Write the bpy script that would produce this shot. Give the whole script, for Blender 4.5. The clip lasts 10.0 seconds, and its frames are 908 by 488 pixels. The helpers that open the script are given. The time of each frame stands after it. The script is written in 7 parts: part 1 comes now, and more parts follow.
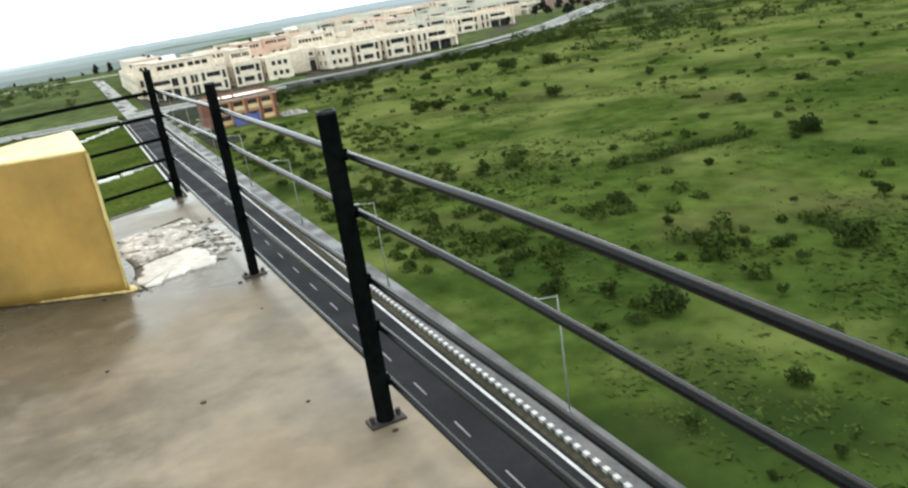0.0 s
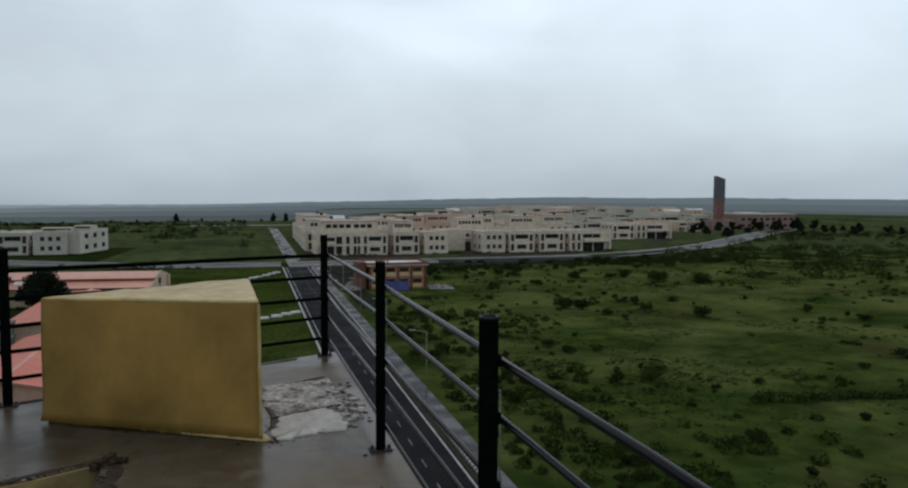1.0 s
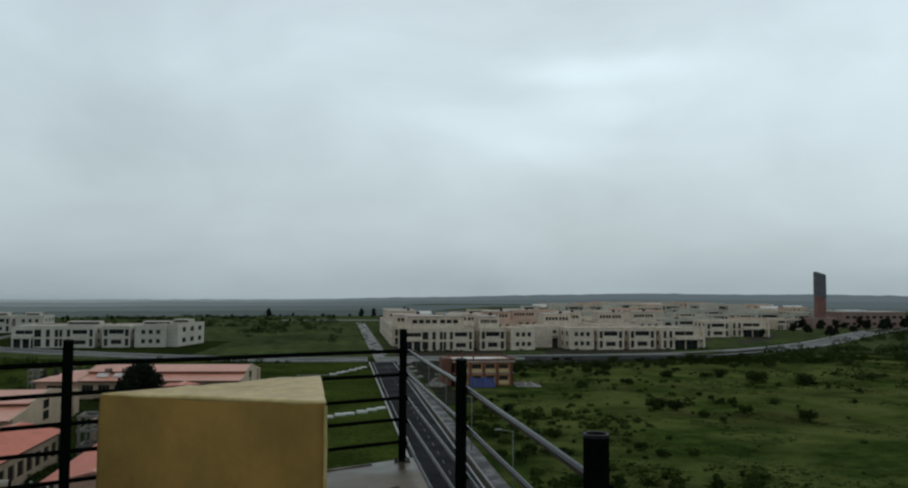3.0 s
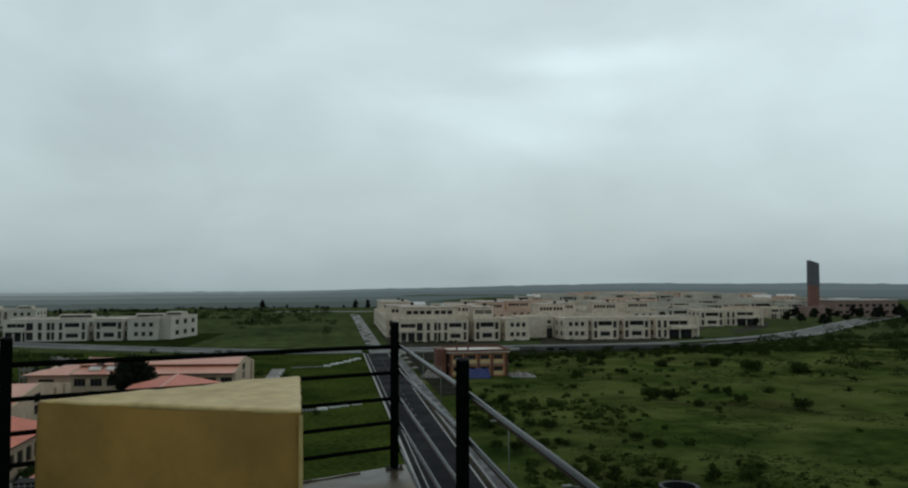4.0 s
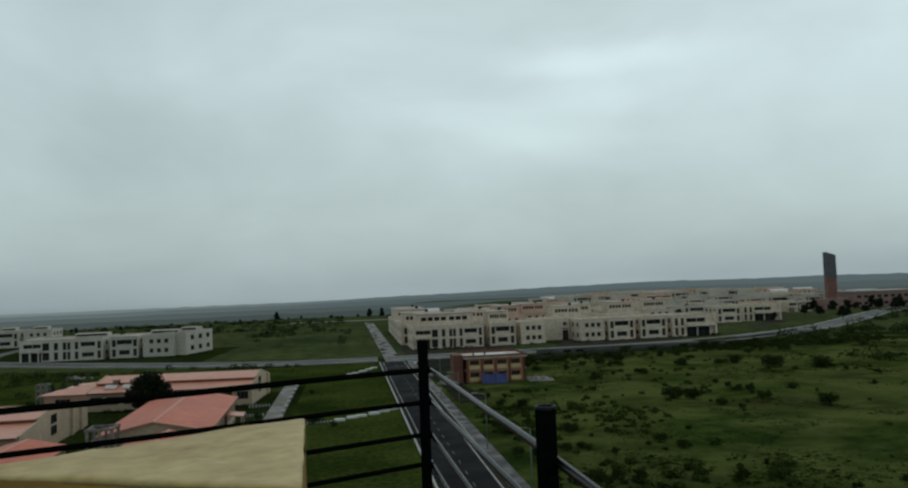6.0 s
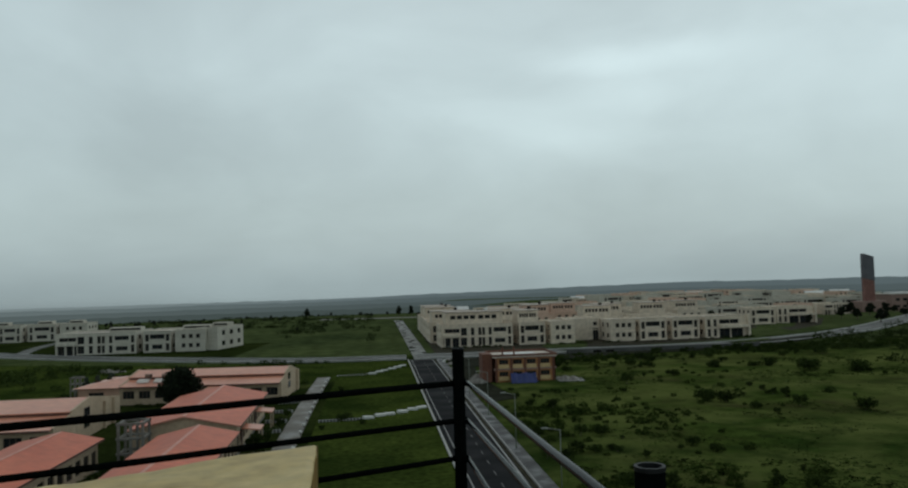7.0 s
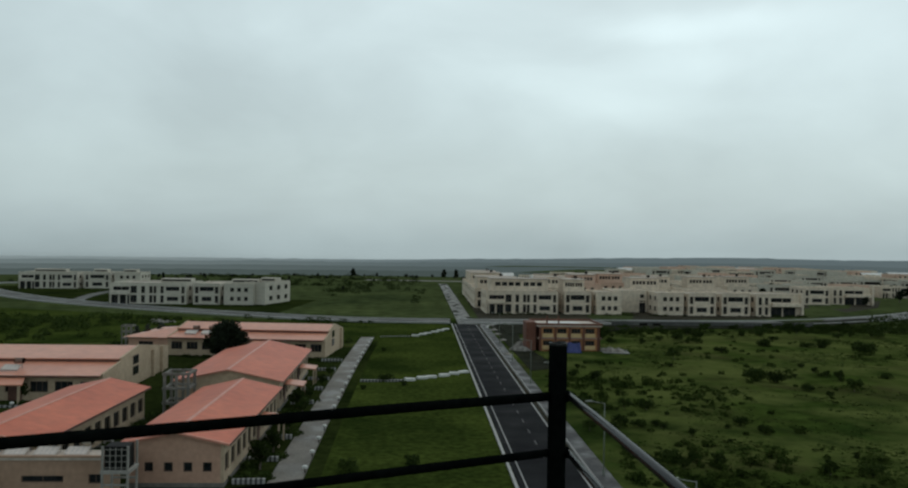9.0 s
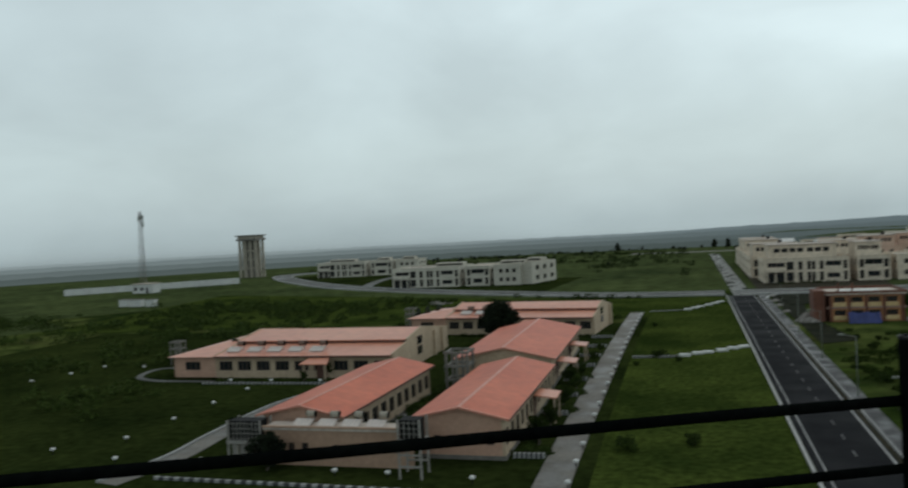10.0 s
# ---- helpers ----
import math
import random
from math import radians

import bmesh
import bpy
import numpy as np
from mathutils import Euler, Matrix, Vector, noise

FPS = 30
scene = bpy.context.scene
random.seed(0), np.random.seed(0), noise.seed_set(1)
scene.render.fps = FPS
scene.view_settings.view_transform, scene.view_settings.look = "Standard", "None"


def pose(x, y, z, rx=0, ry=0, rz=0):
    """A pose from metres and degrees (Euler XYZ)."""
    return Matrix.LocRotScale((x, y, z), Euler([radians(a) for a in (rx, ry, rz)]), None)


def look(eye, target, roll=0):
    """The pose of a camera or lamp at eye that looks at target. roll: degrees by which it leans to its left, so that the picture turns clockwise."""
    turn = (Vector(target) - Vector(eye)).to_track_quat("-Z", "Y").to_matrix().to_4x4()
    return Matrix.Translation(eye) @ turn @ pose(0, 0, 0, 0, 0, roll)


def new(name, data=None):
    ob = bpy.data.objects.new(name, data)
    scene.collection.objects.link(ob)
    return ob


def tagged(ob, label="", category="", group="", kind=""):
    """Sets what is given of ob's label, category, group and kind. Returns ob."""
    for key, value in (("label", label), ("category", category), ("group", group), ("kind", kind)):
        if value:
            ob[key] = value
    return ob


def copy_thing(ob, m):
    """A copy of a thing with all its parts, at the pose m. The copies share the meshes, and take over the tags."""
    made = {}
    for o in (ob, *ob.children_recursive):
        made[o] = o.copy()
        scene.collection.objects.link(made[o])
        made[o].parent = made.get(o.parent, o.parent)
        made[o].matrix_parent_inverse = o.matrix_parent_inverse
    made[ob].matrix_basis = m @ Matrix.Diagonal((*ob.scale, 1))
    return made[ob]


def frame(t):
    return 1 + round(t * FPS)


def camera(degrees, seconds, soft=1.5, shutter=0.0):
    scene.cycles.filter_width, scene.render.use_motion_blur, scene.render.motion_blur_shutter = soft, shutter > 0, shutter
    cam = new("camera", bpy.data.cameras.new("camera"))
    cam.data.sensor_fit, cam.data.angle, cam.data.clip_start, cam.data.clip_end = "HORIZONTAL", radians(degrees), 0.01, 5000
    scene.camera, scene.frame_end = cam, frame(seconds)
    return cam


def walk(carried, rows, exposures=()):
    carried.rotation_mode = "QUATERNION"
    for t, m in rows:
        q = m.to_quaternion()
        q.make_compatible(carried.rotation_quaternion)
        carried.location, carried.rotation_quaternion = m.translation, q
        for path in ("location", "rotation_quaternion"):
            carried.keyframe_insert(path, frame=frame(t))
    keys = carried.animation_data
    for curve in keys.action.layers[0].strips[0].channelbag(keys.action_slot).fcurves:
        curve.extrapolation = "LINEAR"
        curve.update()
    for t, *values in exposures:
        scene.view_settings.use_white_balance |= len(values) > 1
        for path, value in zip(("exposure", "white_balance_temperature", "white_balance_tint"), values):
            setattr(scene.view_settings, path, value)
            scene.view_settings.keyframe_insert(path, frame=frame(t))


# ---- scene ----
cam = camera(60.23, 10.0, soft=2.2, shutter=0.15)
PATH = [
    (0, (-0.787, -7.717, 19.043), (0.0083, -5.9921, 18.4160), -8.70),
    (0.5, (-0.833, -7.734, 19.112), (-0.1582, -5.8784, 18.7896), -4.67),
    (1, (-0.866, -7.749, 19.142), (-0.3214, -5.8294, 19.0058), 0.22),
    (1.5, (-0.854, -7.741, 19.122), (-0.4383, -5.8038, 18.8514), -1.07),
    (2, (-0.856, -7.675, 19.107), (-0.4283, -5.7255, 18.9773), -0.11),
    (2.5, (-0.856, -7.459, 19.108), (-0.4279, -5.5059, 19.0470), -1.53),
    (3, (-0.739, -7.207, 19.099), (-0.4091, -5.2370, 19.2061), 0.33),
    (3.2, (-0.703, -7.048, 19.097), (-0.3644, -5.0783, 19.1775), 0.98),
    (4.3, (-0.617, -6.360, 19.070), (-0.2879, -4.3888, 19.1528), -0.77),
    (4.5, (-0.603, -6.312, 19.080), (-0.3428, -4.3291, 19.1238), -0.15),
    (5, (-0.633, -5.971, 19.061), (-0.4305, -3.9811, 19.0606), -0.77),
    (5.5, (-0.650, -5.625, 19.086), (-0.3511, -3.6500, 19.1775), -1.65),
    (5.7, (-0.613, -5.466, 19.084), (-0.3013, -3.4927, 19.1793), -2.27),
    (6.8, (-0.585, -4.605, 19.052), (-0.2636, -2.6336, 19.1600), -0.78),
    (7, (-0.553, -4.484, 19.081), (-0.3109, -2.5009, 19.1766), -1.54),
    (7.5, (-0.566, -4.091, 19.072), (-0.3258, -2.1080, 19.1708), 0.01),
    (8, (-0.545, -3.700, 19.066), (-0.2726, -1.7203, 19.1361), 0.21),
    (8.5, (-0.542, -3.383, 19.057), (-0.4120, -1.3873, 19.0801), 1.26),
    (9, (-0.584, -2.946, 19.060), (-0.4612, -0.9502, 19.0671), 0.92),
    (9.5, (-0.583, -2.718, 19.097), (-0.6361, -0.7200, 19.1691), 2.16),
    (10, (-0.703, -2.724, 19.110), (-1.2393, -0.7977, 19.0695), -2.97),
]


walk(cam, [(t, look(e, g, r)) for t, e, g, r in PATH],
     exposures=[(0.0, 2.2, 6750, 10), (0.2, 1.5, 6500, 11), (0.3, 1.1, 6350, 12), (0.5, 0.66, 6250, 13), (0.8, 0.25, 6250, 15), (1.0, 0.05, 6250, 16), (1.5, 0.21, 6250, 15), (2.0, 0.03, 6250, 14),
                (2.5, -0.05, 6300, 13), (3.0, -0.15, 6330, 10), (3.2, -0.16, 6330, 9), (4.5, -0.19, 6400, 6), (5.0, -0.03, 6400, 6), (5.5, -0.18, 6400, 5), (7.0, -0.31, 6400, 5), (7.6, -0.28, 6400, 5), (8.0, -0.24, 6400, 5), (8.5, -0.22, 6420, 5), (9.0, -0.08, 6450, 6), (9.5, -0.12, 6450, 6), (9.7, -0.18, 6450, 6), (10.0, 0.0, 6450, 7)])

# ---- world and light: an overcast sky ----
SUN_EL, SUN_AZ = radians(58), radians(20)      # azimuth clockwise from +y
world = bpy.data.worlds.new("overcast_sky")
scene.world = world
world.use_nodes = True
wn, wl = world.node_tree.nodes, world.node_tree.links
wn.clear()


def mix_node(blend, factor):
    n = wn.new("ShaderNodeMix")
    n.data_type, n.blend_type = "RGBA", blend
    n.inputs["Factor"].default_value = factor
    return n


w_out = wn.new("ShaderNodeOutputWorld")
w_bg = wn.new("ShaderNodeBackground")
w_sky = wn.new("ShaderNodeTexSky")
w_sky.sky_type, w_sky.sun_disc = "NISHITA", False
w_sky.sun_elevation, w_sky.sun_rotation, w_sky.dust_density = SUN_EL, SUN_AZ, 4.0
w_co = wn.new("ShaderNodeTexCoord")
w_sep = wn.new("ShaderNodeSeparateXYZ")
w_ramp = wn.new("ShaderNodeValToRGB")
w_ramp.color_ramp.elements[0].position = 0.0
w_ramp.color_ramp.elements[0].color = (0.43, 0.515, 0.54, 1)
# unseen sky overhead is set dark, to lessen the light on level surfaces
w_ramp.color_ramp.elements[1].position = 1.0
w_ramp.color_ramp.elements[1].color = (0.25, 0.29, 0.31, 1)
for p, c in ((0.03, (0.487, 0.58, 0.607, 1)), (0.10, (0.56, 0.66, 0.68, 1)), (0.25, (0.61, 0.715, 0.74, 1)), (0.42, (0.53, 0.615, 0.64, 1)), (0.62, (0.34, 0.39, 0.41, 1))):
    w_ramp.color_ramp.elements.new(p).color = c
w_map = wn.new("ShaderNodeMapping")
w_map.inputs["Scale"].default_value = (1.3, 1.3, 2.6)
w_map.inputs["Rotation"].default_value = (0.0, radians(10), radians(20))
w_n1 = wn.new("ShaderNodeTexNoise")
w_n1.inputs["Scale"].default_value = 2.8
w_n1.inputs["Detail"].default_value = 6.0
w_n1.inputs["Roughness"].default_value = 0.48
w_n1.inputs["Distortion"].default_value = 0.35
w_rng = wn.new("ShaderNodeMapRange")
for k, v in (("From Min", 0.3), ("From Max", 0.72), ("To Min", 0.90), ("To Max", 1.15)):
    w_rng.inputs[k].default_value = v
w_mul = mix_node("MULTIPLY", 1.0)
w_add = mix_node("MIX", 0.012)
wl.new(w_co.outputs["Generated"], w_sep.inputs[0])
wl.new(w_sep.outputs["Z"], w_ramp.inputs["Fac"])
wl.new(w_co.outputs["Generated"], w_map.inputs["Vector"])
wl.new(w_map.outputs["Vector"], w_n1.inputs["Vector"])
wl.new(w_n1.outputs["Fac"], w_rng.inputs["Value"])
wl.new(w_ramp.outputs["Color"], w_mul.inputs["A"])
wl.new(w_rng.outputs["Result"], w_mul.inputs["B"])
sides = []                                        # the sky colour is scaled brighter towards +x, less so low down
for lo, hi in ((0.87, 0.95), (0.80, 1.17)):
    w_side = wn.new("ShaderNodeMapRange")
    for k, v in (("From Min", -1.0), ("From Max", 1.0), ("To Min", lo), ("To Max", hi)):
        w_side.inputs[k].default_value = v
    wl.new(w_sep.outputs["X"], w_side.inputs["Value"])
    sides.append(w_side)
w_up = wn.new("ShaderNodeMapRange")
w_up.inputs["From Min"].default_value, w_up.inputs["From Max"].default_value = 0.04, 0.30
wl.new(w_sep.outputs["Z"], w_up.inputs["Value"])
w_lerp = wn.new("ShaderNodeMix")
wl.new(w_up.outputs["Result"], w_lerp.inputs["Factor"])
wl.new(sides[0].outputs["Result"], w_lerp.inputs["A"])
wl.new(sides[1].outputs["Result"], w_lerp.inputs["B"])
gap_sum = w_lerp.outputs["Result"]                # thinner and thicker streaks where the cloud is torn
TORN = (((0.34, 0.901, 0.27), (1.0, 1.0, 7.0), 0.19, 0.17), ((0.30, 0.93, 0.20), (1.0, 1.0, 2.6), 0.30, 0.06), ((0.50, 0.83, 0.22), (1.0, 1.0, 2.0), 0.30, 0.06),
        ((0.242, 0.941, 0.235), (1.0, 1.0, 4.5), 0.17, -0.055), ((0.347, 0.918, 0.194), (1.0, 1.0, 4.5), 0.17, -0.055),
        ((0.194, 0.961, 0.197), (1.0, 1.0, 4.5), 0.15, 0.06), ((0.287, 0.943, 0.17), (1.0, 1.0, 4.5), 0.15, 0.06))
for (dx, dy, dz), (sx, sy, sz), reach, gain in TORN:
    w_sc, w_ds, w_gp, w_ad = wn.new("ShaderNodeVectorMath"), wn.new("ShaderNodeVectorMath"), wn.new("ShaderNodeMapRange"), wn.new("ShaderNodeMath")
    w_wob = wn.new("ShaderNodeVectorMath")
    w_wob.operation = "MULTIPLY_ADD"
    w_wob.inputs[1].default_value = (0.20, 0.20, 0.05)
    wl.new(w_n1.outputs["Color"], w_wob.inputs[0])
    wl.new(w_co.outputs["Generated"], w_wob.inputs[2])
    w_sc.operation, w_ds.operation, w_gp.interpolation_type = "MULTIPLY", "DISTANCE", "SMOOTHSTEP"
    w_sc.inputs[1].default_value = (sx, sy, sz)
    w_ds.inputs[1].default_value = (sx * (dx + 0.10), sy * (dy + 0.10), sz * (dz + 0.025))
    for k, v in (("From Min", 0.0), ("From Max", reach), ("To Min", gain), ("To Max", 0.0)):
        w_gp.inputs[k].default_value = v
    wl.new(w_wob.outputs[0], w_sc.inputs[0])
    wl.new(w_sc.outputs[0], w_ds.inputs[0])
    wl.new(w_ds.outputs["Value"], w_gp.inputs["Value"])
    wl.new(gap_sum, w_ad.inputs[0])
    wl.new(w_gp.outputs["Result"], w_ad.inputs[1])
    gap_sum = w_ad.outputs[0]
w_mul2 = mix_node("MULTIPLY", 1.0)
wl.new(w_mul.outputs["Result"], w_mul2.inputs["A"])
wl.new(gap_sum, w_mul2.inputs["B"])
wl.new(w_mul2.outputs["Result"], w_add.inputs["A"])
wl.new(w_sky.outputs["Color"], w_add.inputs["B"])
wl.new(w_add.outputs["Result"], w_bg.inputs["Color"])
w_bg.inputs["Strength"].default_value = 1.0
wl.new(w_bg.outputs[0], w_out.inputs[0])

sun = new("sun", bpy.data.lights.new("sun", "SUN"))
sun.data.energy, sun.data.angle, sun.data.color = 0.5, radians(40), (1.0, 0.97, 0.92)
sun.matrix_world = look((200 * math.sin(SUN_AZ), 200 * math.cos(SUN_AZ), 300), (0, 0, 0))


# ---- materials ----
def mat(name, a, b, scale=1.0, rough=0.8, detail_scale=None, amount=0.35, bump=0.2, bump_dist=0.02, metal=0.0, coat=0.0,
        per_object=0.0, spec=0.5, stretch=(1, 1, 1)):
    """A surface of two colours in large blotches, with finer grain and relief."""
    m = bpy.data.materials.new(name)
    m.use_nodes = True
    nt = m.node_tree
    bs = nt.nodes["Principled BSDF"]
    bs.inputs["Roughness"].default_value = rough
    bs.inputs["Metallic"].default_value = metal
    bs.inputs["Coat Weight"].default_value = coat
    bs.inputs["Specular IOR Level"].default_value = spec
    co = nt.nodes.new("ShaderNodeTexCoord")
    mp = nt.nodes.new("ShaderNodeMapping")
    mp.inputs["Scale"].default_value = stretch
    nt.links.new(co.outputs["Object"], mp.inputs["Vector"])
    n1 = nt.nodes.new("ShaderNodeTexNoise")
    n1.inputs["Scale"].default_value = scale
    n1.inputs["Detail"].default_value = 5.0
    n1.inputs["Roughness"].default_value = 0.6
    n2 = nt.nodes.new("ShaderNodeTexNoise")
    n2.inputs["Scale"].default_value = detail_scale or scale * 9
    n2.inputs["Detail"].default_value = 4.0
    for n in (n1, n2):
        nt.links.new(mp.outputs["Vector"], n.inputs["Vector"])
    r1 = nt.nodes.new("ShaderNodeMapRange")
    for k, v in (("From Min", 0.34), ("From Max", 0.66)):
        r1.inputs[k].default_value = v
    nt.links.new(n1.outputs["Fac"], r1.inputs["Value"])
    mx = nt.nodes.new("ShaderNodeMix")
    mx.data_type = "RGBA"
    mx.inputs["A"].default_value, mx.inputs["B"].default_value = (*a, 1), (*b, 1)
    nt.links.new(r1.outputs["Result"], mx.inputs["Factor"])
    r2 = nt.nodes.new("ShaderNodeMapRange")
    for k, v in (("From Min", 0.3), ("From Max", 0.7), ("To Min", 1 - amount), ("To Max", 1 + amount)):
        r2.inputs[k].default_value = v
    nt.links.new(n2.outputs["Fac"], r2.inputs["Value"])
    ml = nt.nodes.new("ShaderNodeMix")
    ml.data_type, ml.blend_type = "RGBA", "MULTIPLY"
    ml.inputs["Factor"].default_value = 1.0
    nt.links.new(mx.outputs["Result"], ml.inputs["A"])
    nt.links.new(r2.outputs["Result"], ml.inputs["B"])
    last = ml.outputs["Result"]
    if per_object:
        oi = nt.nodes.new("ShaderNodeObjectInfo")
        r3 = nt.nodes.new("ShaderNodeMapRange")
        r3.inputs["To Min"].default_value, r3.inputs["To Max"].default_value = 1 - per_object, 1 + per_object
        nt.links.new(oi.outputs["Random"], r3.inputs["Value"])
        m3 = nt.nodes.new("ShaderNodeMix")
        m3.data_type, m3.blend_type = "RGBA", "MULTIPLY"
        m3.inputs["Factor"].default_value = 1.0
        nt.links.new(last, m3.inputs["A"])
        nt.links.new(r3.outputs["Result"], m3.inputs["B"])
        last = m3.outputs["Result"]
    nt.links.new(last, bs.inputs["Base Color"])
    if bump:
        bp = nt.nodes.new("ShaderNodeBump")
        bp.inputs["Strength"].default_value, bp.inputs["Distance"].default_value = bump, bump_dist
        nt.links.new(n2.outputs["Fac"], bp.inputs["Height"])
        nt.links.new(bp.outputs["Normal"], bs.inputs["Normal"])
    return m


def wetness(m, scale, lo, hi, dry, wet, dark=0.6, lean=None):
    """Puddles and damp films: darker and glossier where the noise is high; lean = (amount, at -y) gathers them on the low side, beyond that y."""
    nt = m.node_tree
    bs = nt.nodes["Principled BSDF"]
    co = nt.nodes.new("ShaderNodeTexCoord")
    nz = nt.nodes.new("ShaderNodeTexNoise")
    nz.inputs["Scale"].default_value, nz.inputs["Detail"].default_value = scale, 3.0
    nt.links.new(co.outputs["Object"], nz.inputs["Vector"])
    rg = nt.nodes.new("ShaderNodeMapRange")
    rg.inputs["From Min"].default_value, rg.inputs["From Max"].default_value = lo, hi
    level = nz.outputs["Fac"]
    if lean:
        sx = nt.nodes.new("ShaderNodeSeparateXYZ")
        nt.links.new(co.outputs["Object"], sx.inputs[0])
        sl = nt.nodes.new("ShaderNodeMapRange")
        sl.inputs["From Min"].default_value, sl.inputs["From Max"].default_value = -lean[1] - 0.6, -lean[1] + 0.6
        sl.inputs["To Min"].default_value, sl.inputs["To Max"].default_value = -lean[0], lean[0] * 0.7
        nt.links.new(sx.outputs["Y"], sl.inputs["Value"])
        ad = nt.nodes.new("ShaderNodeMath")
        nt.links.new(level, ad.inputs[0])
        nt.links.new(sl.outputs["Result"], ad.inputs[1])
        level = ad.outputs[0]
    nt.links.new(level, rg.inputs["Value"])
    rr = nt.nodes.new("ShaderNodeMapRange")
    rr.inputs["To Min"].default_value, rr.inputs["To Max"].default_value = dry, wet
    nt.links.new(rg.outputs["Result"], rr.inputs["Value"])
    nt.links.new(rr.outputs["Result"], bs.inputs["Roughness"])
    src = bs.inputs["Base Color"].links[0].from_socket
    dk = nt.nodes.new("ShaderNodeMapRange")
    dk.inputs["To Min"].default_value, dk.inputs["To Max"].default_value = 1.0, dark
    nt.links.new(rg.outputs["Result"], dk.inputs["Value"])
    ml = nt.nodes.new("ShaderNodeMix")
    ml.data_type, ml.blend_type = "RGBA", "MULTIPLY"
    ml.inputs["Factor"].default_value = 1.0
    nt.links.new(src, ml.inputs["A"])
    nt.links.new(dk.outputs["Result"], ml.inputs["B"])
    nt.links.new(ml.outputs["Result"], bs.inputs["Base Color"])
    return m


def stain(m, colour, scale, lo, hi, side=None, seed=0.0, rough=None):
    """Patches of another colour where a noise is high; side = (axis, from, to, amount) makes them commoner towards one side."""
    nt = m.node_tree
    bs = nt.nodes["Principled BSDF"]
    co, mp, nz, rg, mx = (nt.nodes.new("ShaderNode" + k) for k in ("TexCoord", "Mapping", "TexNoise", "MapRange", "Mix"))
    mp.inputs["Location"].default_value = (seed, seed * 0.7, 0.0)
    nz.inputs["Scale"].default_value, nz.inputs["Detail"].default_value, nz.inputs["Roughness"].default_value = scale, 6.0, 0.62
    rg.inputs["From Min"].default_value, rg.inputs["From Max"].default_value = lo, hi
    nt.links.new(co.outputs["Object"], mp.inputs["Vector"])
    nt.links.new(mp.outputs["Vector"], nz.inputs["Vector"])
    level = nz.outputs["Fac"]
    if side:
        sx, sl, ad = (nt.nodes.new("ShaderNode" + k) for k in ("SeparateXYZ", "MapRange", "Math"))
        nt.links.new(co.outputs["Object"], sx.inputs[0])
        for k, v in (("From Min", side[1]), ("From Max", side[2]), ("To Min", 0.0), ("To Max", side[3])):
            sl.inputs[k].default_value = v
        nt.links.new(sx.outputs[side[0]], sl.inputs["Value"])
        nt.links.new(level, ad.inputs[0])
        nt.links.new(sl.outputs["Result"], ad.inputs[1])
        level = ad.outputs[0]
    nt.links.new(level, rg.inputs["Value"])
    mx.data_type = "RGBA"
    mx.inputs["B"].default_value = (*colour, 1)
    nt.links.new(bs.inputs["Base Color"].links[0].from_socket, mx.inputs["A"])
    nt.links.new(rg.outputs["Result"], mx.inputs["Factor"])
    nt.links.new(mx.outputs["Result"], bs.inputs["Base Color"])
    if rough is not None:
        rr = nt.nodes.new("ShaderNodeMix")
        rr.inputs["B"].default_value = rough
        if bs.inputs["Roughness"].links:
            nt.links.new(bs.inputs["Roughness"].links[0].from_socket, rr.inputs["A"])
        else:
            rr.inputs["A"].default_value = bs.inputs["Roughness"].default_value
        nt.links.new(rg.outputs["Result"], rr.inputs["Factor"])
        nt.links.new(rr.outputs["Result"], bs.inputs["Roughness"])
    return m


# a self-lit surface, for distance with the haze in its colour
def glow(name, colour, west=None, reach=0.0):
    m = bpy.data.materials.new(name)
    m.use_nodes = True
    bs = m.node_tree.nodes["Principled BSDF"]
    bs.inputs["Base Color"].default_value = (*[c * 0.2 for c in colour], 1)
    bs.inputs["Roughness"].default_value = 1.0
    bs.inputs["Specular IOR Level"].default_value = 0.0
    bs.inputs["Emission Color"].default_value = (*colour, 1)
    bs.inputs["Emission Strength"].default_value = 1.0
    if west:                                 # rain haze painted in as a paler glow, towards -x
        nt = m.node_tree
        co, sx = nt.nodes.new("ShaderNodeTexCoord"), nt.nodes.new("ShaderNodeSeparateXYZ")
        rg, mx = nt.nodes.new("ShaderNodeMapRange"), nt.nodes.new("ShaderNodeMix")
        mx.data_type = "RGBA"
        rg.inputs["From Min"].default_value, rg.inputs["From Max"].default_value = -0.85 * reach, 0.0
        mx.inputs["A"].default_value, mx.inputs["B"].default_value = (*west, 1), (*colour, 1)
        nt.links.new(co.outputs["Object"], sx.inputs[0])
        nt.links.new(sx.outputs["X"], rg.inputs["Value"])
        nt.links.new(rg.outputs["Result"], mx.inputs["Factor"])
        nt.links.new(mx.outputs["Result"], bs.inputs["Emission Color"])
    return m


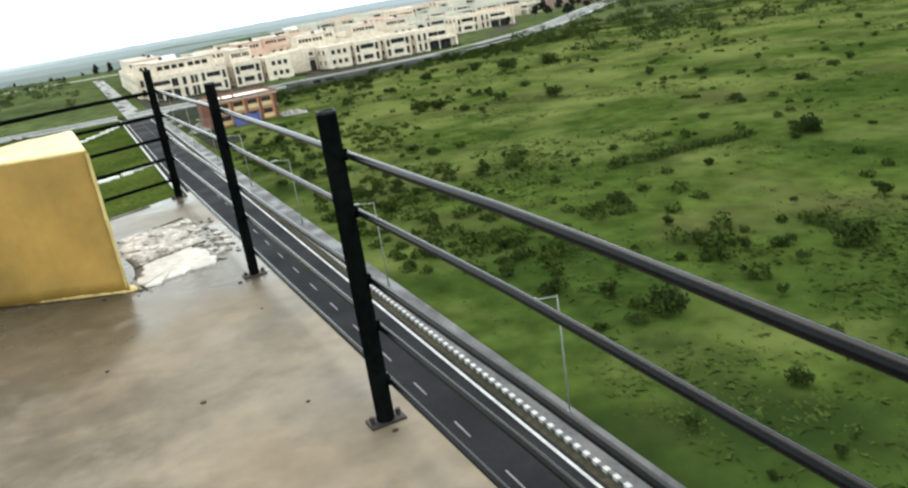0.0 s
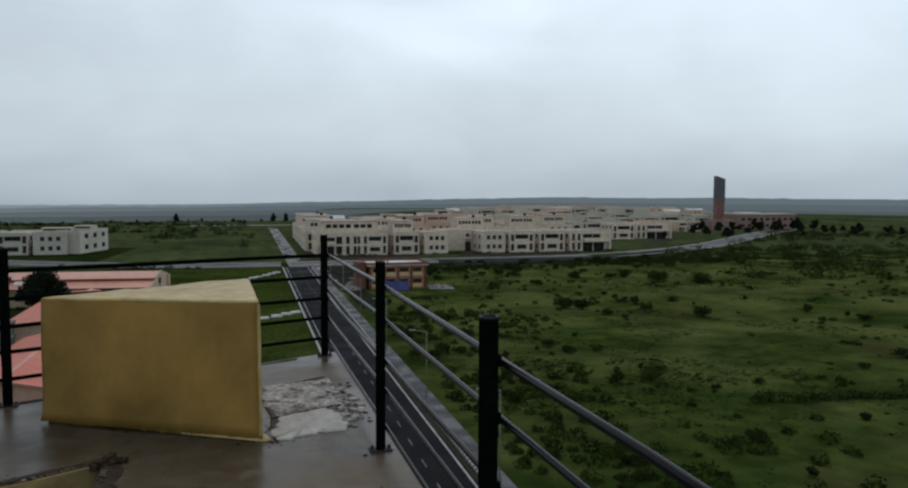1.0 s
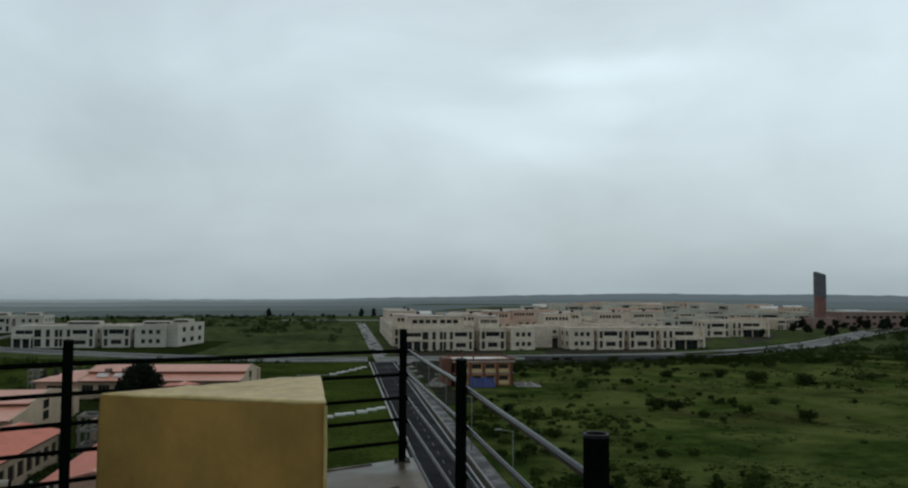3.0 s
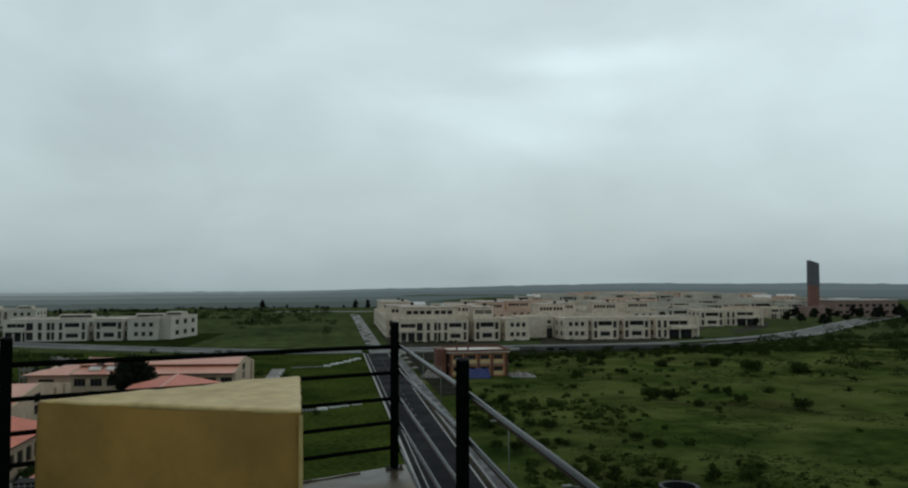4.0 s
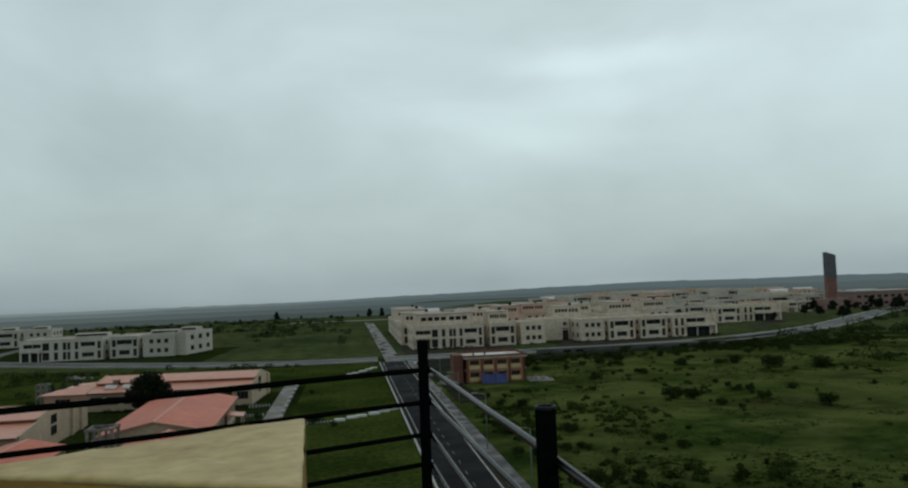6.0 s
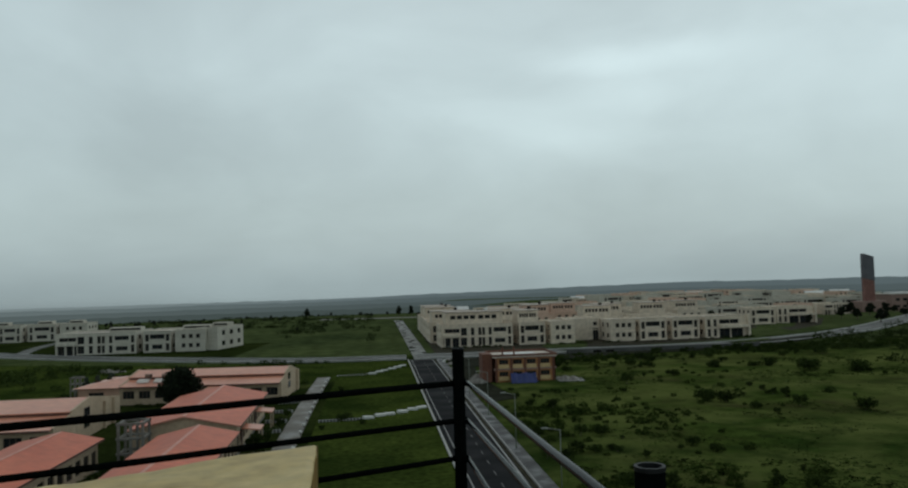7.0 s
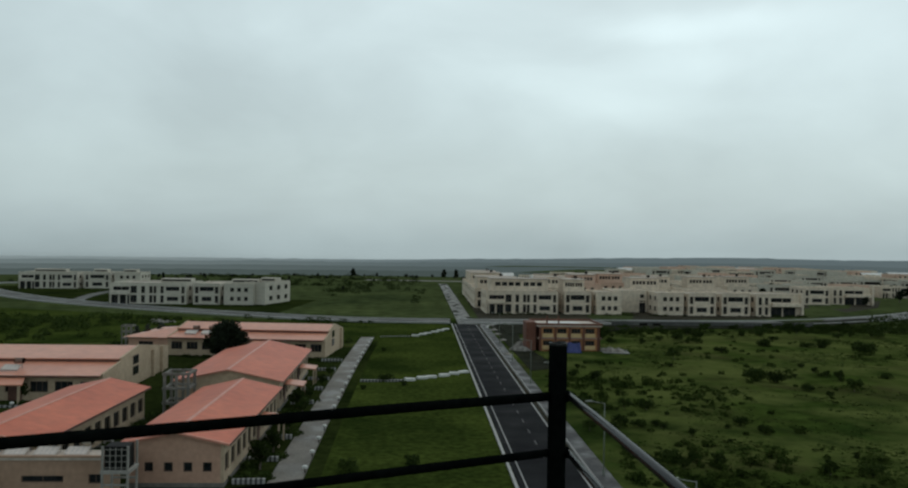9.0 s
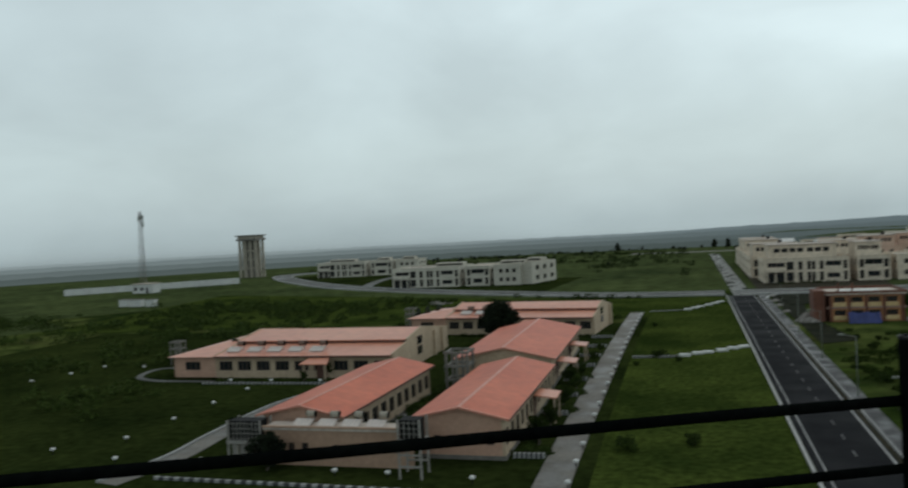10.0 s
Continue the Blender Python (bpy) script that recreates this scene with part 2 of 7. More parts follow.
M_GRASS = mat("grass_field", (0.020, 0.036, 0.0076), (0.049, 0.071, 0.0152), 0.045, 0.95, 0.45, 0.34, 0.12, 0.2, spec=0.0)
stain(M_GRASS, (0.046, 0.046, 0.018), 0.045, 0.53, 0.70, ("Y", 15.0, 120.0, 0.04), 3.0)
# pale patches, commoner further off, paint distance haze into the field
stain(M_GRASS, (0.086, 0.103, 0.030), 0.06, 0.53, 0.72, ("Y", 20.0, 110.0, 0.12), 9.0)
stain(M_GRASS, (0.016, 0.024, 0.007), 0.10, 0.62, 0.74, ("Y", 150.0, 190.0, 0.24), 17.0)
stain(M_GRASS, (0.015, 0.026, 0.007), 0.05, 0.58, 0.72, ("X", 42.0, 16.0, 0.10), 23.0)
# far grass: distance haze painted in as a duller, greyer base colour
M_PLAIN_HAZED = mat("haze_dulled_plain", (0.034, 0.047, 0.019), (0.066, 0.084, 0.032), 0.03, 0.95, 0.25, 0.35, 0.2, 0.2, spec=0.0)
M_LAWN = mat("lawn_grass", (0.017, 0.028, 0.0062), (0.050, 0.068, 0.0145), 0.07, 0.95, 1.4, 0.4, 0.4, 0.08, spec=0.0)
M_YARD = mat("dark_yard_grass", (0.010, 0.016, 0.0045), (0.028, 0.038, 0.010), 0.06, 0.95, 1.0, 0.35, 0.4, 0.08, spec=0.0)
# brick colour paled to carry the haze over the far buildings
M_FARBRICK = mat("haze_paled_brick", (0.24, 0.155, 0.125), (0.29, 0.19, 0.155), 0.3, 0.85, 2.0, 0.15, 0.1, 0.01)
M_SOIL = mat("dark_soil", (0.011, 0.012, 0.008), (0.024, 0.026, 0.016), 0.3, 0.95, 3.0, 0.4, 0.5, 0.06, spec=0.02)
M_ASPHALT = wetness(mat("wet_asphalt", (0.011, 0.0115, 0.013), (0.018, 0.0185, 0.020), 0.25, 0.8, 12.0, 0.25, 0.15, 0.01, spec=0.02), 0.15, 0.4, 0.65, 0.85, 0.6, 0.75)
M_LINE = mat("road_paint", (0.36, 0.36, 0.35), (0.22, 0.22, 0.215), 0.8, 0.6, 10.0, 0.25, 0.05)
M_DASH = mat("worn_road_paint", (0.075, 0.075, 0.075), (0.035, 0.035, 0.035), 0.8, 0.6, 10.0, 0.3, 0.05)
M_FOOTWAY = wetness(mat("wet_footway", (0.030, 0.030, 0.032), (0.066, 0.065, 0.065), 0.25, 0.6, 4.0, 0.25, 0.15, 0.01, spec=0.25), 0.35, 0.42, 0.62, 0.8, 0.4, 0.7)
# pale concrete; its brightest blotches also paint in sky sheen on the wet
M_CONC_ROAD = wetness(mat("concrete_road", (0.045, 0.048, 0.043), (0.30, 0.30, 0.28), 0.33, 0.7, 3.0, 0.25, 0.2, 0.02, spec=0.3), 0.2, 0.45, 0.7, 0.85, 0.45, 0.6)
M_PAVE = wetness(mat("wet_paving", (0.115, 0.105, 0.090), (0.190, 0.175, 0.152), 0.25, 0.6, 4.0, 0.25, 0.15, 0.01, spec=0.3), 0.35, 0.42, 0.62, 0.8, 0.4, 0.7)
M_KERB_W = mat("white_kerb_paint", (0.36, 0.36, 0.345), (0.26, 0.26, 0.25), 1.5, 0.7, 12.0, 0.25, 0.1, per_object=0.1)
M_KERB_B = mat("black_kerb_paint", (0.025, 0.025, 0.025), (0.05, 0.05, 0.05), 1.5, 0.6, 12.0, 0.25, 0.1)
M_SIDE = wetness(mat("wet_side_road", (0.060, 0.062, 0.058), (0.125, 0.125, 0.115), 0.12, 0.7, 2.0, 0.25, 0.2, 0.02, spec=0.3), 0.1, 0.45, 0.7, 0.85, 0.4, 0.6)
M_WESTW = mat("off_white_terrace_render", (0.53, 0.50, 0.42), (0.43, 0.40, 0.33), 0.12, 0.85, 1.2, 0.12, 0.1, 0.01, per_object=0.06)
M_DIRT = mat("brown_verge", (0.026, 0.025, 0.017), (0.048, 0.043, 0.029), 0.15, 0.95, 3.0, 0.35, 0.3, 0.04, spec=0.03)
M_DECK = wetness(mat("wet_cement_screed", (0.134, 0.100, 0.062), (0.182, 0.146, 0.104), 0.8, 0.4, 7.0, 0.17, 0.05, 0.004, spec=0.18), 0.75, 0.40, 0.60, 0.58, 0.25, 0.55, (0.20, 4.0))
stain(M_DECK, (0.046, 0.034, 0.018), 1.5, 0.52, 0.78, ("X", -0.2, -1.9, 0.15), 4.0, 0.40)
stain(M_DECK, (0.170, 0.142, 0.105), 3.4, 0.54, 0.84, None, 8.0, 0.55)
M_MUD = mat("wet_brown_mud", (0.024, 0.015, 0.008), (0.052, 0.036, 0.021), 5.0, 0.6, 30.0, 0.35, 0.5, 0.006, spec=0.15)
M_CRUST = stain(mat("crumbling_lime_mortar", (0.20, 0.175, 0.145), (0.52, 0.49, 0.445), 6.0, 0.8, 26.0, 0.32, 0.9, 0.02), (0.060, 0.042, 0.028), 9.0, 0.54, 0.64, None, 2.0)
M_LIME = mat("smooth_lime_skin", (0.34, 0.315, 0.275), (0.50, 0.475, 0.435), 4.0, 0.75, 22.0, 0.14, 0.3, 0.006)
M_BITS = mat("red_brown_mortar_bits", (0.032, 0.022, 0.015), (0.090, 0.064, 0.047), 6.0, 0.9, 40.0, 0.4, 0.5, 0.01, per_object=0.2, spec=0.1)
M_YELLOW = mat("damp_ochre_paint", (0.400, 0.228, 0.052), (0.19, 0.115, 0.023), 1.1, 0.55, 16.0, 0.05, 0.25, 0.008, spec=0.3)
M_HATCH = stain(mat("pale_ochre_paint", (0.46, 0.345, 0.140), (0.36, 0.265, 0.105), 1.2, 0.6, 9.0, 0.08, 0.15, 0.005, spec=0.2), (0.23, 0.165, 0.070), 2.4, 0.56, 0.74, ("Z", 17.2, 17.5, 0.14), 5.0)
M_YTOP = mat("weathered_ochre_top", (0.52, 0.405, 0.170), (0.38, 0.27, 0.090), 2.6, 0.5, 11.0, 0.17, 0.25, 0.008, spec=0.3)
M_RAIL = mat("black_green_rail_paint", (0.0020, 0.0026, 0.0025), (0.004, 0.005, 0.0045), 3.0, 0.5, 40.0, 0.3, 0.15, 0.002, spec=0.0)
M_RAILGREY = mat("worn_grey_rail_paint", (0.0025, 0.003, 0.003), (0.005, 0.0055, 0.006), 3.0, 0.26, 40.0, 0.3, 0.10, 0.002, spec=0.095)
M_RIM = mat("worn_pipe_rim", (0.009, 0.010, 0.010), (0.017, 0.018, 0.018), 20.0, 0.5, 60.0, 0.3, 0.1, 0.001, spec=0.12)
M_RUST = mat("rusty_plate", (0.022, 0.013, 0.009), (0.012, 0.009, 0.007), 9.0, 0.7, 60.0, 0.3, 0.4, 0.004)
M_TERRA = mat("salmon_roof_sheet", (0.45, 0.094, 0.042), (0.55, 0.134, 0.064), 0.16, 0.5, 1.0, 0.12, 0.1, 0.02, spec=0.3)
M_PINK = mat("pale_pink_roof_sheet", (0.53, 0.205, 0.128), (0.61, 0.265, 0.170), 0.10, 0.36, 1.0, 0.1, 0.1, 0.02, spec=0.4)
M_RIDGE = mat("pale_ridge_cap", (0.50, 0.19, 0.125), (0.58, 0.25, 0.18), 0.5, 0.45, 6.0, 0.1)
M_PEACH = mat("peach_render", (0.44, 0.265, 0.185), (0.51, 0.32, 0.23), 0.2, 0.85, 2.5, 0.1, 0.1, 0.01)
M_PEACHD = mat("brownish_peach_render", (0.34, 0.215, 0.145), (0.40, 0.26, 0.18), 0.3, 0.85, 2.5, 0.12, 0.1, 0.01)
M_CREAM = mat("cream_render", (0.48, 0.372, 0.258), (0.395, 0.30, 0.203), 0.22, 0.85, 2.0, 0.12, 0.1, 0.01)
M_TOWN = mat("beige_town_render", (0.57, 0.48, 0.37), (0.67, 0.575, 0.455), 0.12, 0.85, 0.9, 0.18, 0.1, 0.01, per_object=0.07)
M_TOWNROOF = mat("grey_flat_roof", (0.34, 0.285, 0.24), (0.50, 0.43, 0.365), 0.2, 0.8, 2.0, 0.2, 0.1, 0.01, per_object=0.15)
M_WHITE = mat("white_render", (0.62, 0.62, 0.59), (0.50, 0.50, 0.48), 0.5, 0.7, 5.0, 0.12, 0.1, 0.01)
M_TOWERW = mat("off_white_render", (0.32, 0.30, 0.27), (0.24, 0.225, 0.20), 0.5, 0.8, 5.0, 0.15, 0.1, 0.01)
M_TOWNPINK = mat("pinkish_town_render", (0.56, 0.38, 0.285), (0.65, 0.46, 0.35), 0.12, 0.85, 1.2, 0.12, 0.1, 0.01, per_object=0.08)
M_GLASS = mat("dark_window_glass", (0.012, 0.014, 0.016), (0.022, 0.025, 0.028), 0.6, 0.08, 3.0, 0.2, 0.0)
M_FRAME = mat("brown_window_frame", (0.10, 0.065, 0.045), (0.075, 0.05, 0.035), 1.0, 0.6, 9.0, 0.2, 0.0)
M_ORANGE = mat("orange_brick_render", (0.37, 0.165, 0.068), (0.43, 0.20, 0.085), 0.4, 0.85, 3.0, 0.15, 0.15, 0.01)
M_SILL = mat("cream_yellow_render", (0.50, 0.36, 0.17), (0.58, 0.43, 0.22), 0.5, 0.85, 4.0, 0.12, 0.1, 0.01)
M_BRICK = mat("red_brown_render", (0.12, 0.045, 0.028), (0.16, 0.065, 0.04), 0.5, 0.85, 4.0, 0.2, 0.2, 0.01)
M_TOWER = mat("rust_red_tower", (0.190, 0.088, 0.072), (0.240, 0.120, 0.098), 0.2, 0.8, 1.0, 0.2, 0.1)
M_SLATE = mat("slate_grey_cladding", (0.080, 0.080, 0.092), (0.108, 0.106, 0.118), 0.2, 0.7, 1.0, 0.15, 0.1)
M_CONC = mat("raw_concrete", (0.13, 0.12, 0.105), (0.20, 0.185, 0.16), 0.25, 0.85, 2.0, 0.2, 0.2, 0.02)
M_TOWERC = mat("pale_weathered_concrete", (0.40, 0.36, 0.29), (0.28, 0.25, 0.20), 0.25, 0.85, 2.0, 0.2, 0.2, 0.02)
M_TARP = mat("blue_tarpaulin", (0.012, 0.022, 0.10), (0.02, 0.034, 0.15), 0.8, 0.45, 4.0, 0.2, 0.3, 0.05)
M_STEEL = mat("galvanised_steel", (0.28, 0.29, 0.30), (0.36, 0.37, 0.38), 0.8, 0.4, 12.0, 0.15, 0.05, metal=0.6)
M_DARKSTEEL = mat("dark_steel_grille", (0.007, 0.007, 0.007), (0.014, 0.013, 0.012), 1.0, 0.7, 12.0, 0.2, 0.0, spec=0.1)
# collector glass: the reflected sky is put into a pale base colour
M_PANEL = mat("collector_sky_sheen", (0.52, 0.45, 0.40), (0.60, 0.53, 0.48), 0.8, 0.4, 6.0, 0.15, 0.0)
M_TANK = mat("brown_tank_paint", (0.15, 0.085, 0.060), (0.20, 0.12, 0.090), 2.0, 0.55, 9.0, 0.2, 0.05)
M_GREYLEAF = mat("grey_green_leaves", (0.040, 0.055, 0.042), (0.070, 0.088, 0.068), 0.8, 0.85, 5.0, 0.3, 0.0, per_object=0.2, spec=0.05)
M_LEAF = mat("dark_green_leaves", (0.018, 0.0305, 0.0068), (0.038, 0.056, 0.0120), 0.8, 0.85, 5.0, 0.3, 0.0, per_object=0.3, spec=0.05)
M_TREE = mat("deep_green_crown", (0.006, 0.010, 0.005), (0.014, 0.021, 0.008), 0.7, 0.8, 4.0, 0.4, 0.0, per_object=0.15, spec=0.15)
M_SCRUBD = mat("dark_low_scrub", (0.020, 0.035, 0.008), (0.043, 0.061, 0.014), 0.2, 0.95, 0.8, 0.30, 0.0, spec=0.0)
M_SCRUB = mat("yellow_green_scrub", (0.020, 0.036, 0.0074), (0.051, 0.073, 0.0152), 0.045, 0.95, 0.35, 0.25, 0.0, spec=0.03)
M_BARK = mat("grey_bark", (0.07, 0.055, 0.042), (0.11, 0.09, 0.07), 2.0, 0.9, 14.0, 0.3, 0.4, 0.02)
M_LAMPHEAD = mat("pale_lamp_housing", (0.17, 0.185, 0.15), (0.13, 0.145, 0.12), 2.0, 0.45, 9.0, 0.1, 0.0)
M_RUBBLE = mat("rubble_and_sand", (0.10, 0.092, 0.08), (0.24, 0.225, 0.20), 1.2, 0.9, 5.0, 0.4, 0.8, 0.10)
M_RED = mat("red_brown_door", (0.10, 0.045, 0.03), (0.13, 0.06, 0.04), 1.0, 0.6, 8.0, 0.2, 0.0)
# distance haze mixed into glowing land colours, paler with each ridge
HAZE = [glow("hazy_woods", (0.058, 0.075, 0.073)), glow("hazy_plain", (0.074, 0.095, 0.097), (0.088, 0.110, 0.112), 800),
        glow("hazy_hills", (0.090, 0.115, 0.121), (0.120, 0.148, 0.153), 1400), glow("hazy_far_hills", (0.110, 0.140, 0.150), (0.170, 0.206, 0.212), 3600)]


# ---- mesh helpers ----
def box(bm, x0, y0, z0, x1, y1, z1):
    v = [bm.verts.new(p) for p in ((x0, y0, z0), (x1, y0, z0), (x1, y1, z0), (x0, y1, z0), (x0, y0, z1), (x1, y0, z1), (x1, y1, z1), (x0, y1, z1))]
    for f in ((3, 2, 1, 0), (4, 5, 6, 7), (0, 1, 5, 4), (1, 2, 6, 5), (2, 3, 7, 6), (3, 0, 4, 7)):
        bm.faces.new([v[i] for i in f])


def prism(bm, poly, z0, z1):
    """A prism over a polygon given anticlockwise; z0, z1 numbers or functions of x, y."""
    lo = [bm.verts.new((x, y, z0(x, y) if callable(z0) else z0)) for x, y in poly]
    hi = [bm.verts.new((x, y, z1(x, y) if callable(z1) else z1)) for x, y in poly]
    n = len(poly)
    bm.faces.new(lo[::-1])
    bm.faces.new(hi)
    for i in range(n):
        j = (i + 1) % n
        bm.faces.new((lo[i], lo[j], hi[j], hi[i]))


def slab(bm, quad, thick):
    """A sloped sheet: four corners of its top, anticlockwise from above, and a thickness."""
    hi = [bm.verts.new(p) for p in quad]
    lo = [bm.verts.new((p[0], p[1], p[2] - thick)) for p in quad]
    bm.faces.new(hi)
    bm.faces.new(lo[::-1])
    for i in range(4):
        j = (i + 1) % 4
        bm.faces.new((lo[i], lo[j], hi[j], hi[i]))


def tube(bm, a, b, r, n=10, r2=None):
    a, b = Vector(a), Vector(b)
    q = (b - a).to_track_quat("Z", "Y").to_matrix()
    rings = []
    for p, rad in ((a, r), (b, r if r2 is None else r2)):
        rings.append([bm.verts.new(p + q @ Vector((rad * math.cos(2 * math.pi * i / n), rad * math.sin(2 * math.pi * i / n), 0))) for i in range(n)])
    for i in range(n):
        j = (i + 1) % n
        bm.faces.new((rings[0][i], rings[0][j], rings[1][j], rings[1][i]))
    bm.faces.new(rings[0][::-1])
    bm.faces.new(rings[1])


def obj(name, bm, material, smooth=False, bevel=0.0):
    me = bpy.data.meshes.new(name)
    bmesh.ops.recalc_face_normals(bm, faces=bm.faces)
    if bevel:
        bmesh.ops.bevel(bm, geom=[e for e in bm.edges if len(e.link_faces) == 2 and e.calc_face_angle(0) > 0.6],
                        offset=bevel, segments=2, affect="EDGES", clamp_overlap=True)
    bm.to_mesh(me)
    bm.free()
    if smooth:
        me.polygons.foreach_set("use_smooth", [True] * len(me.polygons))
    me.materials.append(material)
    return new(name, me)


def part(name, bm, material, parent, label="", smooth=False, bevel=0.0):
    ob = obj(name, bm, material, smooth, bevel)
    ob.parent = parent
    if label:
        ob["label"] = label
    return ob


def thing(name, place, label, category, group="", turn=0.0, kind=""):
    e = new(name)
    e.empty_display_size = 0.3
    e.matrix_basis = pose(*place, 0, 0, turn)
    return tagged(e, label, category, group, kind)


def made(f, *args):
    bm = bmesh.new()
    f(bm, *args)
    return bm


def wall(bm, p0, p1, z0, z1, thick, openings=()):
    """An upright wall from p0 to p1 (thickness to the left of that way) with openings (s0, s1, za, zb) that go through it."""
    a, b = Vector((*p0, 0)), Vector((*p1, 0))
    u = (b - a).normalized()
    n = Vector((-u.y, u.x, 0))
    ss = sorted({0.0, (b - a).length, *(v for o in openings for v in o[:2])})
    zz = sorted({z0, z1, *(max(z0, v) for o in openings for v in o[2:])})
    memo = {}

    def vert(i, j, k):
        if (i, j, k) not in memo:
            p = a + u * ss[i] + n * (thick * k)
            memo[i, j, k] = bm.verts.new((p.x, p.y, zz[j]))
        return memo[i, j, k]

    def solid(i, j):
        if not (0 <= i < len(ss) - 1 and 0 <= j < len(zz) - 1):
            return False
        s, z = (ss[i] + ss[i + 1]) / 2, (zz[j] + zz[j + 1]) / 2
        return not any(o[0] < s < o[1] and o[2] < z < o[3] for o in openings)

    for i in range(len(ss) - 1):
        for j in range(len(zz) - 1):
            if not solid(i, j):
                continue
            for k in (0, 1):
                bm.faces.new([vert(i, j, k), vert(i + 1, j, k), vert(i + 1, j + 1, k), vert(i, j + 1, k)][:: -1 if k else 1])
            for di, dj, c, d in ((-1, 0, (i, j), (i, j + 1)), (1, 0, (i + 1, j + 1), (i + 1, j)), (0, -1, (i + 1, j), (i, j)), (0, 1, (i, j + 1), (i + 1, j + 1))):
                if not solid(i + di, j + dj):
                    bm.faces.new([vert(*c, 0), vert(*d, 0), vert(*d, 1), vert(*c, 1)])


def window(parent, p0, p1, o, mullions=1, name="window", inset=0.12, frame_mat=None):
    """A window in an opening o of the wall from p0 to p1: a frame, and a pane under it."""
    a, b = Vector((*p0, 0)), Vector((*p1, 0))
    u = (b - a).normalized()
    n = Vector((-u.y, u.x, 0))
    s0, s1, za, zb = o
    w = 0.07

    def bar(bm, sa, sb, z0, z1, d0, d1):
        q = [a + u * sa + n * d0, a + u * sb + n * d0, a + u * sb + n * d1, a + u * sa + n * d1]
        prism(bm, [(p.x, p.y) for p in q], z0, z1)

    bm = bmesh.new()
    cs = [s0 + (s1 - s0) * (i + 1) / (mullions + 1) for i in range(mullions)]
    edges = [s0 + w] + [v for c in cs for v in (c - w / 2, c + w / 2)] + [s1 - w]
    lights = [(edges[i] - s0, edges[i + 1] - s0, za + w, zb - w) for i in range(0, len(edges), 2)]
    f0, f1 = a + u * s0 + n * inset, a + u * s1 + n * inset
    wall(bm, (f0.x, f0.y), (f1.x, f1.y), za, zb, 0.08, lights)
    fr = part(name, bm, frame_mat or M_FRAME, parent)
    bm = bmesh.new()
    bar(bm, s0 + w / 2, s1 - w / 2, za + w / 2, zb - w / 2, inset + 0.03, inset + 0.05)
    part("pane", bm, M_GLASS, fr, "dark glass pane")
    return fr


def land(x, y):
    """Height of the ground: level round the site, falling gently away beyond it, with a low rise behind the town."""
    r = math.hypot(x, y)
    f, g = min(1.0, max(0.0, (y - 310) / 150)), min(1.0, max(0.0, (x - 70) / 120))
    return -0.019 * max(0.0, r - 380.0) + 6.5 * f * f * (3 - 2 * f) * g * g * (3 - 2 * g)


def road_c(y):
    return 11.0 + 0.0193 * y


def ribbon(bm, pts, off0, off1, z0, z1):
    """A strip along a line of points, between two offsets to the right of it."""
    rows = []
    for i, p in enumerate(pts):
        q0, q1 = pts[max(i - 1, 0)], pts[min(i + 1, len(pts) - 1)]
        u = Vector((q1[0] - q0[0], q1[1] - q0[1])).normalized()
        r = Vector((u.y, -u.x))
        g = land(*p)
        rows.append([bm.verts.new((p[0] + r.x * o, p[1] + r.y * o, g + z)) for o, z in ((off0, z0), (off0, z1), (off1, z1), (off1, z0))])
    for a, b in zip(rows, rows[1:]):
        for i in range(3):
            bm.faces.new((a[i], a[i + 1], b[i + 1], b[i]))
    bm.faces.new(rows[0])
    bm.faces.new(rows[-1][::-1])


def curve_pts(pts, n=8):
    """A smooth line through points."""
    out = []
    for i in range(len(pts) - 1):
        p0, p1, p2, p3 = (Vector(pts[max(0, min(len(pts) - 1, k))]) for k in (i - 1, i, i + 1, i + 2))
        for k in range(n):
            t = k / n
            out.append(tuple(0.5 * (2 * p1 + (p2 - p0) * t + (2 * p0 - 5 * p1 + 4 * p2 - p3) * t * t + (3 * p1 - p0 - 3 * p2 + p3) * t ** 3)))
    out.append(tuple(pts[-1]))
    return out


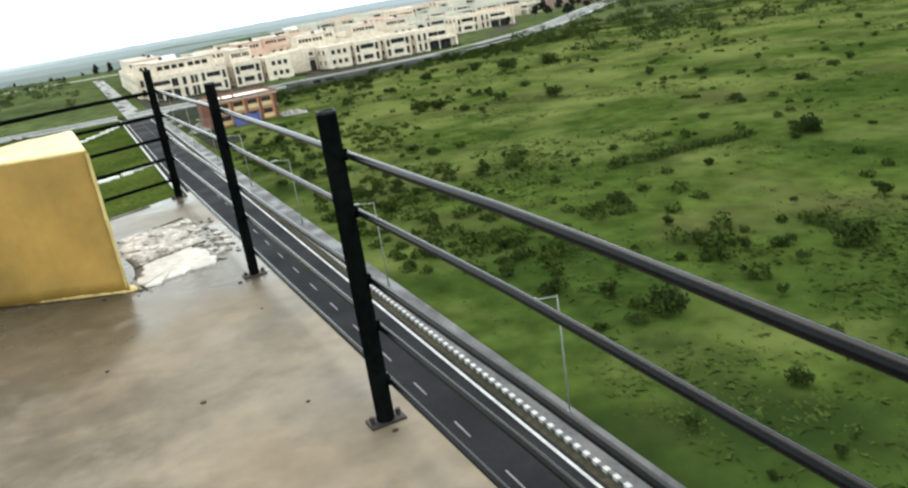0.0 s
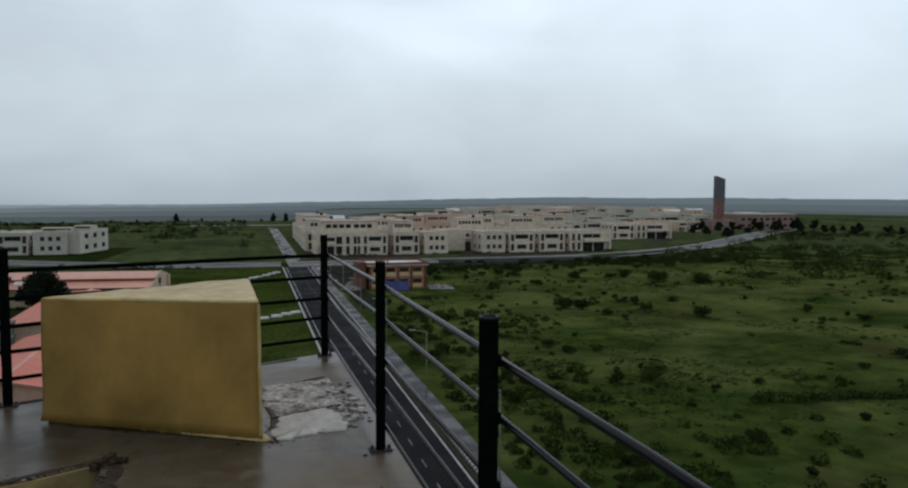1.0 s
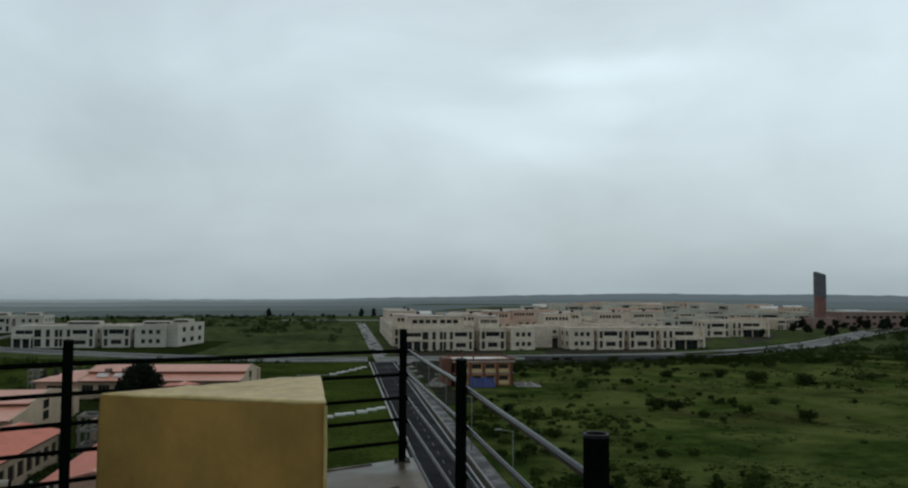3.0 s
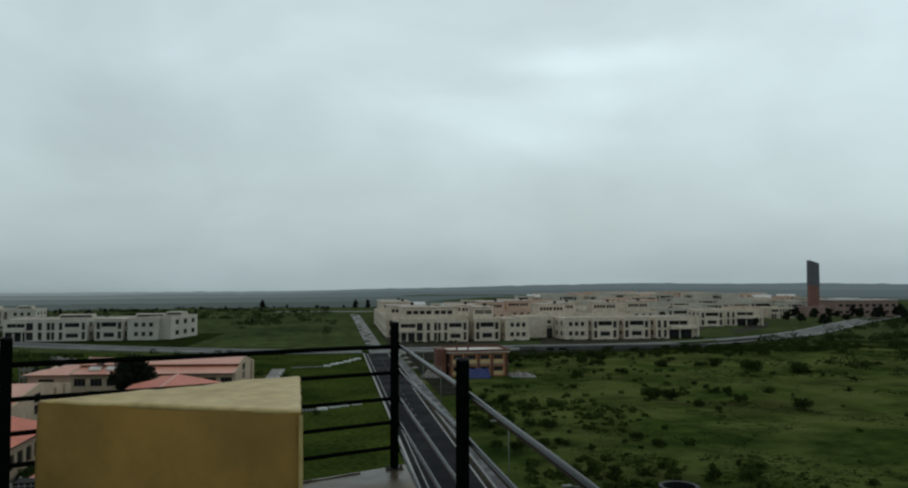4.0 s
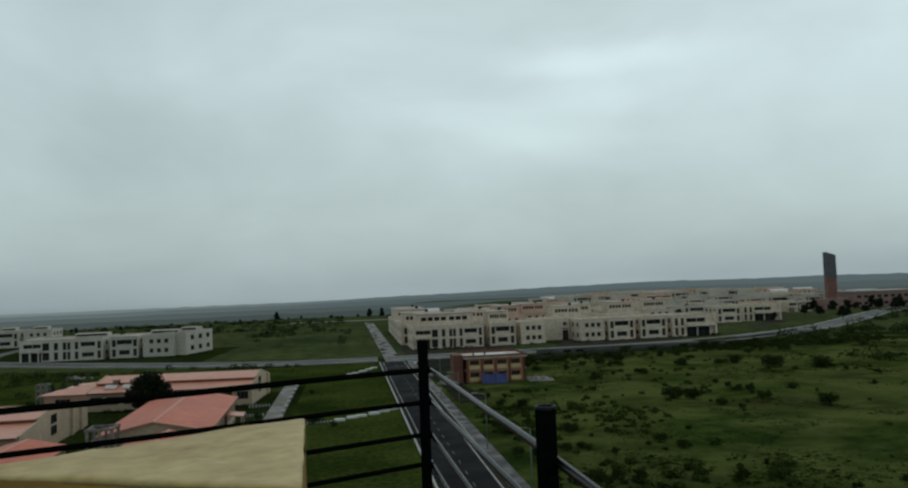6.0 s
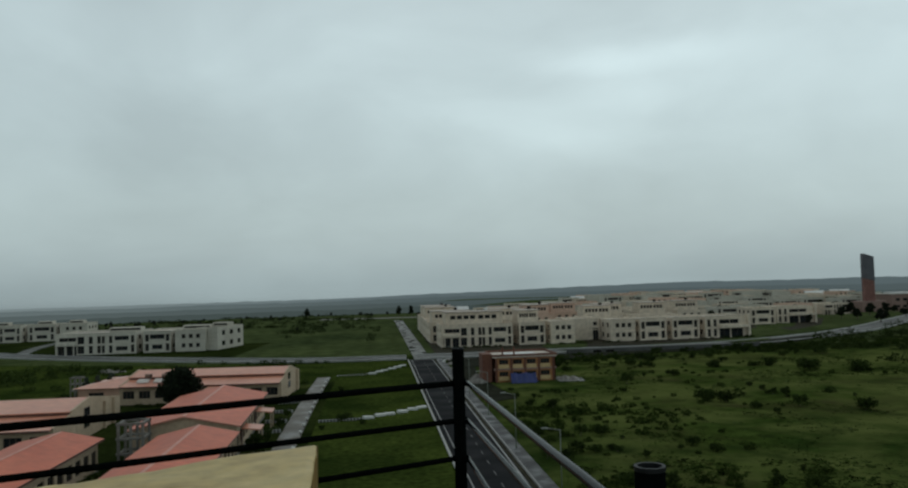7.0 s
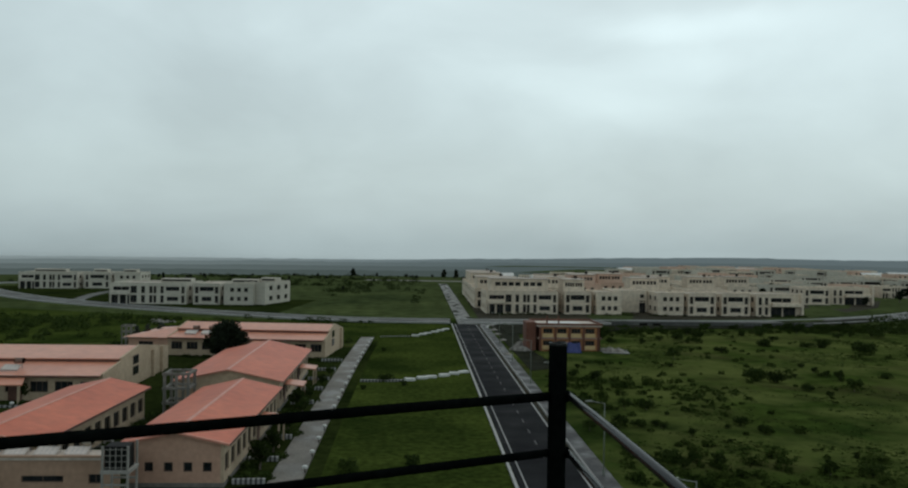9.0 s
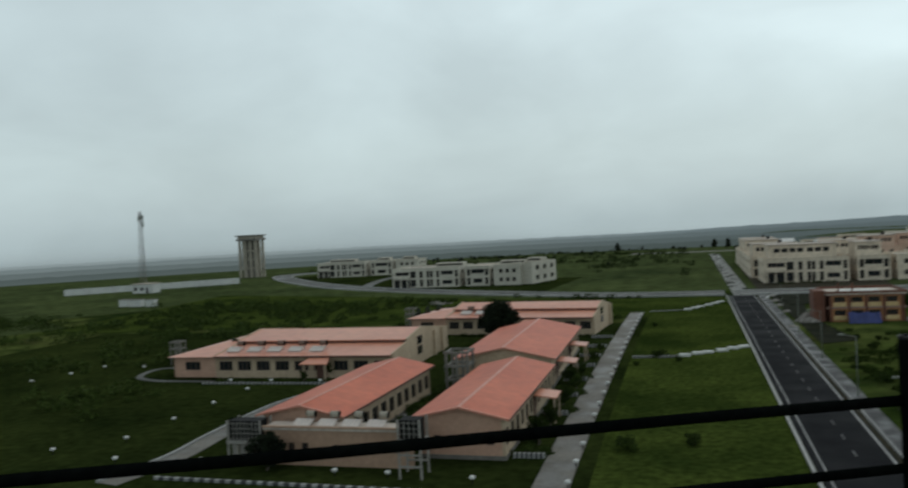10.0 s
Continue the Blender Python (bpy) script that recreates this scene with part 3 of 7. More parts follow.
# ---- the land ----
def build_ground():
    rings = [0, 6, 12, 18, 25, 32, 40, 50, 60, 72, 85, 100, 120, 140, 165, 190, 220, 250, 290, 330, 380, 440, 520, 620, 760, 950, 1200, 1600, 2200, 3000, 4200]
    n = 120
    verts, faces = [(14.0, 40.0, 0.0)], []
    for r in rings[1:]:
        for k in range(n):
            a = 2 * math.pi * k / n
            x, y = 14.0 + r * math.cos(a), 40.0 + r * math.sin(a)
            z = land(x, y)
            if x > 22 and r < 330:      # the rough field beyond the road
                z += min(1.0, (x - 22) / 10) * 0.45 * noise.noise(Vector((x / 17, y / 17, 0)))
            verts.append((x, y, z - 0.06))
    for k in range(n):
        faces.append((0, 1 + k, 1 + (k + 1) % n))
    for i in range(len(rings) - 2):
        b = 1 + i * n
        for k in range(n):
            faces.append((b + k, b + n + k, b + n + (k + 1) % n, b + (k + 1) % n))
    me = bpy.data.meshes.new("ground")
    me.from_pydata(verts, [], faces)
    me.materials.append(M_GRASS)
    me.materials.append(M_PLAIN_HAZED)
    # faces far from the site take the grass with haze in its colour
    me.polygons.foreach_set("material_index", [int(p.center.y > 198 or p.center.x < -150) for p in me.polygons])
    tagged(new("ground", me), "rough green grassland reaching to the horizon", "ground", kind="structure")


build_ground()


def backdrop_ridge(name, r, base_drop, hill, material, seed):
    """A far self-lit strip of land, haze in its colour, that closes the view, with an uneven top."""
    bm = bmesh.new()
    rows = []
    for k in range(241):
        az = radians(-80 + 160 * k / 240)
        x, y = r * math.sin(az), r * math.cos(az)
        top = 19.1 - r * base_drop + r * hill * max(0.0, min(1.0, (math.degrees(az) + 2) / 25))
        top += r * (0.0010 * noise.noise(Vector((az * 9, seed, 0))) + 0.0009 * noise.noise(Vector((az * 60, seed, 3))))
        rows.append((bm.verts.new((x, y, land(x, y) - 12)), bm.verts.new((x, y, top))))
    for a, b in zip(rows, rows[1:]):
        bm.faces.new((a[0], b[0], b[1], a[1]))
    tagged(obj(name, bm, material), "self-lit strip of hazy distant land on the horizon", "backdrop", kind="structure")


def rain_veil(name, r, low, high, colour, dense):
    """A glowing see-through sheet that paints low rain haze before the western horizon: dense at its foot, thinning out
    upwards and eastwards.
    """
    m = glow("rain_haze_glow", colour)
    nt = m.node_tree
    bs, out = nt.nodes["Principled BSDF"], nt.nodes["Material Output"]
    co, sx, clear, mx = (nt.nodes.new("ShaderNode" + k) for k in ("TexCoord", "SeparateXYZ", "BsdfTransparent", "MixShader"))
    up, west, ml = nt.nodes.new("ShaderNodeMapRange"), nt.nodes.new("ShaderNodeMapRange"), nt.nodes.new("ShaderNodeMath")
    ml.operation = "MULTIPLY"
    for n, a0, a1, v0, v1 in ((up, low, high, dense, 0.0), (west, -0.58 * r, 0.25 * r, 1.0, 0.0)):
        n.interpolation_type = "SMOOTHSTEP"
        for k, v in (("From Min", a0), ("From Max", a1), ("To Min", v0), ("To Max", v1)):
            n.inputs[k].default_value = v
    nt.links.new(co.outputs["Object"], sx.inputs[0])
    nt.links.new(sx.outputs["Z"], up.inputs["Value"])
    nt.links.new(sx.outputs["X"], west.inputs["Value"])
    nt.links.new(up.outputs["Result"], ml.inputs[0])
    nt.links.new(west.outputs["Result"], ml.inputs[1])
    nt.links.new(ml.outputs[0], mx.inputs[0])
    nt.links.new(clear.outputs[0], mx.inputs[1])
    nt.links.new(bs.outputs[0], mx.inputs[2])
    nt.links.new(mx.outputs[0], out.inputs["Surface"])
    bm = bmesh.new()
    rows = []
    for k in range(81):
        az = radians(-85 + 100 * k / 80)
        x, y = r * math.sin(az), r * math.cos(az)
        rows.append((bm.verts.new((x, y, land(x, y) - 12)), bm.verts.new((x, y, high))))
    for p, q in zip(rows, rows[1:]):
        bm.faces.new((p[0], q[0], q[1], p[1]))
    tagged(obj(name, bm, m), "glowing sheet painting low rain haze on the horizon", "backdrop", kind="structure")


# added glowing sheets, one before each ridge, in place of real haze
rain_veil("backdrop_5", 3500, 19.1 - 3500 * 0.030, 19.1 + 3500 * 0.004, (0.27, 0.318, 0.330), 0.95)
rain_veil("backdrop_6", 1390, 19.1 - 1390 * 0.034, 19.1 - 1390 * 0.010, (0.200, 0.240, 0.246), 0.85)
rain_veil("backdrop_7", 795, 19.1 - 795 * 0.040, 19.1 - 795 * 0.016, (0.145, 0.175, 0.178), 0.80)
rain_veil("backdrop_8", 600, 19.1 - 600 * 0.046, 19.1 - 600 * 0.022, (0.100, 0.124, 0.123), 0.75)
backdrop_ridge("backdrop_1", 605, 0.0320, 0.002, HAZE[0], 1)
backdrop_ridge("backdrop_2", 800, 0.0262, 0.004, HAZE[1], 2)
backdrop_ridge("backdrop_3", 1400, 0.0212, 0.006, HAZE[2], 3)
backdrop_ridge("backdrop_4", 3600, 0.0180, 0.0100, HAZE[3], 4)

# ---- road with kerbs, verge and pavement ----
NEAR = [(road_c(y), y) for y in range(-60, 200, 10)]
FAR = [(road_c(y), y) for y in range(190, 420, 10)]


def setting(name, pts, o0, o1, z0, z1, material, label, category):
    return tagged(obj(name, made(ribbon, pts, o0, o1, z0, z1), material), label, category, kind="structure")


setting("road", NEAR, -3.35, 2.6, -0.1, 0.02, M_ASPHALT, "wet dark asphalt two-lane road", "road")
setting("road_far", FAR, -1.95, 2.1, -0.1, 0.03, M_CONC_ROAD, "unfinished pale concrete road with puddles", "road")
setting("verge_1", NEAR, 2.62, 3.04, -0.1, 0.01, M_DIRT, "dark muddy gutter strip beside the road", "verge")
setting("pavement", NEAR, 3.30, 4.75, -0.1, 0.14, M_FOOTWAY, "wet grey paved footway", "pavement")
setting("edge_line_1", NEAR, 2.28, 2.44, -0.05, 0.026, M_LINE, "white painted road edge line", "road marking")
setting("edge_line_2", NEAR, -2.83, -2.73, -0.05, 0.026, M_LINE, "white painted road edge line", "road marking")
setting("kerb_1", NEAR, -3.75, -3.5, -0.1, 0.16, M_KERB_W, "pale concrete kerb along the lawn", "kerb")

dash_me = None
for k in range(52):
    y = -59.9 + k * 4.75
    if y > 185:
        break
    bm = bmesh.new()
    box(bm, -0.05, -0.8, 0.0, 0.05, 0.8, 0.012)
    if dash_me is None:
        d = obj("lane_dash", bm, M_DASH)
        dash_me = d.data
    else:
        bm.free()
        d = new("lane_dash", dash_me)
    d.matrix_basis = pose(road_c(y), y, 0.016, 0, 0, -1.1)
    tagged(d, "white centre-line dash painted on asphalt", "road marking", "centre line dashes", "structure")


def kerb_row(name, label, p0, p1, count, size):
    """A row of kerb stones, painted black and white by turns."""
    e = thing(name, (*p0, 0.0), label, "kerb", kind="structure")
    u = Vector((p1[0] - p0[0], p1[1] - p0[1], 0))
    ang = math.degrees(math.atan2(u.y, u.x))
    step = u.length / count
    shared = {}
    for i in range(count):
        c = i % 2
        if c not in shared:
            o = part("kerb_stone", made(box, -step * 0.48, -size[0] / 2, -0.1, step * 0.48, size[0] / 2, size[1]), (M_KERB_W, M_KERB_B)[c], e)
            shared[c] = o.data
        else:
            o = new("kerb_stone", shared[c])
            o.parent = e
        p = u * ((i + 0.5) / count)
        o.matrix_basis = pose(p.x, p.y, 0, 0, 0, ang)
    return e


kerb_row("striped_kerb", "black and white striped kerb of painted stones", (road_c(-2) + 3.16, -2), (road_c(98) + 3.16, 98), 298, (0.22, 0.17))
kerb_row("striped_kerb", "black and white striped kerb of painted stones", (road_c(98) + 3.16, 98), (road_c(186) + 3.16, 186), 264, (0.22, 0.17))
kerb_row("striped_kerb", "black and white striped kerb before the school", (-42, 51.4), (-11.8, 50.7), 64, (0.25, 0.24))

# crossroad: left to the roundabout bend, right past the town
CROSS_L = curve_pts([(11, 196.5), (-14, 198.5), (-38, 208), (-64, 221), (-92, 238), (-118, 258), (-145, 286), (-170, 318), (-184, 344), (-181, 364), (-158, 373), (-110, 370), (-60, 372)])
CROSS_R = curve_pts([(14, 196.5), (34, 197), (54, 198), (79, 198.5), (102, 202), (124, 211), (147, 224), (172, 243), (215, 282), (285, 345)])
for i, (line, w) in enumerate(((CROSS_L, 4.2), (CROSS_R, 4.6))):
    setting("road_side_%d" % (i + 1), line, -w, w, -0.1, 0.04, M_SIDE, "wet grey concrete side road", "road")
    setting("kerb_side_%d" % (2 * i + 1), line, -w - 0.5, -w - 0.05, -0.1, 0.28, M_KERB_W, "pale concrete kerb of the side road", "kerb")
    setting("kerb_side_%d" % (2 * i + 2), line, w + 0.05, w + 0.5, -0.1, 0.28, M_KERB_W, "pale concrete kerb of the side road", "kerb")

setting("road_branch", curve_pts([(-104, 250), (-109, 270), (-112, 290), (-113, 312)]), -2.0, 2.0, -0.1, 0.035, M_SIDE, "narrow grey side road to the terrace houses", "road")

# lawn between road and path, soil beds, concrete path
def path_c(y):
    return -9.95 + 0.00018 * max(0.0, y - 60) ** 2


PATH_L = [(path_c(y), y) for y in range(20, 161, 10)]
setting("path", PATH_L, -1.35, 1.35, -0.1, 0.06, M_PAVE, "wet grey concrete footpath beside the school", "path")
setting("soil_strip", PATH_L, 1.4, 2.7, -0.1, 0.02, M_YARD, "dark grass strip beside the footpath", "grass")
bm = bmesh.new()
rows = [[bm.verts.new((x, y, 0.012)) for x in (path_c(y) + 2.65, 0.0, road_c(y) - 3.76)] for y in range(14, 187, 4)]
for a, b in zip(rows, rows[1:]):
    for i in range(2):
        bm.faces.new((a[i], a[i + 1], b[i + 1], b[i]))
tagged(obj("lawn", bm, M_LAWN), "dark green mown lawn between road and path", "lawn", kind="structure")
tagged(obj("school_yard", made(prism, [(-120, 44), (-11, 44), (-8.6, 140), (-120, 140)], -0.1, 0.008), M_YARD), "dark green lawn of the school grounds", "lawn", kind="structure")
tagged(obj("dark_scrub_bank", made(prism, [(-140, 141), (9, 155), (10, 188), (-20, 189), (-70, 207), (-105, 220), (-150, 235)], -0.1, 0.03), M_LAWN), "dark grassy ground beyond the school", "soil", kind="structure")
tagged(obj("dark_bank", made(prism, [(22, 168), (60, 182), (105, 190), (135, 212), (132, 217), (104, 202), (78, 190.3), (22, 190)], -0.1, 0.12), M_SOIL), "dark soil bank below the side road", "soil", kind="structure")
tagged(obj("bare_ground", made(prism, [(-176, 332), (-146, 293), (-118, 264), (-66, 227), (-36, 214), (-31, 268), (-100, 275), (-120, 332)], -0.1, 0.02), M_YARD), "dark grassy ground round the terrace houses", "soil", kind="structure")
tagged(obj("bare_ground_east", made(prism, [(19, 201), (100, 212), (128, 228), (165, 262), (190, 300), (40, 300), (22, 290)], -0.1, 0.02), M_DIRT), "bare dark ground between the town houses", "soil", kind="structure")
YARD_EDGE = curve_pts([(-46.6, 50), (-45.3, 57), (-45.7, 65), (-45.6, 77), (-43, 86)])
setting("path_yard", YARD_EDGE, 0.4, 2.5, -0.1, 0.05, M_PAVE, "concrete drive between lawn and school", "path")
setting("path_annex", curve_pts([(-70.3, 98.3), (-75.1, 100.2), (-76.8, 97.9), (-75.3, 93.0), (-70.7, 90.6), (-64.9, 90.3), (-56.8, 90.0)]), -0.5, 0.5, -0.1, 0.05, M_SIDE, "narrow pale footpath round the end of the long building", "path")
setting("kerb_yard", YARD_EDGE, 0.1, 0.32, -0.1, 0.2, M_KERB_W, "pale concrete lawn kerb", "kerb")
tagged(obj("verge_2", made(prism, [(19.2, 118), (24.5, 121), (23.6, 134), (22.6, 150), (24.5, 168), (27, 189), (20.2, 189)], -0.1, 0.025), M_SOIL), "bare dark earth verge beside the road", "soil", kind="structure")
setting("kerb_corner", curve_pts([(18.6, 180), (19.4, 186), (22.5, 190.5), (30, 192.3)]), 0.0, 0.5, -0.1, 0.22, M_KERB_W, "pale concrete corner kerb", "kerb")

# ---- the roof terrace that the camera stands on ----
RZ = 17.5
FD = Vector((-0.8996, -0.4368))          # way of the front edge, from the corner
FN = Vector((-0.4368, 0.8996))           # outwards from it


def front(s, out=0.0):
    p = FD * s + FN * out
    return (p.x, p.y)


HATCH = [(-1.64, -2.73), (-3.40, -3.66), (-3.33, -4.82), (-1.57, -3.86)]
c0 = (0.13, 0.16)
ROOF = [c0, front(10.5, 0.10), (-10.2, -14.0), (0.13, -14.0)]


def build_deck():
    bm = bmesh.new()
    loops = []
    for poly in (ROOF, HATCH):
        pts = []
        for i, p in enumerate(poly):        # short, slightly broken edges
            q = poly[(i + 1) % len(poly)]
            n = max(2, int((Vector(q) - Vector(p)).length / 0.22))
            for k in range(n):
                x, y = p[0] + (q[0] - p[0]) * k / n, p[1] + (q[1] - p[1]) * k / n
                j = 0.009 if poly is ROOF else 0.045 * min(1.0, 4 * k / n, 4 * (n - k) / n)
                pts.append((x + j * noise.noise(Vector((x * 5, y * 5, 1))), y + j * noise.noise(Vector((x * 5, y * 5, 7)))))
        vs = [bm.verts.new((*p, RZ)) for p in pts]
        loops += [bm.edges.new((vs[i], vs[(i + 1) % len(vs)])) for i in range(len(vs))]
    bmesh.ops.triangle_fill(bm, use_beauty=True, use_dissolve=False, edges=loops)
    top = list(bm.faces)
    ret = bmesh.ops.extrude_face_region(bm, geom=top)
    for v in (g for g in ret["geom"] if isinstance(g, bmesh.types.BMVert)):
        v.co.z -= 0.18
    tagged(obj("roof_deck", bm, M_DECK), "wet grey cement roof terrace with puddles", "floor", kind="structure")


build_deck()
bm = bmesh.new()
wall(bm, (-0.05, -13.8), (-0.05, -0.02), 0.0, RZ - 0.18, 0.3)
wall(bm, front(0.2, -0.12), front(10.2, -0.12), 0.0, RZ - 0.18, 0.3)
wall(bm, (-10.0, -13.8), (-0.35, -13.8), 0.0, RZ - 0.18, 0.3)
wall(bm, front(9.9, -0.45), (-9.7, -13.5), 0.0, RZ - 0.18, 0.3)
tagged(obj("wall_building", bm, M_CREAM), "tall cream rendered wall of the apartment block", "wall", kind="structure")

# hatch: yellow upstand walls going down into the dark
bm = bmesh.new()
h = [Vector((*p, 0)) for p in HATCH]
for i in (0, 1):
    a, b = h[i], h[(i + 1) % 4]
    u = (b - a).normalized()
    nrm = Vector((-u.y, u.x, 0)) * 0.024
    wall(bm, tuple((b + nrm - u * 0.001).xy), tuple((a + nrm + u * 0.001).xy), RZ - 0.85, RZ - 0.008, 0.045)
tagged(obj("wall_hatch", bm, M_HATCH), "yellow painted wall inside the roof opening", "wall", kind="structure")
bm = bmesh.new()
for i in (2, 3):
    a, b = h[i], h[(i + 1) % 4]
    u = (b - a).normalized()
    nrm = Vector((-u.y, u.x, 0)) * 0.024
    wall(bm, tuple((b + nrm - u * 0.03).xy), tuple((a + nrm + u * 0.03).xy), RZ - 0.85, RZ - 0.03, 0.045)
tagged(obj("wall_hatch_raw", bm, M_BITS), "dark brown wall inside the roof opening", "wall", kind="structure")
# the landing's near-black colour paints in the dark down the opening
tagged(obj("floor_hatch", made(prism, [HATCH[1], HATCH[2], HATCH[3], HATCH[0]], RZ - 2.4, RZ - 2.3), M_SOIL), "near-black landing for the shade below the roof opening", "floor", kind="structure")

# broken mortar rim round the hatch: thin brown flakes and darker lumps
rnd = random.Random(4)
bm = bmesh.new()
for i, n in ((0, 64), (3, 26)):
    a, b = h[i], h[(i + 1) % 4]
    for k in range(n):
        p = a.lerp(b, (k + rnd.random()) / n)
        r = rnd.uniform(0.006, 0.022)
        x, y = p.x + rnd.uniform(-.02, .02) + (abs(rnd.gauss(0, 0.05)) if i == 3 else 0), p.y + (abs(rnd.gauss(0, 0.025)) if i == 0 else rnd.uniform(-.02, .02))
        a0, tl = rnd.uniform(0, 6.28), rnd.uniform(-0.3, 0.3)
        pl = [(x + r * rnd.uniform(0.6, 1.3) * math.cos(a0 + q * 1.047), y + r * rnd.uniform(0.4, 0.9) * math.sin(a0 + q * 1.047)) for q in range(6)]
        prism(bm, pl, RZ - 0.02, lambda px, py: RZ + 0.003 + 0.2 * r + tl * (px - x))
for k in range(26):                          # a clump of broken mortar at the corner
    x, y, r = -1.60 + rnd.gauss(0, 0.06), -2.74 + rnd.gauss(0, 0.05), rnd.uniform(0.010, 0.04)
    a0, tl = rnd.uniform(0, 6.28), rnd.uniform(-0.6, 0.6)
    pl = [(x + r * rnd.uniform(0.6, 1.3) * math.cos(a0 + q * 1.047), y + r * rnd.uniform(0.5, 1.0) * math.sin(a0 + q * 1.047)) for q in range(6)]
    prism(bm, pl, RZ - 0.02, lambda px, py: RZ + 0.01 + 0.45 * r + tl * (px - x))
tagged(obj("mortar_rim", bm, M_MUD), "crumbled brown mortar round the roof opening", "mortar", kind="stuff")

# films of brown mud washed along the opening and the foot of the block
def mud_film(name, label, line, width, seed, thick=0.005):
    bm = bmesh.new()
    rows = []
    n = 40
    for k in range(n + 1):
        s = k / n * (len(line) - 1)
        i = min(int(s), len(line) - 2)
        a, b = Vector(line[i]), Vector(line[i + 1])
        p = a.lerp(b, s - i)
        u = (b - a).normalized()
        side = Vector((u.y, -u.x))
        fade = min(1.0, 6 * k / n + 0.15, 6 * (n - k) / n + 0.15)
        w0 = width * fade * (0.35 + 0.5 * abs(noise.noise(Vector((k * 0.37, seed, 0)))) + 0.25 * noise.noise(Vector((k * 1.1, seed, 4))))
        w1 = width * fade * (0.45 + 0.9 * abs(noise.noise(Vector((k * 0.31, seed, 9)))) + 0.30 * noise.noise(Vector((k * 0.9, seed, 6))))
        z = RZ + thick * (0.7 + 0.5 * noise.noise(Vector((k * 0.6, seed, 2))))
        rows.append([bm.verts.new((*(p + side * o).xy, h)) for o, h in ((-w0, RZ - 0.006), (-w0 * 0.8, z), (0.0, z + 0.002), (w1 * 0.8, z), (w1, RZ - 0.006))])
    for a, b in zip(rows, rows[1:]):
        for i in range(4):
            bm.faces.new((a[i], a[i + 1], b[i + 1], b[i]))
    tagged(obj(name, bm, M_MUD, smooth=True), label, "mud", kind="structure")


mud_film("mud_film", "brown mud washed along the roof opening", [(-3.42, -3.60), (-2.9, -3.34), (-2.3, -3.02), (-1.62, -2.66)], 0.055, 1.0)
mud_film("mud_film", "brown mud washed along the roof opening", [(-1.66, -2.62), (-1.53, -2.90), (-1.56, -3.15), (-1.51, -3.45), (-1.54, -3.80)], 0.10, 2.0)
mud_film("mud_film", "brown mud at the foot of the yellow block", [(-0.63, -2.62), (-1.10, -2.37), (-1.60, -2.10), (-2.12, -1.80)], 0.065, 3.0)
mud_film("mud_film", "brown mud between the block and the mortar crust", [(-0.60, -2.66), (-0.62, -2.35), (-0.60, -2.0), (-0.66, -1.55)], 0.055, 4.0, 0.007)
mud_film("mud_film", "brown mud between the plaster patch and the crust", [(-0.62, -2.10), (-0.42, -2.00), (-0.20, -1.90), (-0.08, -1.86)], 0.030, 5.0, 0.020)
mud_film("mud_film", "dark dirt along the broken edge of the roof", [front(0.3, 0.03), front(1.5, 0.035), front(3.2, 0.03), front(5.0, 0.035), front(7.5, 0.03)], 0.06, 6.0, 0.012)

# ladder with a hooped black handrail in the hatch
lad = thing("ladder", (-1.93, -4.25, RZ - 2.3), "black steel ladder rail rising out of the roof opening", "ladder")


def bent(bm, pts, r, n=10):
    for a, b in zip(pts, pts[1:]):
        tube(bm, a, b, r, n)
        bmesh.ops.create_icosphere(bm, subdivisions=2, radius=r * 1.02, matrix=Matrix.Translation(b))


for dx, dy in ((0.0, 0.0), (-0.42, -0.2)):
    part("handrail", made(bent, [(dx, dy, 0.0), (dx, dy, 2.62), (dx - 0.012, dy + 0.005, 2.665), (dx - 0.05, dy + 0.015, 2.69), (dx - 0.65, dy + 0.02, 2.70), (dx - 0.7, dy - 0.5, 2.66)], 0.027), M_RAIL, lad, smooth=True)
part("brace", made(bent, [(-0.02, -0.02, 2.595), (-0.20, -0.10, 2.585), (-0.70, -0.16, 2.55)], 0.022), M_RAIL, lad, smooth=True)
for k in range(7):
    part("rung", made(tube, (0, 0, 0.3 + 0.28 * k), (-0.42, -0.2, 0.3 + 0.28 * k), 0.012, 8), M_RAIL, lad)

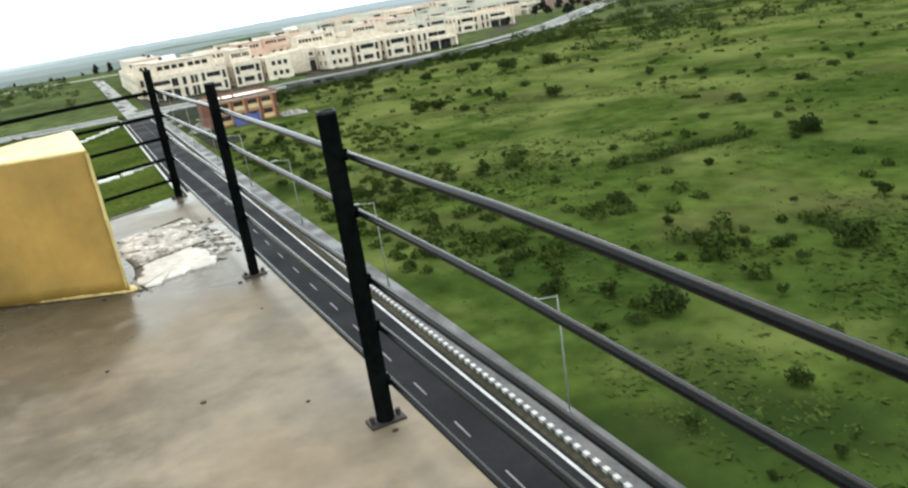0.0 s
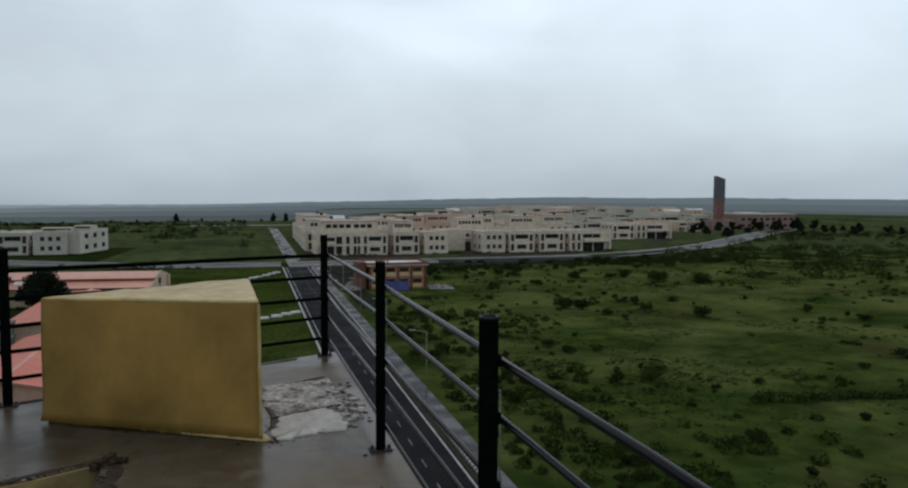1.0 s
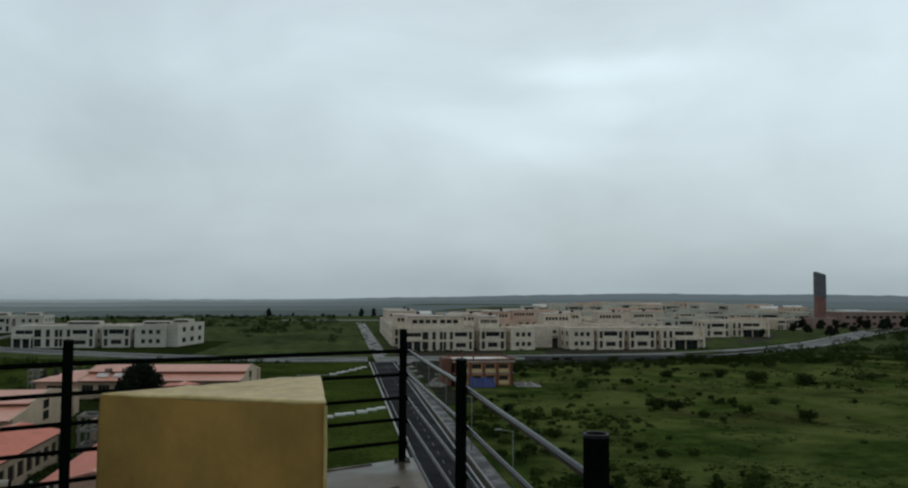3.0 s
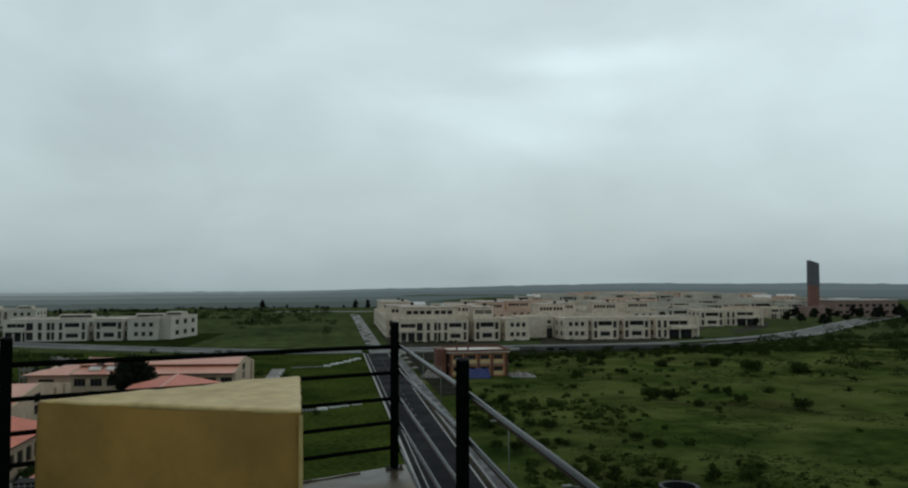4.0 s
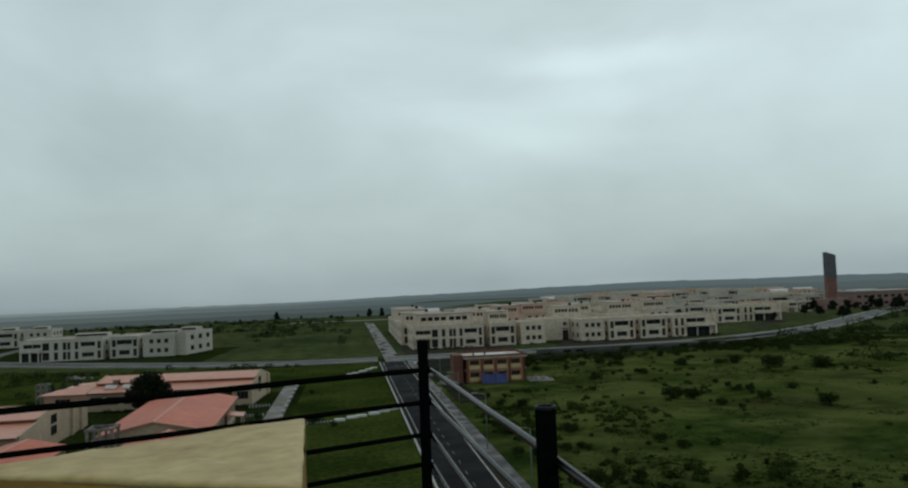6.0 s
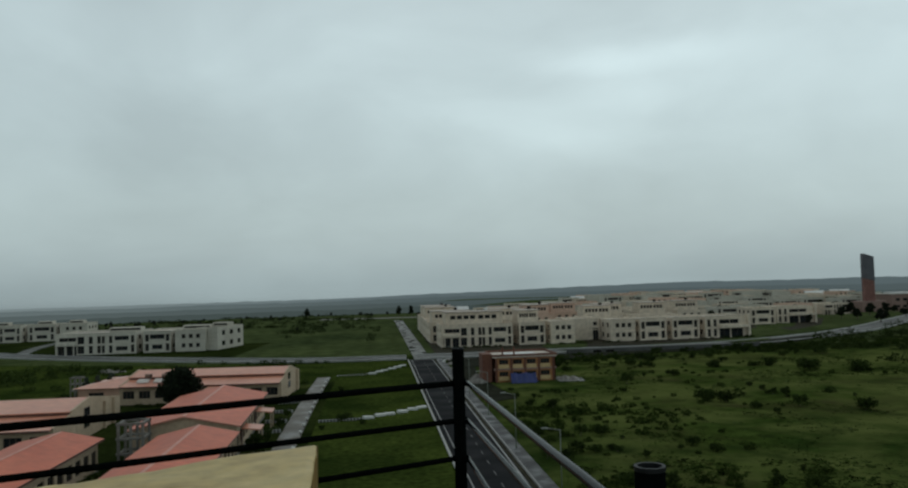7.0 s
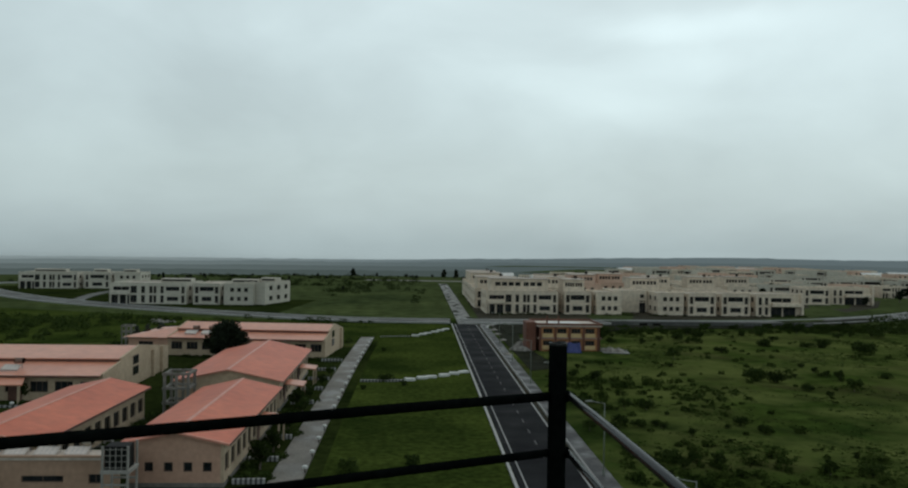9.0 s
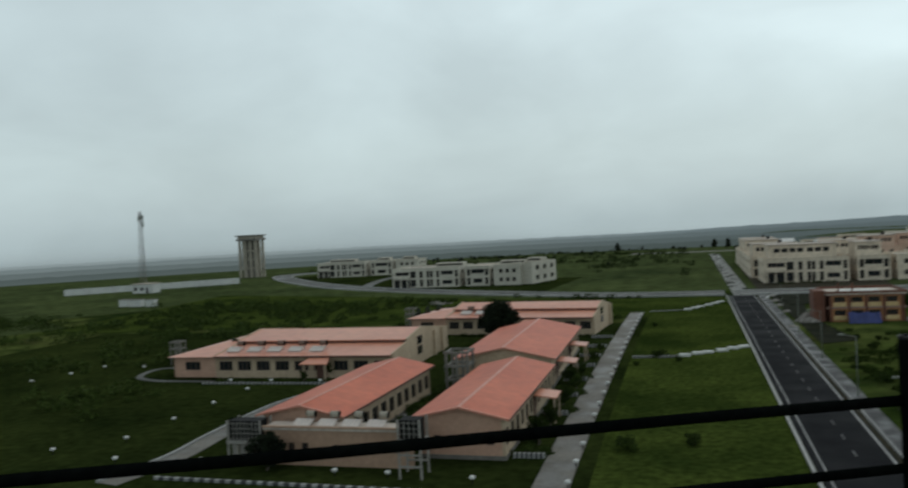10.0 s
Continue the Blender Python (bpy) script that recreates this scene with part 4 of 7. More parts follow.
# crust of old lime mortar beside the block
def plate(bm, poly, thick, seed, wob=0.02, step=0.04, relief=0.003):
    """A thin broken plate with ragged edges and a gently uneven top."""
    pts = []
    for i, p in enumerate(poly):
        q = poly[(i + 1) % len(poly)]
        n = max(2, int((Vector(q) - Vector(p)).length / step))
        for k in range(n):
            x, y = p[0] + (q[0] - p[0]) * k / n, p[1] + (q[1] - p[1]) * k / n
            pts.append((x + wob * noise.noise(Vector((x * 14, y * 14, seed))), y + wob * noise.noise(Vector((x * 14, y * 14, seed + 7)))))
    cx, cy = sum(p[0] for p in pts) / len(pts), sum(p[1] for p in pts) / len(pts)
    rings = []
    for f, dz in ((1.03, -0.02), (1.0, thick * 0.75), (0.96, thick), (0.6, thick), (0.25, thick)):
        rings.append([bm.verts.new((cx + (x - cx) * f, cy + (y - cy) * f, RZ + dz + (relief * noise.noise(Vector((x * f * 9, y * f * 9, seed + 3))) if dz > 0 else 0))) for x, y in pts])
    for a, b in zip(rings, rings[1:]):
        for i in range(len(a)):
            j = (i + 1) % len(a)
            bm.faces.new((a[i], a[j], b[j], b[i]))
    bm.faces.new(rings[-1])


tagged(obj("lime_patch", made(plate, [(-0.60, -2.60), (-0.12, -2.43), (-0.13, -2.05), (-0.22, -1.90), (-0.52, -2.03), (-0.62, -2.28)], 0.012, 1.0, 0.06, 0.03), M_LIME, smooth=True),
       "smooth whitish lime plaster patch on the cement roof", "plaster", kind="structure")


def build_crust():
    bm = bmesh.new()
    n, m = 64, 80
    grid = {}
    for i in range(n):
        for j in range(m):
            x, y = -0.70 + 0.66 * i / (n - 1), -2.02 + 0.96 * j / (m - 1) + 0.12 * i / (n - 1)
            d = min(i / n, (n - 1 - i) / n, j / m, (m - 1 - j) / m)
            z = 0.016 * noise.noise(Vector((x * 6, y * 6, 0))) + 0.014 * noise.noise(Vector((x * 17, y * 17, 2))) + 0.006 * noise.noise(Vector((x * 45, y * 45, 2)))
            edge = 0.07 * noise.noise(Vector((x * 5.1, y * 5.1, 9))) + 0.01
            z += -0.05 * max(0.0, 1 - (d + edge) / 0.11) + 0.010
            grid[i, j] = bm.verts.new((x, y, RZ + z))
    for i in range(n - 1):
        for j in range(m - 1):
            bm.faces.new((grid[i, j], grid[i + 1, j], grid[i + 1, j + 1], grid[i, j + 1]))
    tagged(obj("mortar_patch", bm, M_CRUST, smooth=True), "flaking whitish mortar crust on the cement roof", "mortar", kind="structure")


build_crust()
# loose flakes towards the rail, brown bits in the crack and at the block's foot
rnd = random.Random(17)
for name, label, material, count in (("mortar_flakes", "pale mortar flakes lying on wet cement", M_CRUST, 40), ("brown_mortar_bits", "red-brown mortar bits lying on wet cement", M_BITS, 66)):
    bm = bmesh.new()
    for k in range(count):
        if material is M_CRUST:
            x, y, r = rnd.uniform(-0.16, 0.07), rnd.uniform(-2.35, -1.15), rnd.uniform(0.018, 0.05)
        elif k % 3 == 0:
            s = rnd.random()
            x, y, r = -0.56 + 0.36 * s + rnd.gauss(0, 0.012), -2.03 + 0.15 * s + rnd.gauss(0, 0.014), rnd.uniform(0.006, 0.02)
        elif k % 3 == 1:
            x, y, r = rnd.uniform(-0.14, 0.07), rnd.uniform(-2.45, -1.1), rnd.uniform(0.008, 0.03)
        else:
            x, y, r = -0.62 + rnd.gauss(0, 0.04), rnd.choice((-2.66, -2.58, -2.3)) + rnd.gauss(0, 0.05), rnd.uniform(0.005, 0.016)
        a0 = rnd.uniform(0, 6.28)
        pl = [(x + r * rnd.uniform(0.6, 1.2) * math.cos(a0 + a * 1.2566), y + r * rnd.uniform(0.5, 1.0) * math.sin(a0 + a * 1.2566)) for a in range(5)]
        tilt = rnd.uniform(-0.25, 0.25)
        prism(bm, pl, RZ - 0.012, lambda px, py: RZ + 0.18 * r + 0.002 + tilt * (px - x))
    tagged(obj(name, bm, material), label, "debris", kind="stuff")
# edge of an older cement layer
bm = bmesh.new()
for k in range(14):
    s0, s1 = k / 14, (k + 1) / 14
    y0, y1 = (-1.20 + 0.30 * s + 0.02 * noise.noise(Vector((s * 9, 3, 0))) for s in (s0, s1))
    slab(bm, [(-0.66 + 0.55 * s0, y0 - 0.011, RZ + 0.009), (-0.66 + 0.55 * s1, y1 - 0.011, RZ + 0.009), (-0.66 + 0.55 * s1, y1 + 0.010, RZ + 0.002), (-0.66 + 0.55 * s0, y0 + 0.010, RZ + 0.002)], 0.03)
tagged(obj("cement_joint", bm, M_BITS), "broken brown edge of an old cement layer", "joint", kind="structure")

# triangular yellow masonry block
def build_block():
    e = thing("masonry_block", (-0.69, -2.58, RZ), "triangular ochre-yellow plastered block on the roof", "block")
    bm = bmesh.new()
    poly = [(-0.01, 0.0), (-0.045, 1.465), (-0.16, 1.435), (-1.47, 0.80), (-1.40, 0.765)]
    n, layers = 16, 10
    rows = []
    for k in range(layers + 1):
        t = k / layers
        ring = []
        for i, p in enumerate(poly):
            q = poly[(i + 1) % len(poly)]
            m = n if i in (0, 4, 2) else 3
            for s in range(m):
                x, y = p[0] + (q[0] - p[0]) * s / m, p[1] + (q[1] - p[1]) * s / m
                flare = 0.016 * max(0.0, 1 - t * 9) - 0.012 * t
                cx, cy = x + 0.55, y - 0.75
                x, y = x + flare * cx, y + flare * cy
                w = 0.010
                x += w * noise.noise(Vector((x * 2.2, y * 2.2, t * 2.0)))
                y += w * noise.noise(Vector((x * 2.2, y * 2.2, t * 2.0 + 5)))
                z = t * (0.912 - 0.03 * min(1, max(0, -x / 1.4))) + (0.012 * noise.noise(Vector((x * 3, y * 3, 4))) if k in (0, layers) else 0)
                ring.append(bm.verts.new((x, y, z if k else 0.002 + 0.014 * min(1.0, max(0.0, -x)) + 0.016 * noise.noise(Vector((x * 3.1, y * 3.1, 8))))))
        rows.append(ring)
    for a, b in zip(rows, rows[1:]):
        for i in range(len(a)):
            j = (i + 1) % len(a)
            bm.faces.new((a[i], a[j], b[j], b[i]))
    bm.faces.new(rows[0][::-1])
    part("plaster_body", bm, M_YELLOW, e, smooth=True)
    # added dark core, inset, that paints the shadow line below the plaster edge
    part("footing", made(prism, [(-0.55 + (x + 0.55) * 0.965, 0.75 + (y - 0.75) * 0.965) for x, y in poly], -0.02, 0.10), M_BITS, e, "added dark core for the shadow line under the plaster")
    bm = bmesh.new()
    pts = []
    for i, p in enumerate(poly):
        q = poly[(i + 1) % len(poly)]
        m = n if i in (0, 4, 2) else 3
        for s in range(m):
            x, y = p[0] + (q[0] - p[0]) * s / m, p[1] + (q[1] - p[1]) * s / m
            x, y = x - 0.014 * (x + 0.55), y - 0.014 * (y - 0.75)
            pts.append((x + 0.008 * noise.noise(Vector((x * 5, y * 5, 1))), y + 0.008 * noise.noise(Vector((x * 5, y * 5, 3)))))
    zt = lambda x, y: 0.922 - 0.03 * min(1, max(0, -x / 1.4)) + 0.010 * noise.noise(Vector((x * 3, y * 3, 4))) + 0.006 * noise.noise(Vector((x * 10, y * 10, 4))) - 0.006 * math.exp(-((x + 0.08) ** 2 + (y - 1.40) ** 2) / 0.02)
    rings = []
    for f, dz in ((0.99, -0.022), (1.0, -0.008), (0.985, 0.0), (0.93, 0.004), (0.8, 0.0), (0.6, 0.0), (0.4, 0.0), (0.2, 0.0)):
        rings.append([bm.verts.new((-0.55 + (x + 0.55) * f, 0.75 + (y - 0.75) * f, zt(-0.55 + (x + 0.55) * f, 0.75 + (y - 0.75) * f) + dz)) for x, y in pts])
    for ra, rb_ in zip(rings, rings[1:]):
        for i in range(len(ra)):
            j = (i + 1) % len(ra)
            bm.faces.new((ra[i], ra[j], rb_[j], rb_[i]))
    bm.faces.new(rings[-1])
    bm.faces.new(rings[0][::-1])
    part("cap", bm, M_YTOP, e, "paler weathered cap", smooth=True)
    bm = bmesh.new()
    r5 = random.Random(11)
    for k in range(46):                      # a lip of swollen plaster, fading out towards the sharp corner
        q = k / 46
        x, y = -0.005 - 0.80 * q, 0.44 * q
        r = (0.016 - 0.008 * q) * r5.uniform(0.7, 1.25)
        bmesh.ops.create_icosphere(bm, subdivisions=2, radius=r, matrix=Matrix.Translation((x + 0.002, y - 0.004, 0.006 + 0.012 * q)) @ Matrix.Rotation(-0.5, 4, 'Z') @ Matrix.Diagonal((1.9, 0.75, 0.8, 1)))
    for k in range(10):
        bmesh.ops.create_icosphere(bm, subdivisions=2, radius=r5.uniform(0.012, 0.026), matrix=Matrix.Translation((0.004 + r5.gauss(0, 0.006), 0.0 + 0.05 * r5.random(), 0.02 * r5.random())) @ Matrix.Diagonal((1, 1.2, 0.8, 1)))
    bm2 = bmesh.new()                        # worn pale arris
    for k in range(18):
        z0, z1 = 0.9 * k / 18, 0.9 * (k + 1) / 18
        w0, w1 = (0.004 * noise.noise(Vector((z * 11, 2, 0))) for z in (z0, z1))
        tube(bm2, (-0.014 - 0.007 * z0 + w0, 0.008 + 0.009 * z0 + w0, z0), (-0.014 - 0.007 * z1 + w1, 0.008 + 0.009 * z1 + w1, z1), 0.011, 6)
    tagged(part("worn_edge", bm2, M_YTOP, e, "pale worn edge"), kind="stuff")
    tagged(part("crumbled_plaster", bm, M_YTOP, e, "crumbled plaster foot"), kind="stuff")
    return e


build_block()

# railings
def railing(label, p_of, posts, ends, heights, radii, material, rise=(0.0,) * 5, dip=0.0):
    """Pipe posts and five rails; the rails climb by rise over the first stretch, and dip beyond six metres."""
    def level(k, s):
        return heights[k] + rise[k] * min(1.0, s / 2.5) - dip * min(1.0, max(0.0, (s - 6.3) / 1.0))

    e = thing("railing", (0, 0, RZ), label, "railing")
    for s, shift, pr in posts:
        x, y = p_of(s, shift)
        bm = bmesh.new()
        prof = ((pr, 0.0), (pr, 1.195), (pr - 0.003, 1.2), (pr - 0.0055, 1.2), (pr - 0.0055, 0.9))
        rings = [[bm.verts.new((x + r * math.cos(k * math.pi / 10), y + r * math.sin(k * math.pi / 10), z)) for k in range(20)] for r, z in prof]
        for ra, rb_ in zip(rings, rings[1:]):
            for k in range(20):
                bm.faces.new((ra[k], ra[(k + 1) % 20], rb_[(k + 1) % 20], rb_[k]))
        bm.faces.new(rings[-1])
        po = part("post", bm, M_RAIL, e, "black hollow pipe post", smooth=True)
        bm = bmesh.new()
        prof = ((pr + 0.0006, 1.192), (pr + 0.0006, 1.2015), (pr - 0.006, 1.2015), (pr - 0.006, 1.15))
        rings = [[bm.verts.new((x + r * math.cos(k * math.pi / 10), y + r * math.sin(k * math.pi / 10), z)) for k in range(20)] for r, z in prof]
        for ra, rb_ in zip(rings, rings[1:]):
            for k in range(20):
                bm.faces.new((ra[k], ra[(k + 1) % 20], rb_[(k + 1) % 20], rb_[k]))
        part("rim", bm, M_RIM, po, "worn open rim")
        bm = bmesh.new()
        box(bm, x - 0.072, y - 0.042, -0.01, x + 0.072, y + 0.042, 0.010)
        part("base_plate", bm, M_RUST, po, "rusty bolted base plate", bevel=0.003)
        for bx in (-0.054, 0.054):
            part("bolt", made(tube, (x + bx, y, 0.01), (x + bx, y, 0.034), 0.010, 6), M_RUST, po)
        for k in range(5):                   # welded lugs that hold the rails
            lx, ly = p_of(s, 0.026)
            z = level(k, s)
            part("lug", made(box, min(x, lx) - 0.01, min(y, ly) - 0.01, z - 0.02, max(x, lx) + 0.02, max(y, ly) + 0.01, z + 0.02), M_RAIL, po)
    for k in range(5):
        rr = radii[0] if k == 0 else radii[1]
        bm = bmesh.new()
        n, m = 40, 12
        rings = []
        for i in range(n + 1):
            s = ends[0] + (ends[1] - ends[0]) * i / n
            x, y = p_of(s, 0.045)
            z = level(k, s) + 0.005 * noise.noise(Vector((s * 0.8, k * 3.1, 0)))
            s2 = s + 0.01
            ux, uy = p_of(s2, 0.045)
            u = Vector((ux - x, uy - y, 0)).normalized()
            w = Vector((-u.y, u.x, 0))
            rings.append([bm.verts.new(Vector((x, y, z)) + w * rr * math.cos(2 * math.pi * q / m) + Vector((0, 0, rr * math.sin(2 * math.pi * q / m)))) for q in range(m)])
        for ra, rb_ in zip(rings, rings[1:]):
            for q in range(m):
                bm.faces.new((ra[q], ra[(q + 1) % m], rb_[(q + 1) % m], rb_[q]))
        bm.faces.new(rings[0])
        bm.faces.new(rings[-1][::-1])
        part("rail", bm, material, e, "round painted steel rail", smooth=True)
    return e


railing("black posts and wet grey pipe rails along the roof edge", lambda s, o: (o, -s), ((0.0, 0.0, 0.035), (2.95, 0.018, 0.031), (5.15, 0.0, 0.035), (7.95, 0.0, 0.035), (10.9, 0.0, 0.035), (13.7, 0.0, 0.035)), (-0.02, 13.8),
        (1.0, 0.785, 0.57, 0.37, 0.155), (0.0145, 0.0135), M_RAILGREY, rise=(0.040, 0.047, 0.006, 0.020, 0.008), dip=0.03)
railing("black steel posts and pipe rails along the slanted roof edge", lambda s, o: front(s, o * 0.2), ((2.80, 0.0, 0.035), (5.7, 0.0, 0.035), (8.6, 0.0, 0.035)), (0.0, 10.3),
        (0.998, 0.785, 0.575, 0.38, 0.175), (0.0175, 0.0155), M_RAIL, rise=(0.03,) * 5)

# small debris on the deck
bm = bmesh.new()
rnd = random.Random(8)
for k in range(20):
    x, y, r = rnd.uniform(-1.7, 0.0), rnd.uniform(-6.5, -0.5), rnd.uniform(0.004, 0.014)
    bmesh.ops.create_icosphere(bm, subdivisions=1, radius=r, matrix=Matrix.Translation((x, y, RZ + r * 0.4)) @ Matrix.Diagonal((1.4, 1.0, 0.6, 1)))
tagged(obj("mortar_crumbs", bm, M_BITS), "small mortar crumbs scattered on wet cement", "debris", kind="stuff")


# ---- the school: gabled halls, long buildings ----
def gable_hall(label, x, y0, w, d, eave, ridge, n_win, west_win=True, porch=(), gable=None, turn=-1.6):
    """A hall with its ridge along y: middle of its front wall, half width and length."""
    e = thing("school_hall", (x, y0, 0), label, "hall", "school halls", turn)
    oh, t = 0.55, 0.12
    slope = (ridge - eave) / (w + oh)
    roofz = lambda x: ridge - abs(x) * slope
    step = d / n_win
    ops = [(step * (i + 0.5) - step * 0.34, step * (i + 0.5) + step * 0.34, 1.0, 2.5) for i in range(n_win)]
    zt = roofz(w) - t - 0.005
    part("wall", made(wall, (w, 0), (w, d), -0.1, zt, 0.25, ops), M_CREAM, e, "cream side wall")
    for o in ops:
        window(e, (w, 0), (w, d), o)
    wops = ops if west_win else ()
    part("wall", made(wall, (-w, d), (-w, 0), -0.1, zt, 0.25, wops), M_CREAM, e, "cream side wall")
    for o in wops:
        window(e, (-w, d), (-w, 0), o)
    for yy, sign in ((0.0, 1), (d - 0.25, -1)):
        gw = [(-2.4 + 1.5 * k, -1.7 + 1.5 * k) for k in range(4)] if sign > 0 else []
        bm = bmesh.new()
        go = [(w - 0.25 + a, w - 0.25 + b, 1.2, 1.95) for a, b in gw]
        wall(bm, (-w + 0.25, yy), (w - 0.25, yy), -0.1, zt, 0.25, go)
        part("wall", bm, (gable or M_PEACH) if sign > 0 else M_CREAM, e, "pinkish end wall")
        bm = bmesh.new()
        tri = [(-w + 0.0, zt), (w - 0.0, zt), (0.0, ridge - t - 0.005)]
        lo = [bm.verts.new((x, yy, z)) for x, z in tri]
        hi = [bm.verts.new((x, yy + 0.25, z)) for x, z in tri]
        bm.faces.new(lo), bm.faces.new(hi[::-1])
        for i in range(3):
            j = (i + 1) % 3
            bm.faces.new((lo[i], hi[i], hi[j], lo[j]))
        part("gable", bm, (gable or M_PEACH) if sign > 0 else M_CREAM, e, "pinkish gable wall")
        for o in go:
            window(e, (-w + 0.25, yy), (w - 0.25, yy), o, 0)
    xe = w + oh
    for s in (-1, 1):
        bm = bmesh.new()
        q = [(0, -0.5, ridge), (s * xe, -0.5, eave), (s * xe, d + 0.4, eave), (0, d + 0.4, ridge)]
        slab(bm, q, t)
        ro = part("roof", bm, M_TERRA, e, "salmon-red sheet roof")
        bm = bmesh.new()
        slab(bm, [(s * xe, -0.52, eave + 0.012), (s * (xe + 0.03), -0.52, eave + 0.012), (s * (xe + 0.03), d + 0.42, eave + 0.012), (s * xe, d + 0.42, eave + 0.012)], 0.2)
        part("gutter", bm, M_RED, ro, "dark eaves gutter")
        bm = bmesh.new()
        slab(bm, [(0, -0.56, ridge + 0.03), (s * xe, -0.56, eave + 0.03), (s * xe, -0.42, eave + 0.03), (0, -0.42, ridge + 0.03)], 0.16)
        part("barge_trim", bm, M_RIDGE, ro, "pale barge trim")
    bm = bmesh.new()
    for s in (-1, 1):
        slab(bm, [(0, -0.5, ridge + 0.04), (s * 0.17, -0.5, ridge + 0.005), (s * 0.17, d + 0.4, ridge + 0.005), (0, d + 0.4, ridge + 0.04)], 0.03)
    part("ridge_cap", bm, M_RIDGE, e, "pale pink ridge cap")
    part("plinth", made(box, -w - 0.06, -0.06, -0.1, w + 0.06, d + 0.06, 0.35), M_CONC, e, "grey concrete plinth")
    for s, yy in porch:                      # small canopies over side doors
        bm = bmesh.new()
        slab(bm, [(w + 0.25, yy - 1.6, 2.75), (w + 2.4, yy - 1.6, 2.5), (w + 2.4, yy + 1.6, 2.5), (w + 0.25, yy + 1.6, 2.75)], 0.12)
        cp = part("canopy", bm, M_PINK, e, "pale pink door canopy")
        for yo in (-1.4, 1.4):
            part("canopy_post", made(box, w + 2.1, yy + yo - 0.08, 0.0, w + 2.26, yy + yo + 0.08, 2.42), M_CREAM, cp)
        part("door", made(box, w - 0.02, yy - 0.55, 0.36, w + 0.05, yy + 0.55, 2.4), M_RED, e, "dark red-brown door")
    return e


gable_hall("single-storey hall with salmon-red gabled sheet roof", -18.2, 59.2, 3.72, 23.6, 3.5, 4.45, 11, porch=((1, 13.5),), turn=-0.6)
gable_hall("single-storey hall with salmon-red gabled sheet roof", -32.55, 59.2, 3.75, 23.5, 3.5, 4.45, 11, turn=-1.5)
gable_hall("wider hall with salmon-red gabled roof and porch", -20.4, 87.3, 5.7, 26.6, 3.5, 4.85, 11, porch=((1, 4.0), (1, 16.5)), gable=M_CREAM, turn=0.2)


def solar_heater(place, turn=0.0, size=1.0, tank=None):
    e = thing("solar_water_heater", place, "solar water heater with pale flat collector and round tank", "water heater", "solar water heaters", turn)
    bm = bmesh.new()
    slab(bm, [(-1.05, -0.75, 0.18), (0.95, -0.75, 0.18), (0.95, 0.45, 0.62), (-1.05, 0.45, 0.62)], 0.09)
    co = part("collector", bm, M_PANEL, e, "flat collector panel, paled for reflected sky")
    for k in range(5):
        x = -0.95 + 0.45 * k
        part("collector_bar", made(slab_bar, x), M_STEEL, co)
    bm = bmesh.new()
    tube(bm, (0.0, 0.84, 1.02), (1.0, 0.84, 1.02), 0.34, 14)
    tk = part("tank", bm, tank or M_TANK, e, "round water tank", smooth=False)
    for x in (0.02, 0.96):
        part("tank_rim", made(tube, (x - 0.02, 0.84, 1.02), (x + 0.04, 0.84, 1.02), 0.36, 14), M_DARKSTEEL, tk, "dark end cap")
    for x in (0.15, 0.8):
        part("leg", made(box, x - 0.03, 0.80, 0.0, x + 0.03, 0.88, 0.70), M_STEEL, e)
    for x in (-0.9, 0.8):
        part("leg", made(box, x - 0.03, -0.7, 0.0, x + 0.03, -0.64, 0.10), M_STEEL, e)
    e.matrix_basis = e.matrix_basis @ Matrix.Diagonal((size, size, size, 1))
    return e


def slab_bar(bm, x):
    slab(bm, [(x, -0.74, 0.198), (x + 0.03, -0.74, 0.198), (x + 0.03, 0.44, 0.633), (x, 0.44, 0.633)], 0.014)


